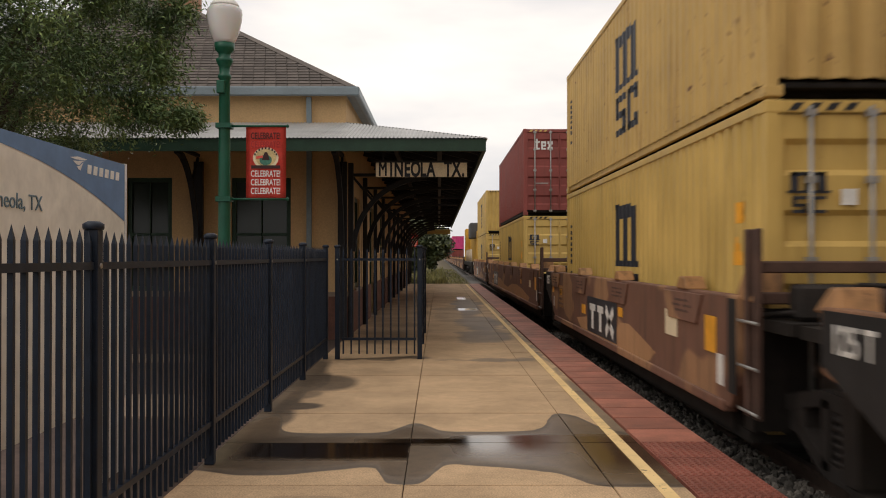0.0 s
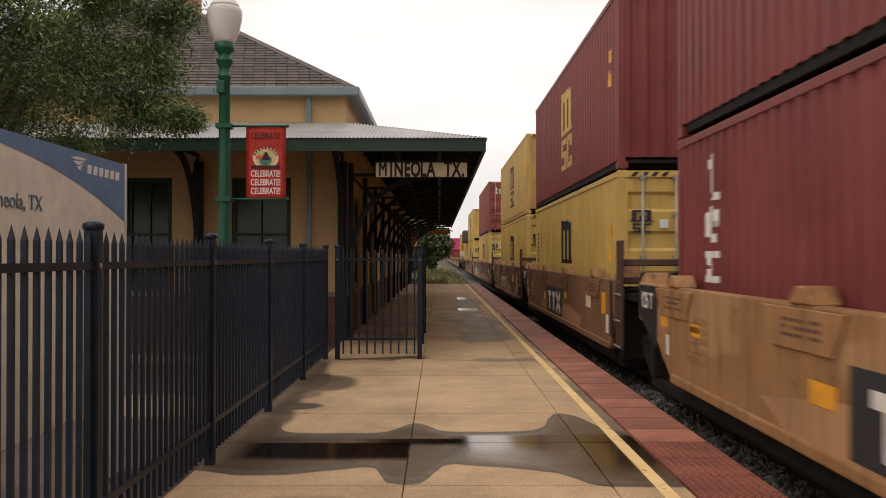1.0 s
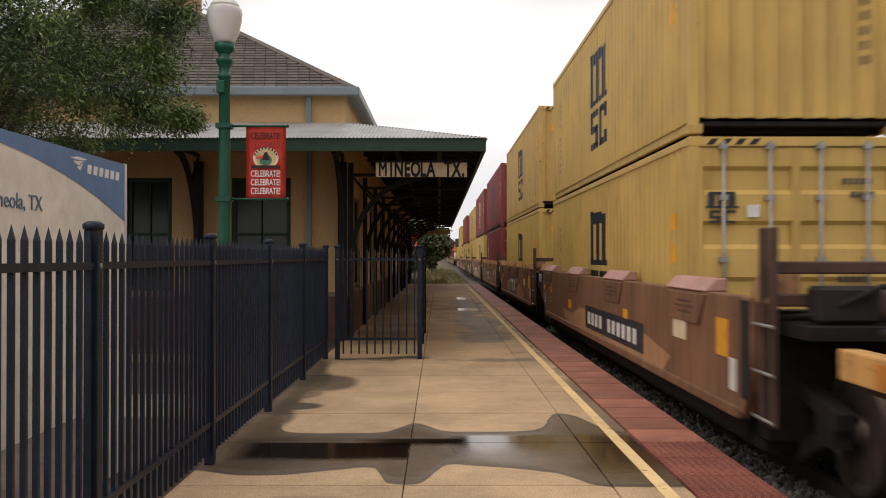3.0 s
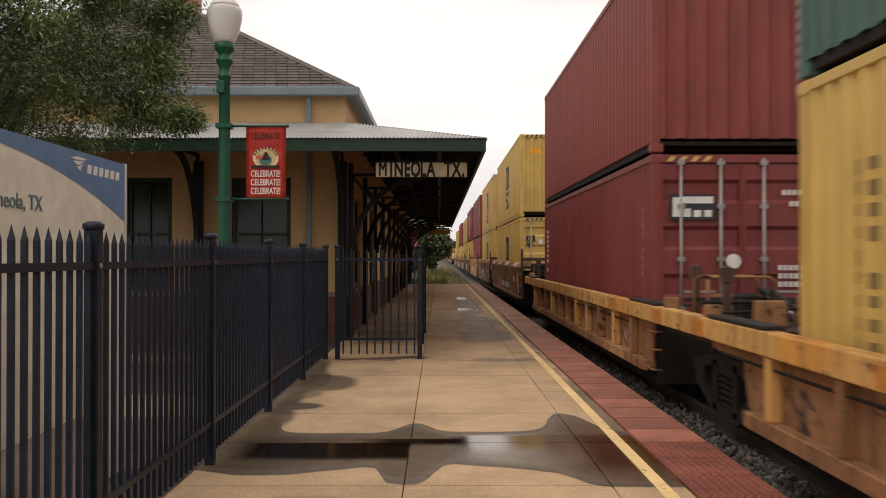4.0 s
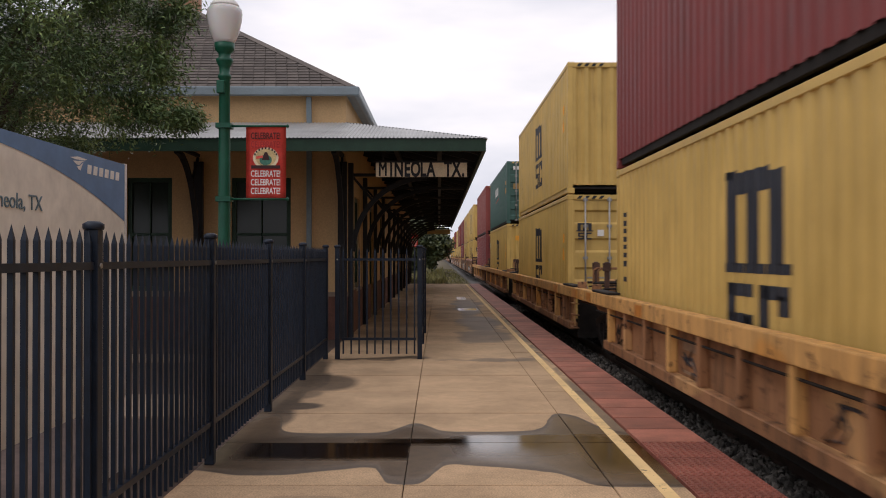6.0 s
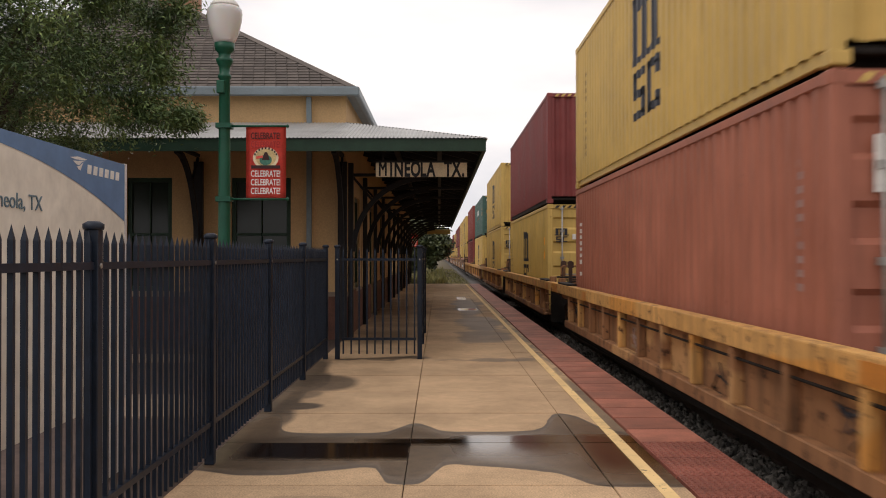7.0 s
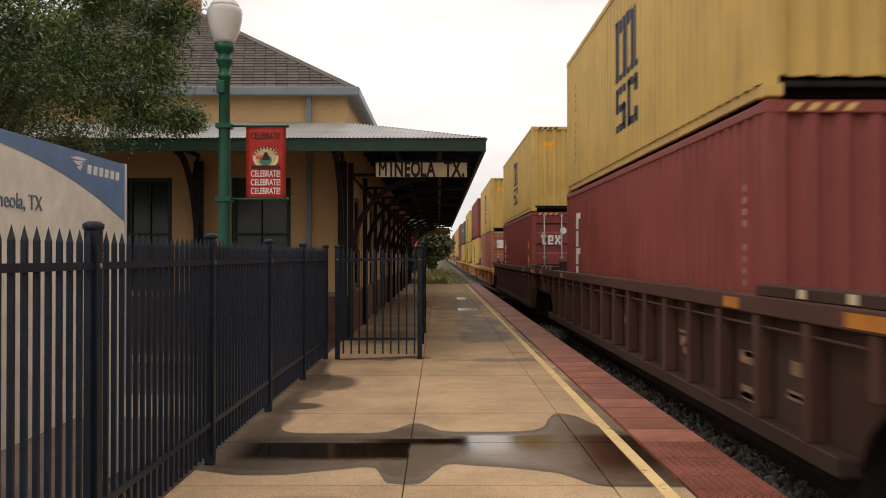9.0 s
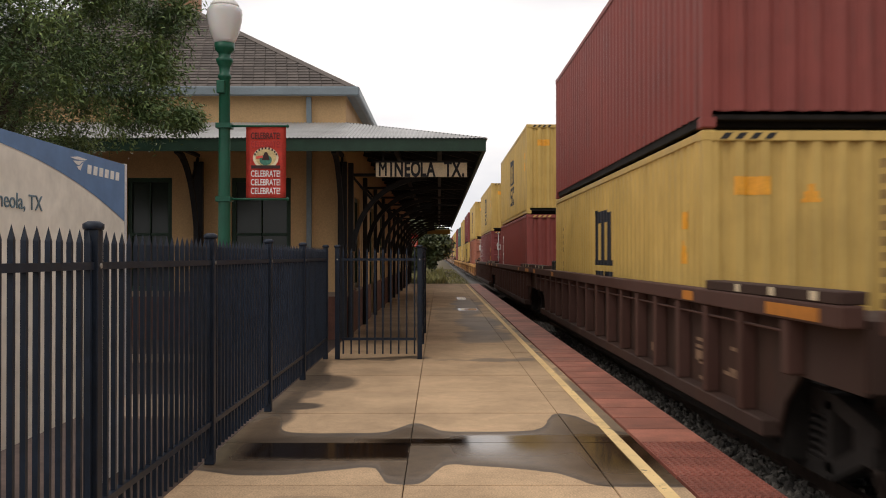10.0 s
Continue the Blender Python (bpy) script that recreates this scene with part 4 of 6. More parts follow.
def banner(m):
    b = thing("street_banner", m, "red vertical celebration banner with white capitals hung from lamp arms", "banner", "street banners")
    bm = bmesh.new()
    nx, nz = 8, 14
    g = [[bm.verts.new((-0.243 + 0.486 * i / nx, 0.012 * math.sin(i * 0.9) * (0.3 + 0.7 * math.sin(math.pi * j / nz)), -0.45 + 0.9 * j / nz)) for i in range(nx + 1)] for j in range(nz + 1)]
    for j in range(nz):
        for i in range(nx):
            bm.faces.new((g[j][i], g[j][i + 1], g[j + 1][i + 1], g[j + 1][i])).smooth = True
    bmesh.ops.solidify(bm, geom=bm.faces[:], thickness=0.003)
    part("cloth", bm, BANNER_RED, b)
    for z, mat in ((0.32, BANNER_DARK), (-0.14, WHITE), (-0.245, WHITE), (-0.35, WHITE)):
        part("lettering", lettering("CELEBRATE!", 0.108, 0.002, "CENTER", 0.62, 0.0015), mat, b, at=pose(0, -0.022, z, 90))
    part("lettering", lettering("CELEBRATE!", 0.108, 0.002, "CENTER", 0.62, 0.0015), surface("faded_red_print", (0.42, 0.035, 0.03), 0.1), b, at=pose(0, -0.022, 0.215, 90))
    for r, dy, mat, dz in ((0.155, 0.016, CREAM, 0.055), (0.125, 0.0185, EMBLEM_SKY, 0.06), (0.075, 0.021, EMBLEM_GREEN, 0.03)):
        bm = bmesh.new()
        rod(bm, (0, -dy, 0), (0, -dy - 0.002, 0), r, 28)
        for q in bm.verts:
            q.co.z = dz + 0.85 * q.co.z
        part("emblem", bm, mat, b, "round cream and green emblem")
    # ring of unreadable capitals, a hill, a small engine and a ribbon below
    bm = bmesh.new()
    for i in range(9):
        t = math.pi * (0.12 + 0.76 * i / 8)
        x, z = 0.14 * math.cos(t), 0.055 + 0.119 * math.sin(t)
        box(bm, x - 0.009, x + 0.009, -0.0245, -0.0215, z - 0.012, z + 0.012)
    tagged(part("emblem_lettering", bm, BANNER_DARK, b), kind="stuff")
    bm = bmesh.new()
    v = box(bm, -0.045, 0.05, -0.027, -0.0235, 0.03, 0.125)
    for q in v:
        if q.co.z > 0.1:
            q.co.x = 0.005 + (q.co.x - 0.005) * 0.3
    part("emblem_figure", bm, BANNER_DARK, b)
    bm = bmesh.new()
    v = box(bm, -0.115, -0.035, -0.027, -0.0235, 0.055, 0.085)
    for q in v:
        if q.co.x < -0.1:
            q.co.z -= 0.012
    part("emblem_flag", bm, BANNER_RED, b)
    bm = bmesh.new()
    box(bm, -0.175, 0.175, -0.027, -0.0235, -0.075, -0.035)
    part("ribbon", bm, BANNER_DARK, b, "dark ribbon under the emblem")
    return b


banner(pose(LAMP_X + 0.505, LAMP_Y, 2.79))

SX, S0, S1 = -2.5, 4.2, 7.23
sign = thing("station_sign", pose(SX, 0, 0), "cream and blue station sign panel on white legs behind the fence", "sign")
bm = bmesh.new()
box(bm, -0.1, 0.0, S0, S1 - 0.045, 0.54, 2.38)
part("panel", bm, SIGN_FACE, sign)
bm = bmesh.new()
top = [(0.003, S0 + (S1 - 0.045 - S0) * i / 24, 2.379) for i in range(25)]
low = [(0.003, y, min(2.379, 2.315 - 0.058 * max(0, y - 4.6) ** 2)) for _, y, _z in top]
tv, lv = [bm.verts.new(p) for p in top], [bm.verts.new(p) for p in low]
for i in range(24):
    bm.faces.new((lv[i], lv[i + 1], tv[i + 1], tv[i]))
part("blue_band", bm, SIGN_BLUE, sign, "curved steel blue band")
bm = bmesh.new()
box(bm, -0.105, 0.006, S1 - 0.045, S1, 0.54, 2.385)
part("edge_trim", bm, ALU, sign, "pale aluminium edge")
for y in (4.6, 6.75):
    bm = bmesh.new()
    box(bm, -0.09, 0.0, y - 0.05, y + 0.36, -0.03, 0.538)
    part("leg", bm, WHITE, sign)
tagged(part("lettering", lettering("Mineola, TX", 0.135, 0.002, "RIGHT", 1.08), SIGN_TEXT, sign, at=pose(0.004, 5.70, 1.975, 90, 0, 90)), kind="stuff")
# operator's mark: three fins and a row of plain bars
for pts in ([(6.117, 2.322), (6.248, 2.34), (6.419, 2.336), (6.317, 2.32), (6.206, 2.317)],
            [(6.168, 2.304), (6.304, 2.313), (6.402, 2.329), (6.331, 2.311), (6.271, 2.281), (6.225, 2.284)],
            [(6.232, 2.272), (6.278, 2.276), (6.351, 2.31), (6.324, 2.284), (6.297, 2.247), (6.258, 2.254)]):
    bm = bmesh.new()
    bm.faces.new([bm.verts.new((0.006, y, z)) for y, z in pts])
    part("fin", bm, WHITE, sign, "white curved fin")
bm = bmesh.new()
for k in range(6):
    y0 = 6.42 + 0.112 * k
    v = box(bm, 0.003, 0.006, y0, y0 + 0.07, 2.238, 2.302)
    for q in v:
        if q.co.z > 2.27:
            q.co.y += 0.012
tagged(part("mark", bm, WHITE, sign, "white bars of a rail operator's mark"), kind="stuff")


# ---- trees ----
def tree(m, name, label, trunk_h, centre, radii, leaves, leaf, mat, seed, floor_z, group="", n_clumps=150, extra=()):
    rnd = random.Random(seed)
    t = thing(name, m, label, "tree", group)
    bm = bmesh.new()
    c = Vector(centre)
    rings = [(0.2, 0.0), (0.16, 0.3), (0.14, trunk_h)]
    lathe(bm, rings, 10)
    part("trunk", bm, BARK, t)
    for k in range(16):
        a = 2 * math.pi * k / 16 + rnd.uniform(-0.2, 0.2)
        tip = c + Vector((math.cos(a) * radii[0], math.sin(a) * radii[1], rnd.uniform(-0.8, 0.7) * radii[2])) * rnd.uniform(0.6, 0.9)
        mid = Vector((0, 0, trunk_h)).lerp(tip, 0.45) + Vector((0, 0, 0.4))
        bm = bmesh.new()
        rings = []
        for p, r in ((Vector((0, 0, trunk_h * 0.8)), 0.06), (mid, 0.045), (tip, 0.015)):
            rings.append([bm.verts.new(p + Vector((r * math.cos(q), r * math.sin(q), r * 0.3 * math.cos(q)))) for q in (0, 1.26, 2.51, 3.77, 5.03)])
        for p, q in zip(rings, rings[1:]):
            for i in range(5):
                bm.faces.new((p[i], p[(i + 1) % 5], q[(i + 1) % 5], q[i]))
        part("limb", bm, BARK, t)
    clumps = []
    for _ in range(n_clumps):
        d = Vector((rnd.gauss(0, 1), rnd.gauss(0, 1), rnd.gauss(0, 1))).normalized() * rnd.uniform(0.12, 1.0) ** 0.45
        p = c + Vector((d.x * radii[0], d.y * radii[1], d.z * radii[2]))
        if p.z > floor_z and not (leaf < 0.2 and p.x > 1.3 and p.z < 3.75):
            clumps.append((p, rnd.uniform(0.28, 0.6)))
    clumps += [(Vector(q[:3]), q[3]) for q in extra for _ in range(2)]
    verts, faces = [], []
    for _ in range(leaves):
        p0, r = rnd.choice(clumps)
        d = Vector((rnd.gauss(0, 1), rnd.gauss(0, 1), rnd.gauss(0, 0.8)))
        p = p0 + d * r * 0.46
        if p.z < floor_z - 0.15:
            continue
        ax = Vector((rnd.gauss(0, 1), rnd.gauss(0, 1), rnd.gauss(-0.4, 0.6))).normalized()
        sd = ax.cross(Vector((rnd.gauss(0, 0.6), rnd.gauss(-0.25, 0.6), 1))).normalized()
        ll, ww = leaf * rnd.uniform(0.7, 1.3), leaf * 0.125 if leaf < 0.2 else leaf * 0.3
        b = len(verts)
        verts += [tuple(p), tuple(p + ax * ll * 0.45 + sd * ww), tuple(p + ax * ll), tuple(p + ax * ll * 0.45 - sd * ww)]
        faces.append((b, b + 1, b + 2, b + 3))
    part("crown", raw_mesh("crown", verts, faces), mat, t, "narrow dark green leaves")
    return t


tree(pose(-6.4, 12.0, -0.03), "willow_oak", "broad willow oak with narrow dark green leaves behind the sign", 2.4, (-0.3, 0, 4.9), (3.15, 2.6, 2.6), 190000, 0.09, LEAF, 1, 3.0, n_clumps=330, extra=[(2.95, 0, 4.95, 0.3), (2.7, 0.2, 4.75, 0.35), (2.95, -0.1, 3.5, 0.28), (2.6, 0.1, 3.55, 0.35), (3.1, 0, 3.5, 0.2), (2.7, 0, 4.1, 0.3), (2.6, 0, 4.4, 0.33), (2.35, 0.1, 3.75, 0.35), (2.2, 0, 3.45, 0.35)])
far_trees = [(-1.6, 80, 3.0, (2.75, 3, 2.4), 0.3), (-1.9, 92, 3.2, (2.6, 3, 2.6), 0.3), (-3.4, 100, 4.0, (3.2, 4, 3), 1.2), (-6, 130, 5, (5, 5, 4), 1.0), (-9, 180, 6, (6, 8, 5), 1.0)]
for i, (x, y, cz, rad, fl) in enumerate(far_trees):
    tree(pose(x, y, -0.3), "roadside_tree", "small leafy green tree beside the line", cz * 0.5, (0, 0, cz), rad, 11000, 0.36, LEAF_FAR, 20 + i, fl, "trees beyond the depot")
rnd = random.Random(8)
verts, faces = [], []
for _ in range(9000):
    y = 54.5 + 70 * rnd.random() ** 1.6
    x = rnd.uniform(-9, 1.9)
    h = rnd.uniform(0.12, 0.5) * (1.3 if x < 0.5 else 0.5)
    a = rnd.uniform(0, 6.28)
    b = len(verts)
    w = 0.03
    verts += [(x - w * math.cos(a), y - w * math.sin(a), -0.2), (x + w * math.cos(a), y + w * math.sin(a), -0.2), (x + rnd.uniform(-0.12, 0.12), y + rnd.uniform(-0.1, 0.1), -0.2 + h)]
    faces.append((b, b + 1, b + 2))
tagged(part("trackside_grass", raw_mesh("trackside_grass", verts, faces), GRASS), "tall pale green grass past the end of the platform", "grass", kind="stuff")
# ---- the freight train ----
CL, CW, CH = 12.192, 2.438, 2.896
PERIOD, DEPTH = 0.278, 0.036


def corrugation(a0, a1):
    """Breakpoints (position, depth) of the pressed wall between a0 and a1."""
    pts, k = [], math.floor(a0 / PERIOD) - 1
    shape = ((0.0, 0.0), (0.072, 0.0), (0.14, DEPTH), (0.21, DEPTH))
    full = []
    while k * PERIOD <= a1 + PERIOD:
        full += [(k * PERIOD + p, d) for p, d in shape]
        k += 1

    def depth(a):
        for (p, d), (q, e) in zip(full, full[1:]):
            if p <= a <= q:
                return d + (e - d) * (a - p) / (q - p)
        return 0.0
    pts = [(a0, depth(a0))] + [f for f in full if a0 < f[0] < a1] + [(a1, depth(a1))]
    return pts


def pressed(verts, faces, along, face, sign, a0, a1, z0, z1, lift=0.0):
    """Adds a pressed sheet. along y: the wall at x = face; along x: the wall at y = face. sign points outwards."""
    prev = None
    for a, d in corrugation(a0, a1):
        p = face - sign * (d * (1.0 if along == "y" else 1.6) - lift)
        b = len(verts)
        verts.extend([(p, a, z0), (p, a, z1)] if along == "y" else [(a, p, z0), (a, p, z1)])
        if prev is not None:
            faces.append((prev, b, b + 1, prev + 1))
        prev = b


def sheet(name, along, face, sign, patches, lift=0.0):
    verts, faces = [], []
    for a0, a1, z0, z1 in patches:
        pressed(verts, faces, along, face, sign, a0, a1, z0, z1, lift)
    return raw_mesh(name, verts, faces)


SHARED = {}
SHARED["side_left"] = sheet("side_panel", "y", -1.203, -1, [(0.1, CL - 0.1, 0.15, 2.80)])
SHARED["side_right"] = sheet("side_panel", "y", 1.203, 1, [(0.1, CL - 0.1, 0.15, 2.80)])
SHARED["end_near"] = sheet("end_panel", "x", 0.02, -1, [(-1.13, 1.13, 0.19, 2.80)])
SHARED["end_far"] = sheet("end_panel", "x", CL - 0.02, 1, [(-1.13, 1.13, 0.14, 2.80)])
bm = bmesh.new()
box(bm, -1.15, 1.15, 0.06, CL - 0.06, 2.83, 2.875)
SHARED["roof"] = mesh_of(bm, "roof")
bm = bmesh.new()
box(bm, -1.15, 1.15, 0.06, CL - 0.06, 0.10, 0.15)
SHARED["floor"] = mesh_of(bm, "floor")
bm = bmesh.new()
for k in range(20):
    box(bm, -1.04, 1.04, 0.5 + 0.58 * k, 0.56 + 0.58 * k, 0.02, 0.10)
SHARED["joists"] = mesh_of(bm, "understructure")
for key, co in (("post_nl", (-1.212, -1.10, 0.005, 0.12, 0.1, 2.80)), ("post_nr", (1.10, 1.212, 0.005, 0.12, 0.1, 2.80)),
                ("post_fl", (-1.212, -1.10, CL - 0.12, CL - 0.005, 0.1, 2.80)), ("post_fr", (1.10, 1.212, CL - 0.12, CL - 0.005, 0.1, 2.80)),
                ("top_l", (-1.212, -1.14, 0.12, CL - 0.12, 2.80, 2.89)), ("top_r", (1.14, 1.212, 0.12, CL - 0.12, 2.80, 2.89)),
                ("bot_l", (-1.166, -1.11, 0.12, CL - 0.12, 0.045, 0.17)), ("bot_r", (1.11, 1.166, 0.12, CL - 0.12, 0.045, 0.17)),
                ("head_n", (-1.10, 1.10, 0.006, 0.1, 2.78, 2.89)), ("head_f", (-1.10, 1.10, CL - 0.1, CL - 0.006, 2.78, 2.89)),
                ("sill_n", (-1.10, 1.10, 0.3, 0.4, 0.04, 0.19)), ("sill_f", (-1.10, 1.10, CL - 0.1, CL - 0.006, 0.03, 0.16))):
    bm = bmesh.new()
    box(bm, *co)
    bevelled(bm, 0.008)
    SHARED[key] = mesh_of(bm, key)
bm = bmesh.new()
box(bm, -0.081, 0.081, -0.089, 0.089, -0.059, 0.059)
bevelled(bm, 0.012)
SHARED["casting"] = mesh_of(bm, "corner_casting")
# one leaf of the doors: flat bands with three pressed recesses
bm = bmesh.new()
prof = [(0.17, 0.0)]
for z in (0.35, 0.98, 1.62, 2.24):
    prof += [(z, 0.0), (z + 0.05, 0.04), (z + 0.27, 0.04), (z + 0.32, 0.0)]
prof += [(2.77, 0.0)]
rows_l = [(bm.verts.new((0.04, 0.03 + d, z)), bm.verts.new((1.06, 0.03 + d, z))) for z, d in prof]
for a, b in zip(rows_l, rows_l[1:]):
    bm.faces.new((a[0], a[1], b[1], b[0]))
box(bm, 0.0, 0.04, 0.012, 0.06, 0.17, 2.77)
box(bm, 1.06, 1.095, 0.012, 0.06, 0.17, 2.77)
SHARED["door"] = mesh_of(bm, "door")
bm = bmesh.new()
rod(bm, (0, -0.012, 0.1), (0, -0.012, 2.84), 0.02, 8)
for z in (0.15, 0.85, 1.5, 2.2, 2.78):
    box(bm, -0.05, 0.05, -0.03, 0.02, z - 0.03, z + 0.03)
SHARED["lock_rod"] = mesh_of(bm, "lock_rod")
bm = bmesh.new()
box(bm, 0, 0.42, -0.035, -0.02, 1.05, 1.085)
SHARED["handle"] = mesh_of(bm, "handle")

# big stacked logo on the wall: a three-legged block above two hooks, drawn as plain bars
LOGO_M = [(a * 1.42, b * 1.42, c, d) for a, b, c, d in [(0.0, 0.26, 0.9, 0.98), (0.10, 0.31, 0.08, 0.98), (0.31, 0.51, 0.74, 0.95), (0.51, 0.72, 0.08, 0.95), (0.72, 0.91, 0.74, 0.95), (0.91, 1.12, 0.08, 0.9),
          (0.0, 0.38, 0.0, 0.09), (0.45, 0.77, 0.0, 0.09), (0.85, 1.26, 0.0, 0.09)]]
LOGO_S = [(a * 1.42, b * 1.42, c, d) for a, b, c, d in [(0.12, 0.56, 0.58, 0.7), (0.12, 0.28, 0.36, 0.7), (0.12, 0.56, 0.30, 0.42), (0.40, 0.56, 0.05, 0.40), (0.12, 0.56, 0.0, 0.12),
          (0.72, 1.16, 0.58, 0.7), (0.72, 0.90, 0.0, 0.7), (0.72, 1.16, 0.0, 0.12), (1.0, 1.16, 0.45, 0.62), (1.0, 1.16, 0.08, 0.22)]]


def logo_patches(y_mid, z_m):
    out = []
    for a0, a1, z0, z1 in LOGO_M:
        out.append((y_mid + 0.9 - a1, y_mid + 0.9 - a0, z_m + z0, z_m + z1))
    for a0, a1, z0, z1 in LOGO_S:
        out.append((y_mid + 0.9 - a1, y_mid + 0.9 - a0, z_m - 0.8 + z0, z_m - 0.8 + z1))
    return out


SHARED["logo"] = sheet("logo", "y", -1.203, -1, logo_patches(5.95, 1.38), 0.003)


def code_bars(seed, y, z_top, z_low, n, cols, size):
    rnd = random.Random(seed)
    out, dz = [], (z_top - z_low) / n
    for i in range(n):
        for c in range(cols):
            if rnd.random() < 0.86:
                yy = y - c * size * 1.9
                h = dz * rnd.uniform(0.5, 0.72)
                out.append((yy - size, yy, z_top - i * dz - h, z_top - i * dz))
    return out


SHARED["code_tall"] = sheet("code", "y", -1.203, -1, code_bars(1, 11.3, 2.2, 0.5, 11, 2, 0.11), 0.003)
SHARED["code_small"] = sheet("code", "y", -1.203, -1, code_bars(2, 11.7, 2.45, 1.1, 11, 1, 0.09), 0.003)
SHARED["code_near"] = sheet("code", "y", -1.203, -1, [(0.55 + 0.11 * c, 0.62 + 0.11 * c, 2.25 - 0.11 * i, 2.31 - 0.11 * i) for i in range(10) for c in range(2) if (i * 7 + c * 3) % 5], 0.003)
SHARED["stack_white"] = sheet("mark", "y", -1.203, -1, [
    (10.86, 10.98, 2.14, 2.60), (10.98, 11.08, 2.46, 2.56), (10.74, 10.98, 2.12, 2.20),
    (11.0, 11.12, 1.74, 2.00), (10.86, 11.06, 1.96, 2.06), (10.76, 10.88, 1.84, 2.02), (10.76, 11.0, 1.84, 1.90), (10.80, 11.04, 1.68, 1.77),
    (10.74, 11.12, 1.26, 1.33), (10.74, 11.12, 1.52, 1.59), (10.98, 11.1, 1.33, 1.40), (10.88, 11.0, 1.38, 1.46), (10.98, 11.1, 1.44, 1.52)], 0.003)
SHARED["stack_codes"] = sheet("mark", "y", -1.203, -1, [(10.5 + 0.12 * (i % 2), 10.9, 2.3 - 0.36 * i, 2.42 - 0.36 * i) for i in range(6)] + [(10.76, 10.9, 2.1 - 0.36 * i, 2.3 - 0.36 * i) for i in range(5)], 0.003)
SHARED["warn_side"] = sheet("sticker", "y", -1.203, -1, [(0.7, 0.95, 1.45, 1.5), (0.74, 0.91, 1.5, 1.58), (0.78, 0.87, 1.58, 1.66), (0.81, 0.84, 1.66, 1.72), (0.58, 0.68, 1.85, 2.05), (0.74, 0.84, 1.85, 2.05)], 0.003)
SHARED["warn_low"] = sheet("sticker", "y", -1.203, -1, [(0.95, 1.3, 1.33, 1.55), (0.98, 1.26, 1.76, 1.82), (1.03, 1.21, 1.82, 1.92), (1.08, 1.16, 1.92, 2.02)], 0.003)
SHARED["warn_end"] = sheet("sticker", "x", 0.02, -1, [(-0.86, -0.46, 2.2, 2.4)], 0.004)
SHARED["triangle_end"] = sheet("sticker", "x", 0.02, -1, [(-0.12, 0.08, 2.12, 2.16), (-0.09, 0.05, 2.16, 2.24), (-0.05, 0.01, 2.24, 2.32)], 0.004)
SHARED["code_end"] = sheet("code", "x", 0.02, -1, [(0.74, 0.86, 2.5 - 0.17 * i, 2.60 - 0.17 * i) for i in range(11)], 0.004)
bm = bmesh.new()
for k in range(4):
    x = -1.02 + 0.16 * k
    v = [bm.verts.new((x + a, 0.003, z)) for a, z in ((0, 2.80), (0.08, 2.80), (0.14, 2.87), (0.06, 2.87))]
    bm.faces.new(v)
SHARED["hazard"] = mesh_of(bm, "hazard_marking")
bm = bmesh.new()
for x0, x1, z0, z1 in ((0, 0.44, 0.36, 0.42), (0.0, 0.1, 0.1, 0.42), (0.17, 0.27, 0.1, 0.42), (0.34, 0.44, 0.1, 0.42), (-0.04, 0.5, 0.08, 0.12),
                       (0.02, 0.2, -0.02, 0.03), (0.02, 0.07, -0.12, 0.0), (0.02, 0.2, -0.14, -0.09), (0.15, 0.2, -0.22, -0.1), (0.02, 0.2, -0.24, -0.19),
                       (0.26, 0.44, -0.02, 0.03), (0.26, 0.31, -0.24, 0.0), (0.26, 0.44, -0.24, -0.19)):
    box(bm, -1.0 + 0.7 * x0, -1.0 + 0.7 * x1, 0.004, 0.012, 2.04 + 0.54 * z0, 2.04 + 0.54 * z1)
SHARED["door_logo"] = mesh_of(bm, "logo")
bm = bmesh.new()
for x0, x1, z0, z1 in ((0.05, 0.12, 0, 0.36), (0.0, 0.2, 0.22, 0.28), (0.12, 0.2, 0, 0.06),
                       (0.26, 0.33, 0.02, 0.26), (0.26, 0.46, 0.21, 0.28), (0.4, 0.46, 0.12, 0.26), (0.26, 0.46, 0.1, 0.15), (0.26, 0.46, 0, 0.05),
                       (0.52, 0.6, 0.0, 0.09), (0.56, 0.68, 0.07, 0.2), (0.64, 0.74, 0.17, 0.28), (0.66, 0.74, 0.0, 0.09), (0.52, 0.6, 0.19, 0.28)):
    box(bm, -0.93 + 0.82 * x0, -0.93 + 0.82 * x1, 0.004, 0.012, 1.9 + z0, 1.9 + z1)
SHARED["door_mark"] = mesh_of(bm, "mark")
SHARED["door_mark_top"] = SHARED["door_mark"].copy()
SHARED["door_mark_top"].transform(Matrix.Translation((0.1, 0, 0.3)))
SHARED["door_mark_top"].name = "mark"
bm = bmesh.new()
for i, (x, w) in enumerate(((0.2, 0.42), (0.3, 0.3), (0.15, 0.42), (0.15, 0.42), (0.15, 0.36), (0.15, 0.42))):
    z = (2.35, 2.2, 1.35, 1.24, 1.13, 0.75)[i]
    for k in range(int(w / 0.07)):
        box(bm, 0.32 + x + 0.07 * k, 0.32 + x + 0.07 * k + 0.045, -0.004, 0.0, z, z + 0.07)
SHARED["door_code"] = mesh_of(bm, "code")
bm = bmesh.new()
for x0, x1, z0, z1 in ((-0.56, -0.42, 1.98, 2.12),):
    box(bm, x0, x1, 0.004, 0.012, z0, z1)
SHARED["door_plate"] = mesh_of(bm, "plate")
bm = bmesh.new()
box(bm, -0.9, -0.5, -0.006, 0.0, 2.0, 2.42)
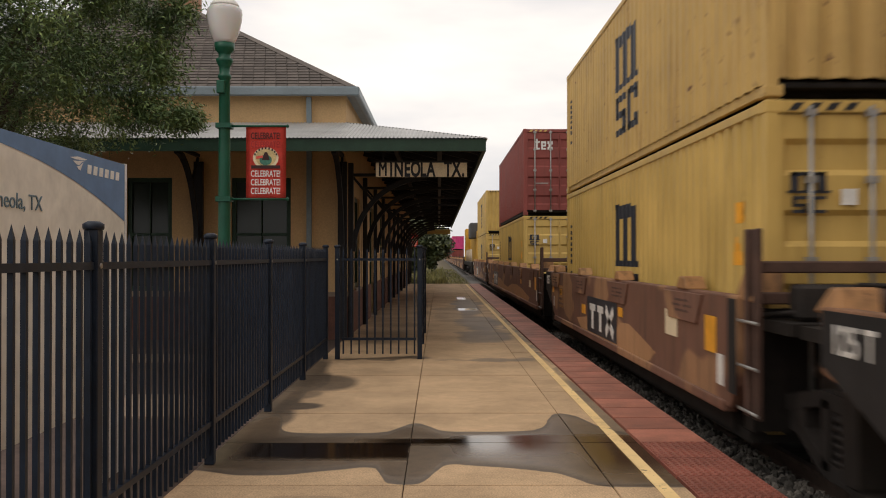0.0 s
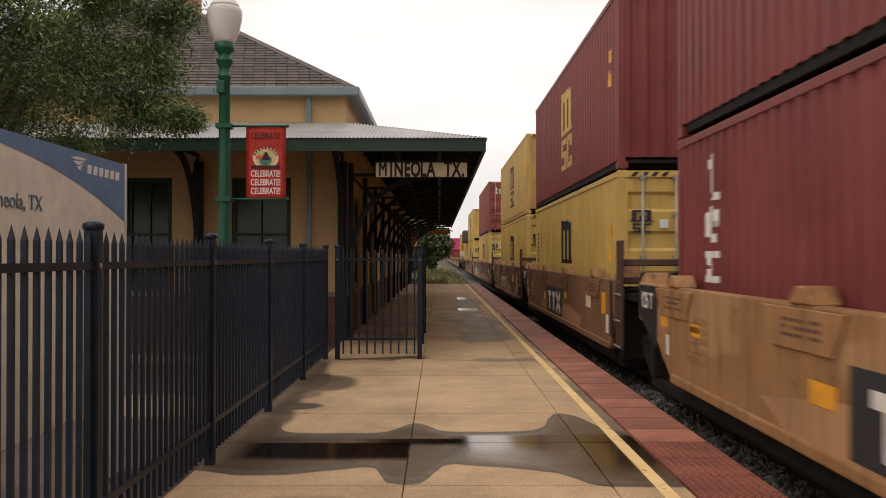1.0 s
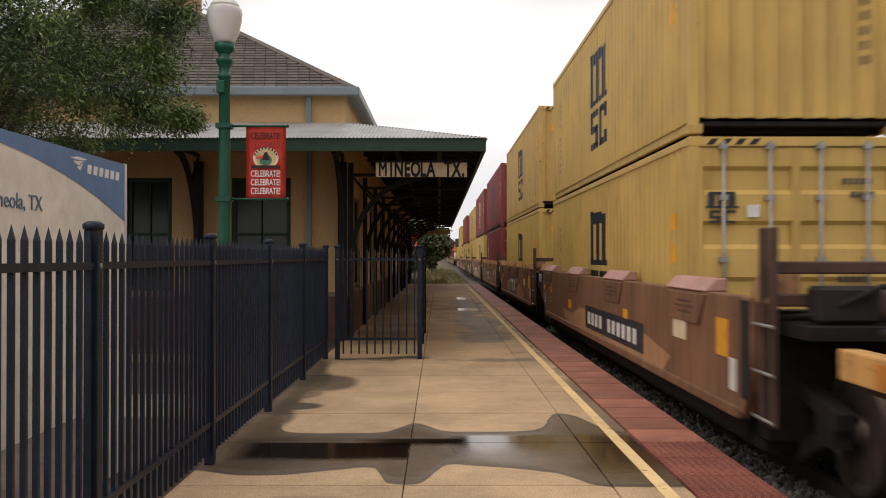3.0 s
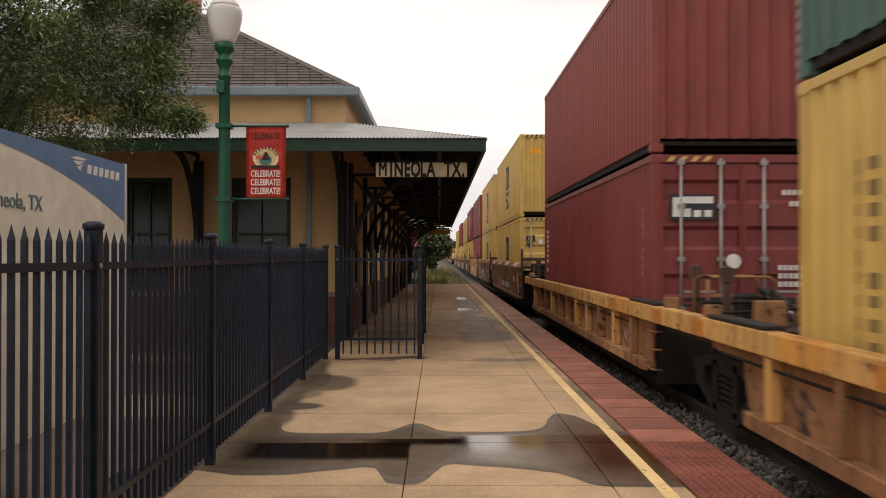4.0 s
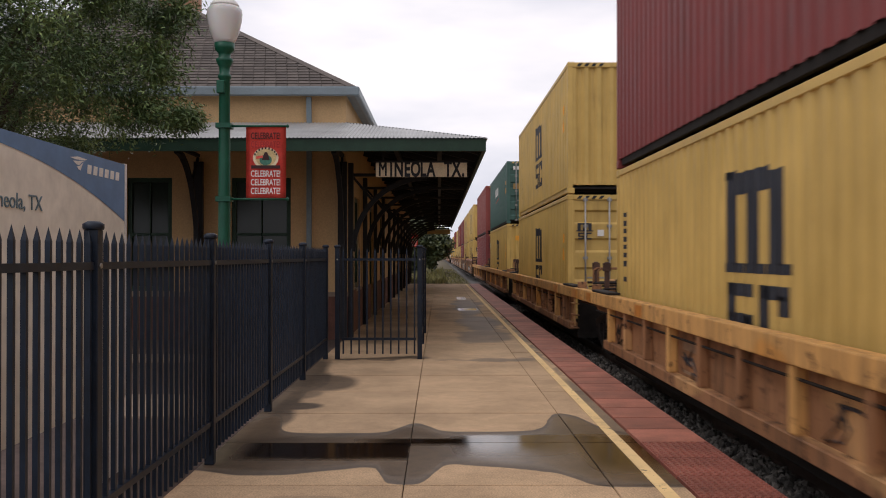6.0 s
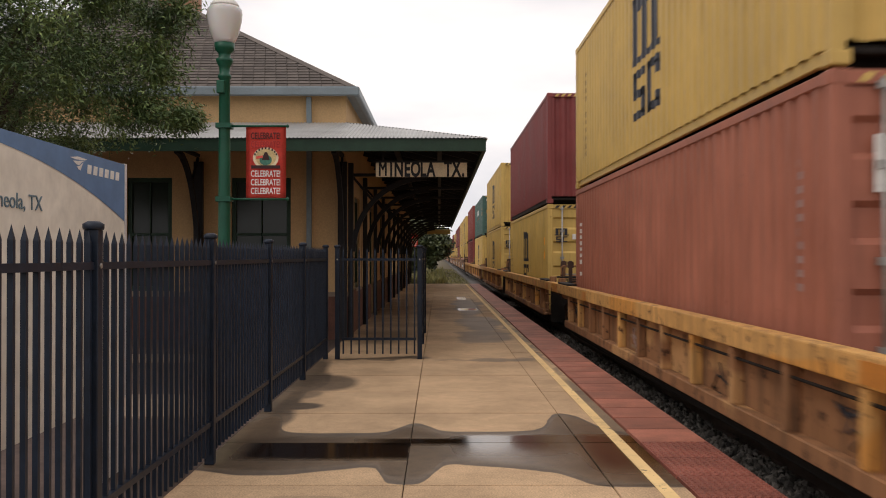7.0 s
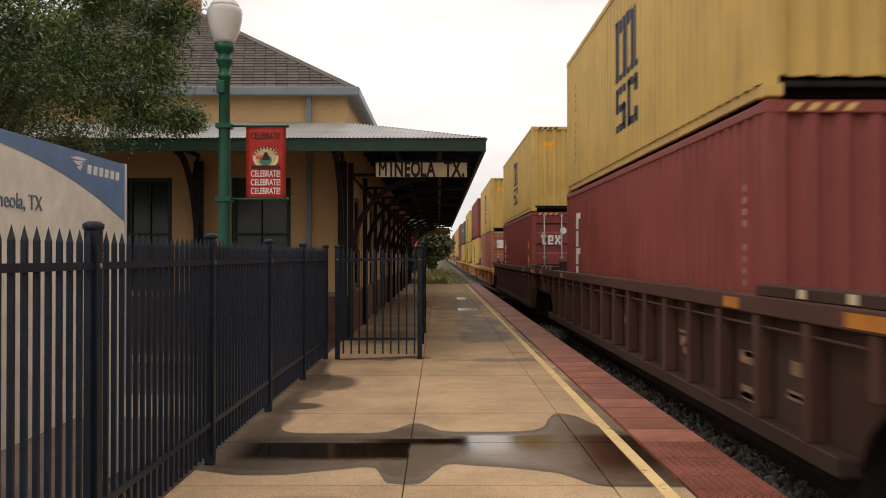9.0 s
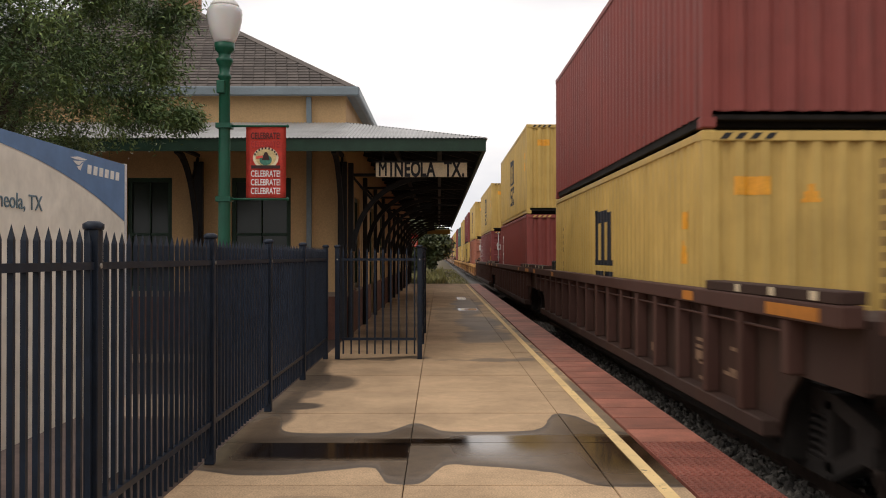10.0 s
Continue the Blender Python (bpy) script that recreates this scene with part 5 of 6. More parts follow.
SHARED["door_placard"] = mesh_of(bm, "placard")
bm = bmesh.new()
rod(bm, (-0.25, 0.004, 2.32), (-0.25, -0.006, 2.32), 0.1, 14)
SHARED["door_disc"] = mesh_of(bm, "disc")
SHARED["door_disc_low"] = SHARED["door_disc"].copy()
SHARED["door_disc_low"].transform(Matrix.Translation((0.12, 0, -0.85)))
SHARED["door_disc_low"].name = "disc"
bm = bmesh.new()
box(bm, -0.98, -0.36, -0.006, 0.0, 2.02, 2.36)
SHARED["door_board"] = mesh_of(bm, "name_board")
bm = bmesh.new()
for x0, x1, z0, z1 in ((-0.94, -0.84, 2.06, 2.32), (-0.84, -0.40, 2.24, 2.33), (-0.8, -0.7, 2.06, 2.17), (-0.66, -0.56, 2.06, 2.15), (-0.52, -0.42, 2.06, 2.15)):
    box(bm, x0, x1, -0.011, -0.0065, z0, z1)
SHARED["door_board_face"] = mesh_of(bm, "name_board_face")
bm = bmesh.new()
v = box(bm, -0.48, -0.28, -0.006, 0.0, 2.24, 2.4)
for q in v:
    q.co.z += 0.25 * (q.co.x + 0.38)
SHARED["door_tag"] = mesh_of(bm, "tag")
bm = bmesh.new()
v = box(bm, -0.46, -0.24, -0.006, 0.0, 1.6, 1.8)
for q in v:
    if q.co.z > 1.7:
        q.co.x = -0.35 + (q.co.x + 0.35) * 0.15
SHARED["door_triangle"] = mesh_of(bm, "warning_triangle")
bm = bmesh.new()
box(bm, -0.95, -0.72, -0.006, 0.0, 1.6, 1.85)
SHARED["door_square"] = mesh_of(bm, "plate")
bm = bmesh.new()
box(bm, -0.82, -0.5, -0.006, 0.0, 0.48, 0.72)
SHARED["door_caution"] = mesh_of(bm, "caution_plate")
bm = bmesh.new()
for k in range(7):
    box(bm, -0.95 + 0.16 * k, -0.86 + 0.16 * k, -0.006, 0.0, 2.5, 2.66)
SHARED["door_name"] = mesh_of(bm, "name_lettering")
SHARED["side_word"] = sheet("mark", "y", -1.203, -1, [(7.5 - 0.42 * k, 7.78 - 0.42 * k, 1.7 + 0.05 * (k % 2), 2.15) for k in range(5)], 0.003)
SHARED["side_swash"] = sheet("mark", "y", -1.203, -1, [(7.3 - 0.3 * k, 7.6 - 0.3 * k, 1.38 + 0.02 * k, 1.42 + 0.02 * k) for k in range(8)], 0.003)
SWASH_RED = surface("red_marking", (0.5, 0.05, 0.04), 0.1)

# (rows of marks: mesh, material, label)
MARKS = {
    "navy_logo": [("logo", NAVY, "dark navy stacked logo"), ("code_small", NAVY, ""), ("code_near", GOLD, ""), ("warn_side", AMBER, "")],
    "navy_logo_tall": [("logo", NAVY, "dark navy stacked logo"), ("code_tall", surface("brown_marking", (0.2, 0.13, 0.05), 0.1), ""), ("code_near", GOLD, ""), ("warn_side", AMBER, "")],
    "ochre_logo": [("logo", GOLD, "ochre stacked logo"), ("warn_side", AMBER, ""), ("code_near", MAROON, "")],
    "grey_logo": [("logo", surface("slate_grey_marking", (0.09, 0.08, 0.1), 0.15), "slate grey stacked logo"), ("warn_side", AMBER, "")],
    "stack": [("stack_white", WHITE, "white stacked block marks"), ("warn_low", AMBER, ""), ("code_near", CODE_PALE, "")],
    "stack_plain": [("stack_white", WHITE, "white stacked block marks"), ("code_near", CODE_PALE, "")],
    "stack_codes": [("stack_codes", WHITE, "white stacked code bars"), ("code_near", CODE_PALE, "")],
    "codes": [("code_small", WHITE, ""), ("code_near", CODE_PALE, "")],
    "word": [("side_word", WHITE, "white row of block marks"), ("side_swash", SWASH_RED, "thin red stripe"), ("warn_side", AMBER, "")],
    "plain": [],
}
END_MARKS = {
    "sticker": [("warn_end", AMBER, "orange warning sticker"), ("triangle_end", AMBER, ""), ("code_end", CODE_BROWN, "")],
    "sticker_white": [("code_end", CODE_PALE, "")],
    "logo_doors": [("door_logo", NAVY, "dark stacked logo"), ("door_code", NAVY, ""), ("door_plate", WHITE, "white plate")],
    "mark_doors": [("door_mark", WHITE, "white block mark"), ("door_code", WHITE, ""), ("door_disc", WHITE, ""), ("door_caution", AMBER, "yellow caution plate")],
    "mark_top_doors": [("door_mark_top", WHITE, "white block mark"), ("door_code", WHITE, "")],
    "placard_doors": [("door_placard", WHITE, "white placard"), ("door_code", WHITE, ""), ("door_disc", WHITE, ""), ("door_caution", AMBER, "yellow caution plate")],
    "plate_doors": [("door_board", NAVY, "dark name board"), ("door_board_face", WHITE, "white name board face"), ("door_code", WHITE, ""), ("door_disc_low", WHITE, "")],
    "name_doors": [("door_name", WHITE, "white name bars"), ("door_code", CODE_PALE, ""), ("door_tag", WHITE, "white paper tag"), ("door_triangle", AMBER, "orange warning triangle"), ("door_square", CODE_BROWN, "brown plate")],
    "bare": [],
}
MOVING = []
WHEELS = []
SPEED = 21.4


def container(s_far, z, paint, label, marks, ends, height=2.896):
    c = thing("shipping_container", pose(TRACK_X, s_far - CL, z), label, "container", "containers on the train")
    c.scale.z = height / CH
    for key, nm in (("side_left", "side_panel"), ("side_right", "side_panel"), ("end_far", "end_panel"), ("roof", "roof"), ("floor", "floor"),
                    ("post_nl", "corner_post"), ("post_nr", "corner_post"), ("post_fl", "corner_post"), ("post_fr", "corner_post"),
                    ("top_l", "top_rail"), ("top_r", "top_rail"), ("bot_l", "bottom_rail"), ("bot_r", "bottom_rail"),
                    ("head_n", "header"), ("head_f", "header"), ("sill_n", "end_sill"), ("sill_f", "end_sill")):
        # bottom rails of the dark boxes are blackened to paint the shade between tiers
        part(nm, SHARED[key], UNDERFRAME if nm == "floor" or key == "sill_n" or (nm == "bottom_rail" and paint not in (YELLOW, YELLOW_RUSTY, ORANGE)) else paint, c)
    tagged(part("understructure", SHARED["joists"], UNDERFRAME, c), kind="stuff")
    for x in (-1.138, 1.138):
        for y in (0.089, CL - 0.089):
            for zz in (0.059, CH - 0.059):
                part("corner_casting", SHARED["casting"], paint, c, at=pose(x, y, zz))
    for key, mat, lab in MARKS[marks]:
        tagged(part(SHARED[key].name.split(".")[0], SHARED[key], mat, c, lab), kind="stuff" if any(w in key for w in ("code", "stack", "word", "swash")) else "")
    if "doors" in ends:
        for sgn in (-1, 1):
            d = part("door", SHARED["door"], paint, c, at=pose(-1.10, 0, 0) if sgn < 0 else pose(0.005, 0, 0))
            for x in (0.27, 0.80):
                part("lock_rod", SHARED["lock_rod"], STEEL, d, at=pose(x, 0, 0))
            part("handle", SHARED["handle"], STEEL, d, at=pose(0.3, 0, 0))
    else:
        part("end_panel", SHARED["end_near"], paint, c)
    part("hazard_marking", SHARED["hazard"], GOLD if paint not in (YELLOW, YELLOW_RUSTY) else BLACK, c)
    for key, mat, lab in END_MARKS[ends]:
        tagged(part(SHARED[key].name.split(".")[0], SHARED[key], mat, c, lab), kind="stuff" if any(w in key for w in ("code", "name", "mark", "board_face")) else "")
    MOVING.append((c, s_far - CL, z))
    return c


CAR_RUST = surface("rust_brown_steel", (0.075, 0.038, 0.026), 0.35, 3, 50, 0.75)
PLATE_GREY = surface("dark_grey_end_paint", (0.02, 0.019, 0.019), 0.3, 3, 50, 0.7, gloss=0.25)
GUIDE_PINK = surface("pink_brown_guide_paint", (0.45, 0.24, 0.19), 0.2, 2, 50, 0.6)
REFLECTOR = surface("dull_orange_reflector", (0.5, 0.19, 0.03), 0.2, 6, 60, 0.5)
# running gear shared by all cars
WR = 0.483
bm = bmesh.new()
for sx in (-1, 1):
    n = 28
    prof = [(0.10, 0.05), (0.13, 0.06), (0.14, 0.03), (0.40, 0.015), (0.43, 0.065), (WR, 0.065), (WR, -0.05), (WR + 0.028, -0.055), (WR + 0.028, -0.075), (0.43, -0.075), (0.40, -0.02), (0.13, -0.03), (0.10, -0.03)]
    rings = []
    for r, x in prof:
        rings.append([bm.verts.new((sx * (0.7535 + x), r * math.cos(2 * math.pi * i / n), r * math.sin(2 * math.pi * i / n))) for i in range(n)])
    for p, q in zip(rings, rings[1:]):
        for i in range(n):
            bm.faces.new((p[i], p[(i + 1) % n], q[(i + 1) % n], q[i]))
rod(bm, (-1.02, 0, 0), (1.02, 0, 0), 0.085, 14)
for sx in (-1, 1):
    for i in range(3):
        a = 2 * math.pi * i / 3
        rod(bm, (sx * 1.02, 0.05 * math.cos(a), 0.05 * math.sin(a)), (sx * 1.05, 0.05 * math.cos(a), 0.05 * math.sin(a)), 0.016, 6)
SHARED["wheelset"] = mesh_of(bm, "wheelset")
bm = bmesh.new()
for sx in (-1, 1):
    x0, x1 = sorted((sx * 0.92, sx * 1.06))
    # cast side frame: top chord, bottom chord, pedestals
    for (ya, za), (yb, zb) in (((-1.12, 0.60), (-0.45, 0.74)), ((-0.45, 0.74), (0.45, 0.74)), ((0.45, 0.74), (1.12, 0.60)),
                               ((-0.95, 0.48), (-0.35, 0.20)), ((-0.35, 0.20), (0.35, 0.20)), ((0.35, 0.20), (0.95, 0.48)), ((-0.33, 0.2), (-0.33, 0.74)), ((0.33, 0.2), (0.33, 0.74))):
        beam(bm, (sx * 0.99, ya, za), (sx * 0.99, yb, zb), 0.15, 0.13)
    for y in (-0.889, 0.889):
        box(bm, x0, x1, y - 0.16, y + 0.16, 0.38, 0.64)
    for y in (-0.17, 0.0, 0.17):
        for k in range(6):
            rod(bm, (sx * 0.99, y, 0.27 + 0.065 * k), (sx * 0.99, y, 0.305 + 0.065 * k), 0.075, 10)
box(bm, -1.05, 1.05, -0.22, 0.22, 0.62, 0.84)
SHARED["truck"] = mesh_of(bm, "truck")


def truck(parent, y, spin=True):
    t = part("truck", SHARED["truck"], TRUCK, parent, "grimy black cast steel truck", at=pose(0, y, RAIL_Z))
    for dy in (-0.889, 0.889):
        w = part("wheelset", SHARED["wheelset"], RAIL_STEEL, t, at=pose(0, dy, WR))
        if spin:
            WHEELS.append((w, dy))


PLATE_TEXT = lettering("125 T", 0.27, 0.003, "CENTER", 0.95, 0.004)


def smooth_car(y0, y1, paint, guide_paint, shade, marks=True, long_guides=False, truck_y=-0.3):
    """A well car with smooth plated sides, folded guides on the top edge and ladder posts."""
    L = y1 - y0
    car = thing("well_car", pose(TRACK_X, y0, 0), shade, "well car", "cars of the train")
    e0, e1 = 0.85, L - 0.85
    top, low, hw = 1.31, 0.31, 1.475
    for sx in (-1, 1):
        bm = bmesh.new()
        prof = [(e0, top), (e1, top), (e1 - 0.03, 0.86), (e1 - 0.95, 0.72), (e1 - 1.22, 0.5), (e1 - 1.6, low), (e0 + 0.2, low), (e0 + 0.06, 0.52), (e0, 0.86)]
        outer = [bm.verts.new((sx * hw, y, z)) for y, z in prof]
        inner = [bm.verts.new((sx * (hw - 0.14), y, z)) for y, z in prof]
        bm.faces.new(outer)
        bm.faces.new(inner[::-1])
        for i in range(len(prof)):
            j = (i + 1) % len(prof)
            bm.faces.new((outer[i], outer[j], inner[j], inner[i]))
        bevelled(bm, 0.018, 2)
        side = part("side_sill", bm, paint, car)
        # rolled lip along the bottom and a pressed panel band
        bm = bmesh.new()
        x0, x1 = sorted((sx * (hw - 0.1), sx * (hw + 0.03)))
        box(bm, x0, x1, e0 + 0.3, e1 - 1.7, low - 0.05, low + 0.05)
        bevelled(bm, 0.02, 2)
        part("bottom_chord", bm, paint, side)
        bm = bmesh.new()
        x0, x1 = sorted((sx * (hw - 0.2), sx * (hw - 0.1)))
        box(bm, x0, x1, e0 + 0.4, e1 - 1.8, 0.08, low - 0.052)
        # black colour stands for the shadow below the side sill
        part("bottom_flange", bm, UNDERFRAME, side, "near-black lower flange with shade in its colour")
        bm = bmesh.new()
        rnd = random.Random(int(y0 * 3) + sx)
        a, b = e0 + rnd.uniform(2.6, 3.6), e1 - rnd.uniform(4.2, 5.6)
        n2 = 9
        edge = [(a + (b - a) * q / n2, min(1.0, 0.62 + 0.13 * math.sin(q * 1.3 + sx) + rnd.uniform(-0.06, 0.06))) for q in range(n2 + 1)]
        edge[0], edge[-1] = (a - 0.35, edge[0][1]), (b + 0.5, edge[-1][1] + 0.05)
        lower = [bm.verts.new((sx * (hw + 0.0035), y, low + 0.05)) for y in [a] + [q[0] for q in edge[1:-1]] + [b]]
        upper = [bm.verts.new((sx * (hw + 0.0035), y, z)) for y, z in edge]
        for q in range(n2):
            bm.faces.new((lower[q], lower[q + 1], upper[q + 1], upper[q]))
        part("faded_panel", bm, CAR_FADED, side, "faded tan patch of older paint")
        n = max(3, int((e1 - e0) / 3.2))
        for k in range(n):
            y = e0 + (k + 0.5) * (e1 - e0) / n
            bm = bmesh.new()
            xa, xb = sorted((sx * (hw + 0.0), sx * (hw + 0.022)))
            v = box(bm, xa, xb, y - 0.75, y + 0.75, 0.98, top - 0.03)
            for q in v:
                if q.co.z < 1.1:
                    q.co.y = y + (q.co.y - y) * 0.72
            bevelled(bm, 0.006)
            part("gusset_plate", bm, paint, side)
            if sx < 0 and marks:
                bm = bmesh.new()
                for r in range(3):
                    for q in range(7):
                        if (q * 5 + r * 3 + k) % 6:
                            box(bm, -hw - 0.025, -hw - 0.02, y - 0.36 + 0.105 * q, y - 0.29 + 0.105 * q, 1.18 - 0.055 * r, 1.205 - 0.055 * r)
                tagged(part("notice_lettering", bm, CAR_RUST, side), kind="stuff")
            bm = bmesh.new()
            xa, xb = sorted((sx * (hw - 0.2), sx * (hw + 0.02)))
            gl = 0.75 if long_guides else 0.22
            v = box(bm, xa, xb, y - gl, y + gl, top, top + 0.13)
            for q in v:
                if q.co.z > top + 0.1 and not long_guides:
                    q.co.y = y + (q.co.y - y) * 0.35
                elif q.co.z > top + 0.1 and abs(q.co.x) > hw - 0.1:
                    q.co.x -= sx * 0.12
            bevelled(bm, 0.012)
            part("container_guide", bm, GUIDE_PINK if long_guides else guide_paint, side, "folded steel container guide")
        if sx < 0:
            xm = -hw - 0.004
            if long_guides:
                bm = bmesh.new()
                box(bm, xm - 0.001, xm + 0.002, e1 - 12.0, e1 - 7.5, 0.42, 0.8)
                part("mark_ground", bm, NAVY, side, "dark painted panel")
                bm = bmesh.new()
                for k in range(11):
                    if k != 4:
                        box(bm, xm - 0.003, xm + 0.002, e1 - 8.0 - 0.36 * k, e1 - 7.76 - 0.36 * k, 0.5, 0.7)
                tagged(part("number_lettering", bm, WHITE, side, "row of white bars"), kind="stuff")
            elif marks:
                ym = e1 - 7.3
                bm = bmesh.new()
                box(bm, xm - 0.003, xm + 0.002, ym - 1.3, ym + 1.3, 0.38, 0.97)
                part("mark_ground", bm, NAVY, side, "dark painted panel")
                bm = bmesh.new()
                for k in range(2):
                    yy = ym + 1.0 - 0.72 * k
                    box(bm, xm - 0.007, xm - 0.004, yy - 0.52, yy, 0.75, 0.86)
                    box(bm, xm - 0.007, xm - 0.004, yy - 0.36, yy - 0.16, 0.45, 0.75)
                for dz in (0, 1):
                    beam(bm, (xm - 0.0055, ym - 0.45, 0.47 + 0.38 * dz), (xm - 0.0055, ym - 1.05, 0.85 - 0.38 * dz), 0.003, 0.15)
                part("mark", bm, WHITE, side, "white block mark of the car owner")
            for yy, z, w, h, mat in ((e1 - 1.35, 1.0, 0.26, 0.3, AMBER), (e1 - 2.6, 0.9, 0.32, 0.13, AMBER), (e1 - 5.6, 0.72, 0.42, 0.16, AMBER), (e0 + 5.0, 0.86, 0.3, 0.13, AMBER),
                                     (e0 + 2.2, 0.92, 0.5, 0.28, CREAM), (e0 + 0.75, 0.92, 0.34, 0.34, AMBER), (e0 + 0.45, 0.62, 0.18, 0.28, WHITE), (e1 - 1.5, 0.66, 0.1, 0.22, WHITE)):
                bm = bmesh.new()
                box(bm, xm - 0.003, xm + 0.002, yy - w / 2, yy + w / 2, z - h / 2, z + h / 2)
                part("sticker", bm, mat, side)
            bm = bmesh.new()
            rnd = random.Random(int(y0 * 10))
            for r in range(5):
                for k in range(6):
                    box(bm, xm - 0.003, xm + 0.002, e1 - 2.05 + 0.11 * k - 0.9, e1 - 1.97 + 0.11 * k - 0.9, 0.98 - 0.1 * r, 1.04 - 0.1 * r)
            tagged(part("code_lettering", bm, CAR_TAN, side), kind="stuff")
    bm = bmesh.new()
    box(bm, -hw + 0.15, hw - 0.15, e0 + 0.1, e1 - 0.1, 0.02, 0.115)
    part("well_floor", bm, UNDERFRAME, car)
    for y, sgn in ((e0, -1), (e1, 1)):
        bm = bmesh.new()
        a, b = sorted((y, y - sgn * 0.25))
        box(bm, -1.33, 1.33, a, b, 0.13, 1.2)
        part("end_bulkhead", bm, UNDERFRAME, car, "near-black end bulkhead")
        bm = bmesh.new()
        a, b = sorted((y + sgn * 0.002, y + sgn * 1.3))
        box(bm, -0.55, 0.55, a, b, 0.72, 1.0)
        part("drawbar_pocket", bm, UNDERFRAME, car)
        bm = bmesh.new()
        a, b = sorted((y + sgn * 0.002, y + sgn * 0.75))
        box(bm, -1.3, 1.3, a, b, 1.02, 1.12)
        part("end_platform", bm, UNDERFRAME, car, "dark end platform")
        for sx in (-1, 1):
            bm = bmesh.new()
            x0, x1 = sorted((sx * 1.14, sx * 1.44))
            v = box(bm, x0, x1, y - 0.2, y + 0.2, 1.26, 1.56 if sgn < 0 else 1.44)
            for q in v:
                if q.co.z > 1.35:
                    q.co.y = y + (q.co.y - y) * 0.3
                    q.co.x -= sx * 0.06
            bevelled(bm, 0.02)
            part("corner_guide", bm, guide_paint, car, "tan folded corner guide")
    # dark number plate, brake gear and ladder posts at the near end
    for y in (e0 - 0.14, e0 - 0.36):
        for x in (-1.42, 1.42):
            bm = bmesh.new()
            box(bm, x - 0.03, x + 0.03, y - 0.035, y + 0.035, 0.3, 1.88)
            bevelled(bm, 0.01)
            part("ladder_post", bm, CAR_RUST, car)
    for z in (0.35, 0.72, 1.1):
        bm = bmesh.new()
        rod(bm, (-1.465, e0 - 0.46, z), (-1.465, e0 - 0.02, z), 0.015)
        part("grab_iron", bm, STEEL, car)
    for z in (1.3, 1.56):
        bm = bmesh.new()
        box(bm, -1.385, 1.385, e0 - 0.3, e0 - 0.22, z - 0.05, z + 0.05)
        bevelled(bm, 0.012)
        part("end_rail", bm, CAR_RUST, car)
    bm = bmesh.new()
    box(bm, -1.15, -0.65, e0 - 0.55, e0 - 0.31, 1.13, 1.42)
    bevelled(bm, 0.03)
    part("brake_box", bm, TRUCK, car)
    bm = bmesh.new()
    v = box(bm, -hw - 0.006, -hw + 0.002, e1 - 1.05, e1 - 0.04, 0.92, top - 0.02)
    for q in v:
        if q.co.z < 1.0 and q.co.y < e1 - 0.5:
            q.co.z -= 0.36
            q.co.y += 0.06
    part("end_panel", bm, PLATE_GREY, car, "dark grey painted end panel")
    bm = bmesh.new()
    bm.free()
    if marks:
        tagged(part("plate_lettering", PLATE_TEXT, WHITE, car, at=pose(-hw - 0.008, e1 - 0.5, 1.1, 90, 0, -90)), kind="stuff")
    bm = bmesh.new()
    box(bm, -hw - 0.005, -hw + 0.002, e0 + 0.02, e0 + 0.24, 0.45, top - 0.03)
    part("end_strip", bm, PLATE_GREY, car, "dark grey strip at the near end")
    # air reservoir, valves and hoses on the end platform
    bm = bmesh.new()
    rod(bm, (-0.75, e0 - 0.42, 1.26), (0.5, e0 - 0.42, 1.26), 0.13, 12)
    part("air_reservoir", bm, CAR_RUST, car)
    bm = bmesh.new()
    pipe(bm, [(-1.3, e0 - 0.1, 1.15), (-1.1, e0 - 0.5, 1.2), (-0.7, e0 - 0.62, 1.42), (0.0, e0 - 0.6, 1.4)], 0.025)
    part("brake_pipe", bm, TRUCK, car)
    if truck_y is not None:
        truck(car, truck_y)
    MOVING.append((car, y0, 0))
    return car


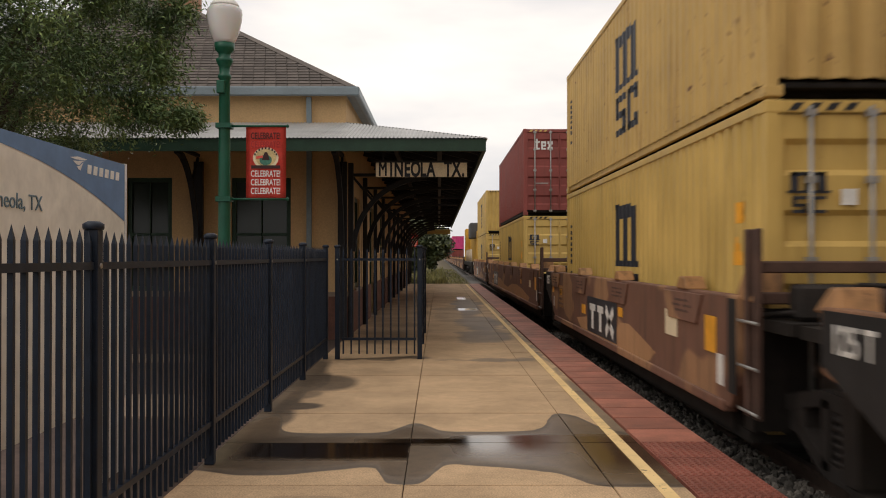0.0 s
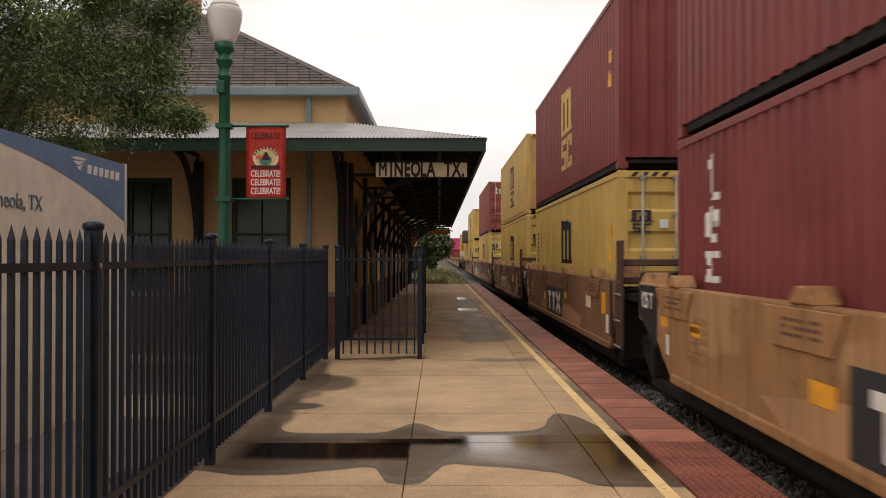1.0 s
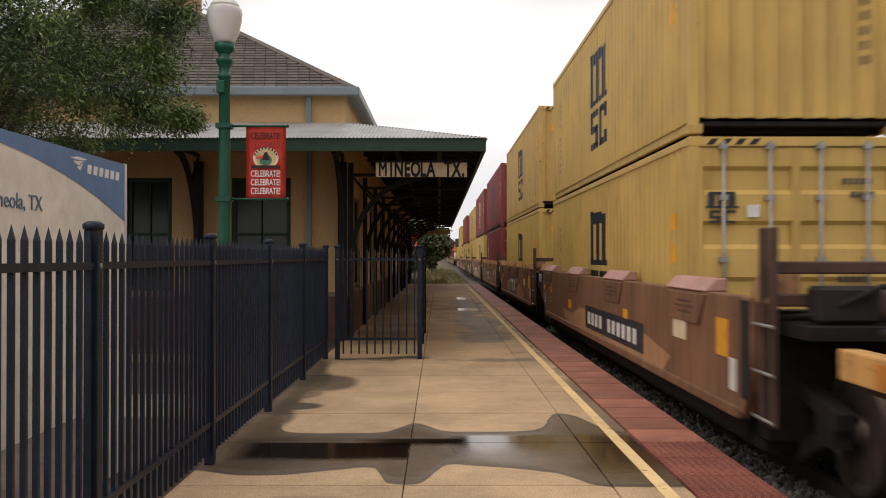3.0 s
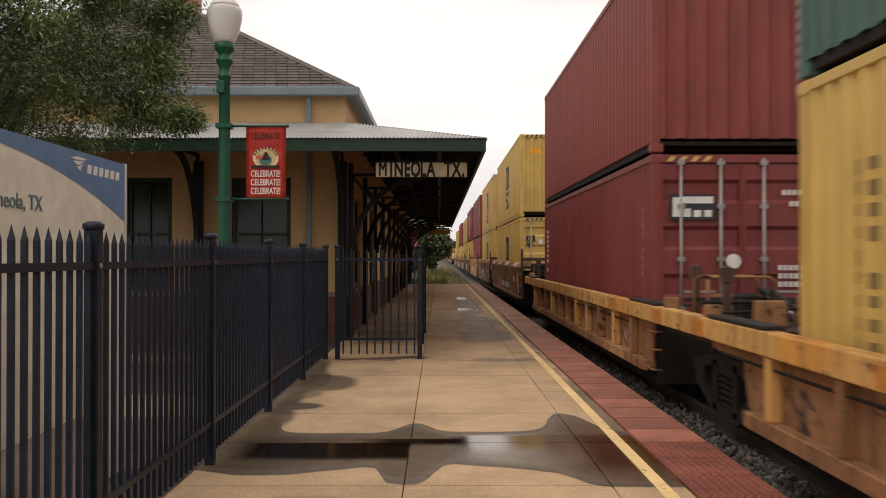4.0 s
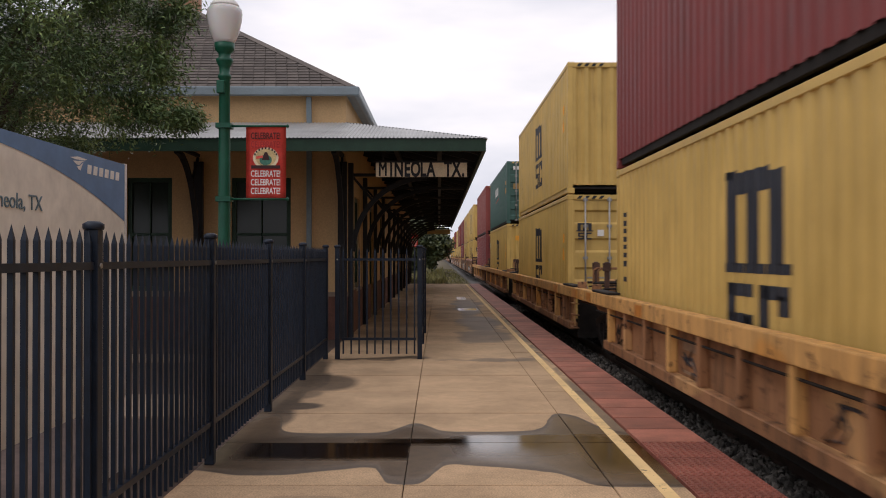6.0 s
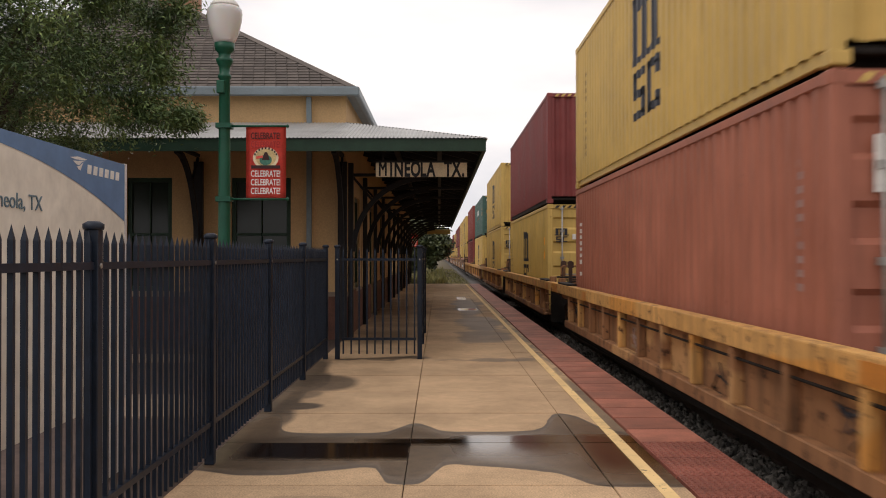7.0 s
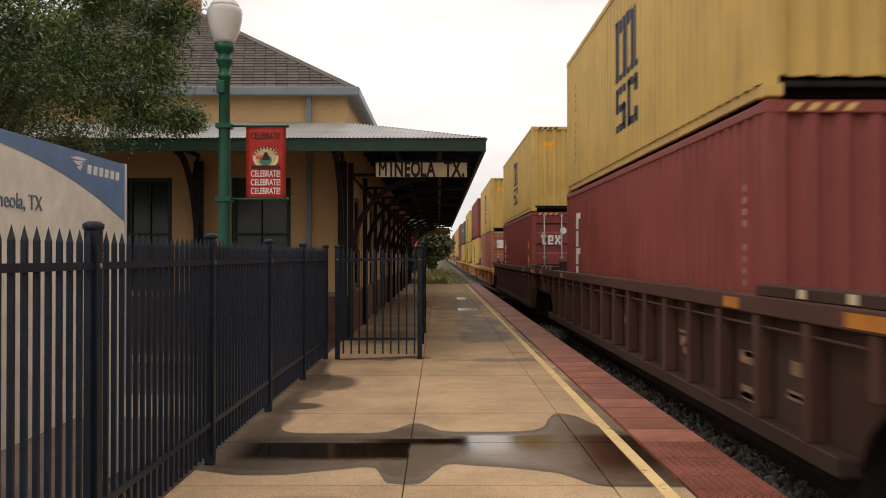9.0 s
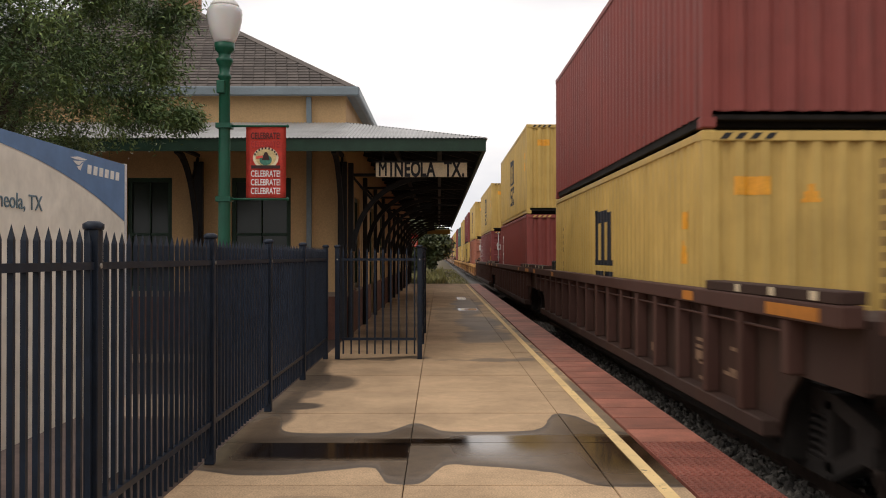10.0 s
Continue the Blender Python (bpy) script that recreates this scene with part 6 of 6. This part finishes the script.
def end_gear(car, y, sgn, top):
    """Brake mast, lever rods, lugs and an air hose on the end platform; sgn points into the car."""
    bm = bmesh.new()
    box(bm, -1.14, -1.06, y + sgn * 0.5 - 0.04, y + sgn * 0.5 + 0.04, top - 0.1, top + 0.5)
    bevelled(bm, 0.012)
    box(bm, -1.165, -1.035, y + sgn * 0.5 - 0.05, y + sgn * 0.5 + 0.05, top + 0.34, top + 0.48)
    part("brake_mast", bm, CAR_RUST, car)
    for x, dy, w, h in ((-1.32, 0.75, 0.16, 0.12), (-0.75, 0.75, 0.3, 0.16), (-0.3, 0.5, 0.14, 0.2), (0.4, 0.7, 0.4, 0.14), (1.2, 0.75, 0.16, 0.12)):
        bm = bmesh.new()
        v = box(bm, x - w / 2, x + w / 2, y + sgn * dy - 0.11, y + sgn * dy + 0.11, top - 0.1, top + h)
        for q in v:
            if q.co.z > top:
                q.co.y = y + sgn * dy + (q.co.y - y - sgn * dy) * 0.45
        bevelled(bm, 0.015)
        part("lug", bm, CAR_PANEL, car, "worn tan cast lug")
    bm = bmesh.new()
    rod(bm, (-1.3, y + sgn * 0.25, top + 0.12), (1.3, y + sgn * 0.25, top + 0.12), 0.022, 8)
    rod(bm, (-1.2, y + sgn * 0.7, top + 0.03), (0.3, y + sgn * 0.35, top + 0.09), 0.018, 6)
    part("uncoupling_lever", bm, TRUCK, car)
    bm = bmesh.new()
    pipe(bm, [(-0.3, y + sgn * 0.4, top), (-0.5, y + sgn * 0.1, top + 0.25), (-0.35, y - sgn * 0.15, top + 0.1), (-0.2, y - sgn * 0.2, top - 0.3)], 0.028)
    part("air_hose", bm, BLACK, car)


def ribbed_car(y0, y1, top, chord_paint, panel_paint, shade, label_mat, trucks, brake=False):
    """A well car with posts along its sides under a heavy top chord."""
    L = y1 - y0
    car = thing("well_car", pose(TRACK_X, y0, 0), shade, "well car", "cars of the train")
    single = chord_paint is CAR_DARK_POST
    e0, e1 = (0.1, L - 0.42) if single else (0.05, L - 0.05)
    low, hw = 0.24, 1.46
    inset = 0.16 if single else 0.13
    deep = 0.15 if single else 0.2
    n = max(6, round((e1 - e0) / (1.02 if single else 1.25)))
    step = (e1 - e0) / n
    for sx in (-1, 1):
        bm = bmesh.new()
        xa, xb = sorted((sx * (hw - 0.16), sx * hw))
        box(bm, xa, xb, e0, e1, top - deep, top)
        bevelled(bm, 0.015, 2)
        chord = part("top_chord", bm, chord_paint, car)
        bm = bmesh.new()
        if single:
            p0, p1 = e0 + 0.02, e1 - 0.02
            prof = [(p0, top - deep), (p1, top - deep), (p1, 0.74), (p1 - 1.3, 0.74), (p1 - 1.75, 0.5), (p1 - 2.05, low), (p0 + 1.5, low), (p0 + 1.35, 0.5), (p0 + 1.05, 0.74), (p0, 0.74)]
        else:
            p0, p1 = 1.75, L - 1.75
            prof = [(p0, top - deep), (p1 + 1.0, top - deep), (p1 + 0.9, top - 0.3), (p1, top - 0.34), (p1 - 0.12, low + 0.1), (p1 - 0.3, low), (p0, low)]
        outer = [bm.verts.new((sx * (hw - inset), y, z)) for y, z in prof]
        inner = [bm.verts.new((sx * (hw - inset - 0.03), y, z)) for y, z in prof]
        bm.faces.new(outer)
        bm.faces.new(inner[::-1])
        for i in range(len(prof)):
            j = (i + 1) % len(prof)
            bm.faces.new((outer[i], outer[j], inner[j], inner[i]))
        sheet_part = part("side_sheet", bm, panel_paint, car, "grimy side sheet")
        bm = bmesh.new()
        xa, xb = sorted((sx * (hw - 0.2), sx * (hw - 0.02)))
        box(bm, xa, xb, p0 + (1.5 if single else 0.02), p1 - (2.05 if single else 0.3), low - 0.05, low + 0.09)
        bevelled(bm, 0.012)
        part("bottom_chord", bm, panel_paint, car)
        bm = bmesh.new()
        xa, xb = sorted((sx * (hw - 0.23), sx * (hw - 0.205)))
        box(bm, xa, xb, p0 + (1.7 if single else 0.2), p1 - (2.2 if single else 0.4), 0.06, low)
        # coloured black for the shadow under the side sheet
        part("bottom_flange", bm, UNDERFRAME, car, "near-black lower flange with shade in its colour")
        for k in range(1, n):
            y = e0 + k * step
            bm = bmesh.new()
            if single:
                lo = low + 0.09 if p0 + 1.65 < y < p1 - 2.2 else 0.76
            else:
                if not p0 < y < p1:
                    continue
                lo = low + 0.09
            pw = 0.062 if single else 0.05
            xa, xb = sorted((sx * (hw - inset), sx * (hw - 0.015)))
            v = box(bm, xa, xb, y - pw, y + pw, lo, top - deep)
            bevelled(bm, 0.012)
            part("side_post", bm, chord_paint if single or k % 3 == 0 else panel_paint, chord)
            if sx < 0:
                bm = bmesh.new()
                rod(bm, (-(hw - 0.05), y + 0.06, top - deep - 0.1), (-(hw - 0.05), y + step - 0.06, top - deep - 0.1), 0.013, 6)
                # on yellow cars the near-black rod paints the shadow line under the chord
                part("grab_rod", bm, chord_paint if single else UNDERFRAME, chord)
        if sx < 0:
            rnd = random.Random(int(y0 * 7))
            for y, half_w in ((e1 - 0.7, 0.2), (e1 - 4.6, 0.2), (e0 + 3.6, 0.2), (e0 + 0.85, 0.5 if single else 0.2)):
                bm = bmesh.new()
                box(bm, -hw - 0.004, -hw + 0.002, y - half_w, y + half_w, top - deep + 0.02, top - 0.035)
                part("sticker", bm, REFLECTOR, chord, "dull orange reflector strip")
            for k in (2, 3, 5, 8, n - 3):
                y = e0 + (k + 0.5) * step
                bm = bmesh.new()
                p = Vector((-(hw - inset + 0.006), y, rnd.uniform(0.45, 0.7)))
                line = [p.copy()]
                for _ in range(14):
                    p = Vector((p.x, min(y + 0.42, max(y - 0.42, p.y + rnd.uniform(-0.3, 0.3))), min(top - 0.4, max(0.3, p.z + rnd.uniform(-0.22, 0.22)))))
                    line.append(p.copy())
                if not single:
                    pipe(bm, line, 0.012, 4)
                    part("paint_scrawl", bm, rnd.choice((NAVY, PLATE_GREY, CODE_PALE)), sheet_part, "sprayed paint scrawl")
                else:
                    bm.free()
                if not single and k % 2:
                    continue
                bm = bmesh.new()
                for r in range(rnd.randint(2, 5)):
                    z = rnd.uniform(0.35, 0.8)
                    w = rnd.uniform(0.1, 0.36)
                    box(bm, -(hw - inset + 0.004), -(hw - inset - 0.002), y - w, y + w, z, z + rnd.choice((0.035, 0.05, 0.11)))
                tagged(part("stencil_lettering", bm, label_mat, sheet_part), kind="stuff")
    f0, f1 = (p0 + 1.5, p1 - 2.05) if single else (p0, p1 - 0.3)
    bm = bmesh.new()
    box(bm, -hw + 0.21, hw - 0.21, f0, f1, 0.02, 0.112)
    part("well_floor", bm, UNDERFRAME, car)
    for y in (f0, f1 - 0.08):
        bm = bmesh.new()
        box(bm, -hw + 0.21, hw - 0.21, y, y + 0.08, 0.113, top - 0.22)
        part("bulkhead", bm, UNDERFRAME, car, "near-black end bulkhead")
    for y, sgn in ((e0, -1), (e1, 1)):
        bm = bmesh.new()
        a, b = sorted((y, y - sgn * (1.2 if sgn < 0 else 1.4)))
        box(bm, -1.27, 1.27, a, b, 0.76, top - 0.1)
        part("end_platform", bm, CAR_DARK, car, "dark end platform")
        bm = bmesh.new()
        a, b = sorted((y + sgn * 0.002, y + sgn * (0.46 if single else 0.06)))
        box(bm, -0.5, 0.5, a, b, 0.62, 0.95)
        part("drawbar_pocket", bm, CAR_DARK, car)
        a, b = sorted((y - sgn * 1.0, y - sgn * 2.5) if chord_paint is CAR_YELLOW else (y - sgn * 0.05, y - sgn * 3.0))
        for sx in (-1, 1):
            xa, xb = sorted((sx * 1.26, sx * 1.45))
            bm = bmesh.new()
            box(bm, xa, xb, a, b, top + 0.002, top + (0.04 if chord_paint is CAR_YELLOW else 0.09))
            bevelled(bm, 0.008)
            way = part("walkway", bm, TRUCK if chord_paint is CAR_YELLOW else CAR_DARK, car, "dark grating walkway")
            if chord_paint is not CAR_YELLOW:
                for k in range(3):
                    bm = bmesh.new()
                    xa2, xb2 = sorted((sx * 1.451, sx * 1.455))
                    box(bm, xa2, xb2, a + 0.35 + 0.8 * k, a + 0.46 + 0.8 * k, top + 0.015, top + 0.08)
                    part("dash", bm, CREAM, way)
            if single:
                continue
            bm = bmesh.new()
            pipe(bm, [(sx * 1.2, y - sgn * 0.2, top - 0.09), (sx * 1.2, y - sgn * 0.2, top + 0.34), (sx * 1.14, y - sgn * 0.2, top + 0.38), (sx * 0.56, y - sgn * 0.2, top + 0.38), (sx * 0.5, y - sgn * 0.2, top + 0.34), (sx * 0.5, y - sgn * 0.2, top - 0.1)], 0.02)
            part("railing", bm, panel_paint, car)
        bm = bmesh.new()
        box(bm, -0.82, -0.6, y - 0.1, y + 0.1, top - 0.1, top + 0.2)
        bevelled(bm, 0.03)
        part("brake_stand", bm, TRUCK, car, "grimy brake stand")
    if not single:
        for z in (0.25, 0.5, 0.72):
            bm = bmesh.new()
            pipe(bm, [(-1.30, p0 - 0.02, z), (-1.40, p0 - 0.04, z), (-1.40, p0 - 0.42, z), (-1.30, p0 - 0.44, z)], 0.014)
            part("step_iron", bm, CAR_PANEL, car)
        for y, sgn in ((e0, 1), (e1, -1)):
            end_gear(car, y, sgn, top)
    if brake:
        bm = bmesh.new()
        box(bm, -1.1, -0.4, L - 2.6, L - 1.9, 0.9, top + 0.1)
        bevelled(bm, 0.06, 2)
        part("brake_gear", bm, TRUCK, car, "grimy black brake gear")
    for t in trucks:
        truck(car, t if t < 3 else L - 1.55)
    MOVING.append((car, y0, 0))
    return car


LOW_Z, HIGH_Z = 0.115, 3.035
# far end at the start, (upper paint, marks, end), (lower paint, marks, end)
UNITS = [
    (66.6, (YELLOW, "navy_logo", "bare"), (YELLOW, "navy_logo", "logo_doors")),
    (42.5, (RED, "plain", "mark_top_doors"), (YELLOW, "navy_logo", "logo_doors")),
    (20.0, (YELLOW_RUSTY, "navy_logo", "bare"), (YELLOW, "navy_logo", "logo_doors")),
    (5.05, (MAROON, "ochre_logo", "bare"), (YELLOW, "navy_logo", "logo_doors")),
    (-10.7, (MAROON, "grey_logo", "sticker_white"), (MAROON, "stack_plain", "mark_doors")),
    (-26.38, (YELLOW_RUSTY, "navy_logo", "sticker"), (YELLOW, "navy_logo_tall", "sticker")),
    (-41.8, (YELLOW, "navy_logo_tall", "sticker"), (YELLOW, "navy_logo_tall", "logo_doors")),
    (-61.4, (RED, "plain", "sticker_white"), (MAROON, "codes", "plate_doors")),
    (-78.5, (GREEN, "word", "name_doors"), (YELLOW, "navy_logo_tall", "sticker")),
    (-96.35, (YELLOW, "navy_logo_tall", "bare"), (YELLOW, "navy_logo_tall", "logo_doors")),
    (-114.0, (MAROON, "plain", "bare"), (YELLOW, "navy_logo", "logo_doors")),
    (-131.1, (YELLOW, "navy_logo_tall", "sticker"), (ORANGE, "codes", "placard_doors")),
    (-152.8, (YELLOW, "navy_logo_tall", "sticker"), (MAROON, "stack", "mark_doors")),
    (-172.6, (YELLOW, "navy_logo_tall", "sticker"), (RED, "stack_codes", "sticker_white")),
    (-192.1, (RED, "plain", "bare"), (YELLOW, "navy_logo_tall", "sticker")),
    (-212.0, (YELLOW, "navy_logo", "bare"), (MAROON, "codes", "mark_doors")),
]
NAMES = {YELLOW: "yellow", YELLOW_RUSTY: "rust-stained yellow", MAROON: "maroon", RED: "faded red", GREEN: "dark green", ORANGE: "orange red", PINK: "magenta"}
# upper boxes of the lower standard height
LOW_BOXES = (66.6, 20.0, -78.5, -152.8)
for s, up, lo in UNITS:
    for (paint, marks, ends), z, where in ((up, HIGH_Z, "stacked upper"), (lo, LOW_Z, "lower")):
        extra = "with closed doors" if "doors" in ends else "with a pressed end wall"
        container(s, z, paint, f"{NAMES[paint]} corrugated container {extra}, {where} tier", marks, ends, 2.591 if s in LOW_BOXES and z > 1 else 2.896)

BOUNDS = [69.0, 49.0, 22.5, 6.95, -8.9, -24.6, -40.0, -57.6, -75.8, -93.9, -112.0, -129.0, -148.1, -168.5, -188.3, -208.3, -228.0]
for k in range(7):
    paint = {3: CAR_MIXED, 4: CAR_TAN, 5: CAR_MIXED, 6: CAR_MIXED}.get(k, CAR_BROWN)
    smooth_car(BOUNDS[k + 1], BOUNDS[k] - (0.0 if k else 0.3), paint, CAR_TAN, "tan plated well car" if k == 4 else "orange brown plated well car with tan worn patches" if k in (3, 5, 6) else "rust brown plated well car with tan worn patches",
               long_guides=k == 6, truck_y=1.3 if k in (1, 6) else -0.3)
for k in range(7, 12):
    trucks = {7: (9, -0.35), 11: (1.3,)}.get(k, (-0.35,))
    ribbed_car(BOUNDS[k + 1], BOUNDS[k] - (0.7 if k == 7 else 0), 1.05, CAR_YELLOW, CAR_PANEL, "weathered orange yellow well car with ribbed grimy sides", STENCIL, trucks)
for k in range(12, 16):
    ribbed_car(BOUNDS[k + 1], BOUNDS[k] - (0.4 if k == 12 else 0), 1.33, CAR_DARK_POST, CAR_DARK, "dark brown well car with ribbed sides", STENCIL, (1.55, 9), k == 12)


def locomotive(y0):
    loco = thing("locomotive", pose(TRACK_X, y0, 0), "yellow and dark grey diesel freight locomotive within the train", "locomotive")
    L = 22.0
    loco_y = surface("locomotive_yellow", (0.55, 0.3, 0.03), 0.12, 1, 40, 0.45)
    loco_g = surface("locomotive_dark_grey", (0.06, 0.06, 0.06), 0.2, 1, 40, 0.6)
    bm = bmesh.new()
    box(bm, -1.5, 1.5, 0.6, L - 0.6, 0.85, 1.2)
    bevelled(bm, 0.03)
    part("frame", bm, TRUCK, loco)
    bm = bmesh.new()
    box(bm, -1.05, 1.05, 1.0, 16.2, 1.2, 3.7)
    bevelled(bm, 0.08, 2)
    part("hood", bm, loco_y, loco)
    bm = bmesh.new()
    box(bm, -1.55, 1.55, 2.0, 6.2, 3.1, 4.35)
    bevelled(bm, 0.12, 2)
    part("radiator", bm, loco_g, loco)
    bm = bmesh.new()
    box(bm, -1.5, 1.5, 16.3, 19.2, 1.2, 4.3)
    bevelled(bm, 0.1, 2)
    cab = part("cab", bm, loco_y, loco)
    for x in (-1.505, 1.49):
        for y in (16.7, 18.0):
            bm = bmesh.new()
            box(bm, x, x + 0.015, y, y + 0.9, 2.9, 3.7)
            part("cab_window", bm, GLASS_DARK, cab)
    bm = bmesh.new()
    box(bm, -0.9, 0.9, 19.25, 20.9, 1.2, 3.0)
    bevelled(bm, 0.12, 2)
    part("nose", bm, loco_y, loco)
    bm = bmesh.new()
    box(bm, -1.2, 1.2, 7.5, 13.5, 0.1, 0.83)
    bevelled(bm, 0.2, 3)
    part("fuel_tank", bm, TRUCK, loco)
    for k in range(9):
        for x in (-1.48, 1.48):
            bm = bmesh.new()
            rod(bm, (x, 1.0 + 1.75 * k, 1.2), (x, 1.0 + 1.75 * k, 2.2), 0.02, 6)
            part("stanchion", bm, WHITE, loco)
    for x in (-1.48, 1.48):
        bm = bmesh.new()
        rod(bm, (x, 1.0, 2.2), (x, 15.0, 2.2), 0.02, 6)
        part("handrail", bm, WHITE, loco)
    for y in (4.0, 18.0):
        truck(loco, y - 0.9, False)
        truck(loco, y + 0.95, False)
    MOVING.append((loco, y0, 0))


locomotive(70.5)
# cars ahead of the locomotive, far down the line
ahead = [97, 115.5, 134, 152.5, 171, 190]
for a, b in zip(ahead, ahead[1:]):
    smooth_car(a, b - 0.2, CAR_BROWN, CAR_TAN, "empty rust brown well car", False)
for k in range(16):
    s = 203.5 + 16.4 * k
    up = (PINK, MAROON, PINK, RED, PINK, YELLOW, RED, MAROON)[k % 8]
    lo = (RED, MAROON, RED, RED, ORANGE, RED, MAROON, RED)[k % 8]
    container(s, LOW_Z, lo, f"{NAMES[lo]} corrugated steel container far down the train", "plain", "bare")
    container(s, HIGH_Z, up, f"{NAMES[up]} corrugated steel container far down the train", "plain", "bare")
    smooth_car(190.2 + 16.4 * k, 206.4 + 16.4 * k, CAR_BROWN, CAR_TAN, "rust brown plated well car", False)
# ---- across the tracks ----
STORE_WHITE = surface("white_painted_store_wall", (0.62, 0.6, 0.56), 0.08, 0.5, 20, 0.85, 0, 0.1, "world", shift=False)
STORE_RED = surface("red_brick_store_wall", (0.32, 0.12, 0.07), 0.15, 0.6, 12, 0.85, 0, 0.2, "world", shift=False)


def store(x0, x1, y0, depth, h, mat, label, doors):
    s = thing("store_building", pose(x0, y0, -0.5), label, "building", "stores across the tracks")
    w = x1 - x0
    bm = bmesh.new()
    box(bm, 0, w, 0, depth, 0, h)
    part("wall", bm, mat, s)
    bm = bmesh.new()
    box(bm, 0.05, w - 0.05, -0.03, -0.004, 0.0, 2.3)
    part("wainscot", bm, STORE_RED, s, "red brick lower wall")
    bm = bmesh.new()
    box(bm, -0.1, w + 0.1, -0.1, depth + 0.1, h, h + 0.25)
    part("parapet", bm, CURB, s)
    for a, b, lo, hi in doors:
        bm = bmesh.new()
        box(bm, a, b, -0.06, -0.005, lo, hi)
        part("window", bm, GLASS_DARK, s)
    return s


store(31, 39.5, 100, 14, 4.4, STORE_WHITE, "white painted single-storey store with dark windows", [(0.8, 1.6, 0.9, 2.2), (2.2, 3.0, 0.9, 2.2), (4.6, 5.6, 0.2, 2.5), (7.0, 7.9, 0.3, 2.6)])
band = store(39.6, 66, 95, 14, 3.7, STORE_WHITE, "white store front under a red tiled parapet", [(2.2, 3.2, 0.2, 2.4), (5.5, 7.5, 1.0, 2.4), (9, 12, 0.3, 2.5), (15, 18, 0.3, 2.5), (20, 23, 0.3, 2.5)])
bm = bmesh.new()
v = box(bm, -0.2, 26.6, -0.5, 0.8, 3.75, 5.1)
for q in v:
    if q.co.z > 4:
        q.co.y += 0.5
part("red_parapet", bm, STORE_RED, band, "red tiled mansard parapet")
for x0, x1 in ((5.2, 8.0), (8.8, 12.4)):
    bm = bmesh.new()
    v = box(bm, x0, x1, -1.2, -0.07, 2.3, 2.9)
    for q in v:
        if q.co.z > 2.5 and q.co.y < -0.5:
            q.co.z = 2.45
    part("awning", bm, BLACK, band, "black fabric awning")
rnd = random.Random(5)
for k in range(6):
    x = 40 + 4.4 * k + rnd.uniform(-1, 1)
    p = thing("utility_pole", pose(x, 126 + rnd.uniform(-3, 12), -0.5), "tall grey wooden utility pole with a crossarm", "utility pole", "utility poles")
    bm = bmesh.new()
    rod(bm, (0, 0, 0), (0, 0, 7.6 + rnd.uniform(-0.6, 0.8)), 0.1, 8)
    part("pole", bm, BARK, p)
    bm = bmesh.new()
    box(bm, -0.6, 0.6, -0.06, 0.06, 6.6, 6.7)
    part("crossarm", bm, BARK, p)


def parked_car(x, y, turn, paint, label):
    c = thing("parked_car", pose(x, y, -0.5, 0, 0, turn), label, "car", "parked cars")
    bm = bmesh.new()
    prof = [(-2.2, 0.35), (2.2, 0.35), (2.25, 0.75), (1.35, 0.95), (0.7, 1.45), (-1.2, 1.48), (-1.9, 1.0), (-2.25, 0.9)]
    a = [bm.verts.new((px, -0.88, pz)) for px, pz in prof]
    b = [bm.verts.new((px, 0.88, pz)) for px, pz in prof]
    bm.faces.new(a)
    bm.faces.new(b[::-1])
    for i in range(len(prof)):
        j = (i + 1) % len(prof)
        bm.faces.new((a[i], a[j], b[j], b[i]))
    bevelled(bm, 0.08, 2)
    part("body", bm, paint, c)
    for sy in (-0.885, 0.885):
        bm = bmesh.new()
        bm.faces.new([bm.verts.new((px, sy, pz)) for px, pz in ((1.15, 0.98), (0.62, 1.38), (-1.1, 1.4), (-1.6, 1.0))])
        bmesh.ops.solidify(bm, geom=bm.faces[:], thickness=0.01)
        part("side_window", bm, GLASS_DARK, c)
    for px in (-1.4, 1.4):
        for sy in (-0.8, 0.8):
            bm = bmesh.new()
            rod(bm, (px, sy - 0.1, 0.33), (px, sy + 0.1, 0.33), 0.33, 16)
            part("wheel", bm, BLACK, c)
    return c


car_grey = surface("dark_grey_car_paint", (0.06, 0.065, 0.075), 0.1, 2, 50, 0.3)
car_white = surface("white_car_paint", (0.6, 0.6, 0.6), 0.05, 2, 50, 0.3)
parked_car(39.8, 90, 10, car_grey, "dark grey parked saloon car beside the stores")
parked_car(33.0, 95, 82, car_white, "white parked car beside the stores")
parked_car(47.5, 89, 5, car_white, "white parked car beside the stores")
for i, (x, y) in enumerate(((40, 150), (52, 146), (64, 155), (30, 170), (78, 150))):
    tree(pose(x, y, -0.5), "background_tree", "rounded green tree behind the stores", 2.2, (0, 0, 4.0), (3.5, 3.5, 2.6), 2200, 0.6, LEAF_FAR, 40 + i, 1.5, "trees behind the stores")

# lamp with a banner at the far end of the depot
copy_lamp = street_lamp(pose(-2.2, 61.5, -0.1))
banner(pose(-1.69, 61.5, 2.75))
def motions():
    """The train draws away down the line at a steady speed, its wheels turning."""
    for ob, y, z in MOVING:
        walk(ob, [(t, pose(TRACK_X, y + SPEED * t, z)) for t in (0.0, 5.0, 10.0)])
    turn = math.degrees(SPEED / WR)
    for w, dy in WHEELS:
        walk(w, [(k / 30, pose(0, dy, WR, -turn * k / 30)) for k in range(301)])


motions()
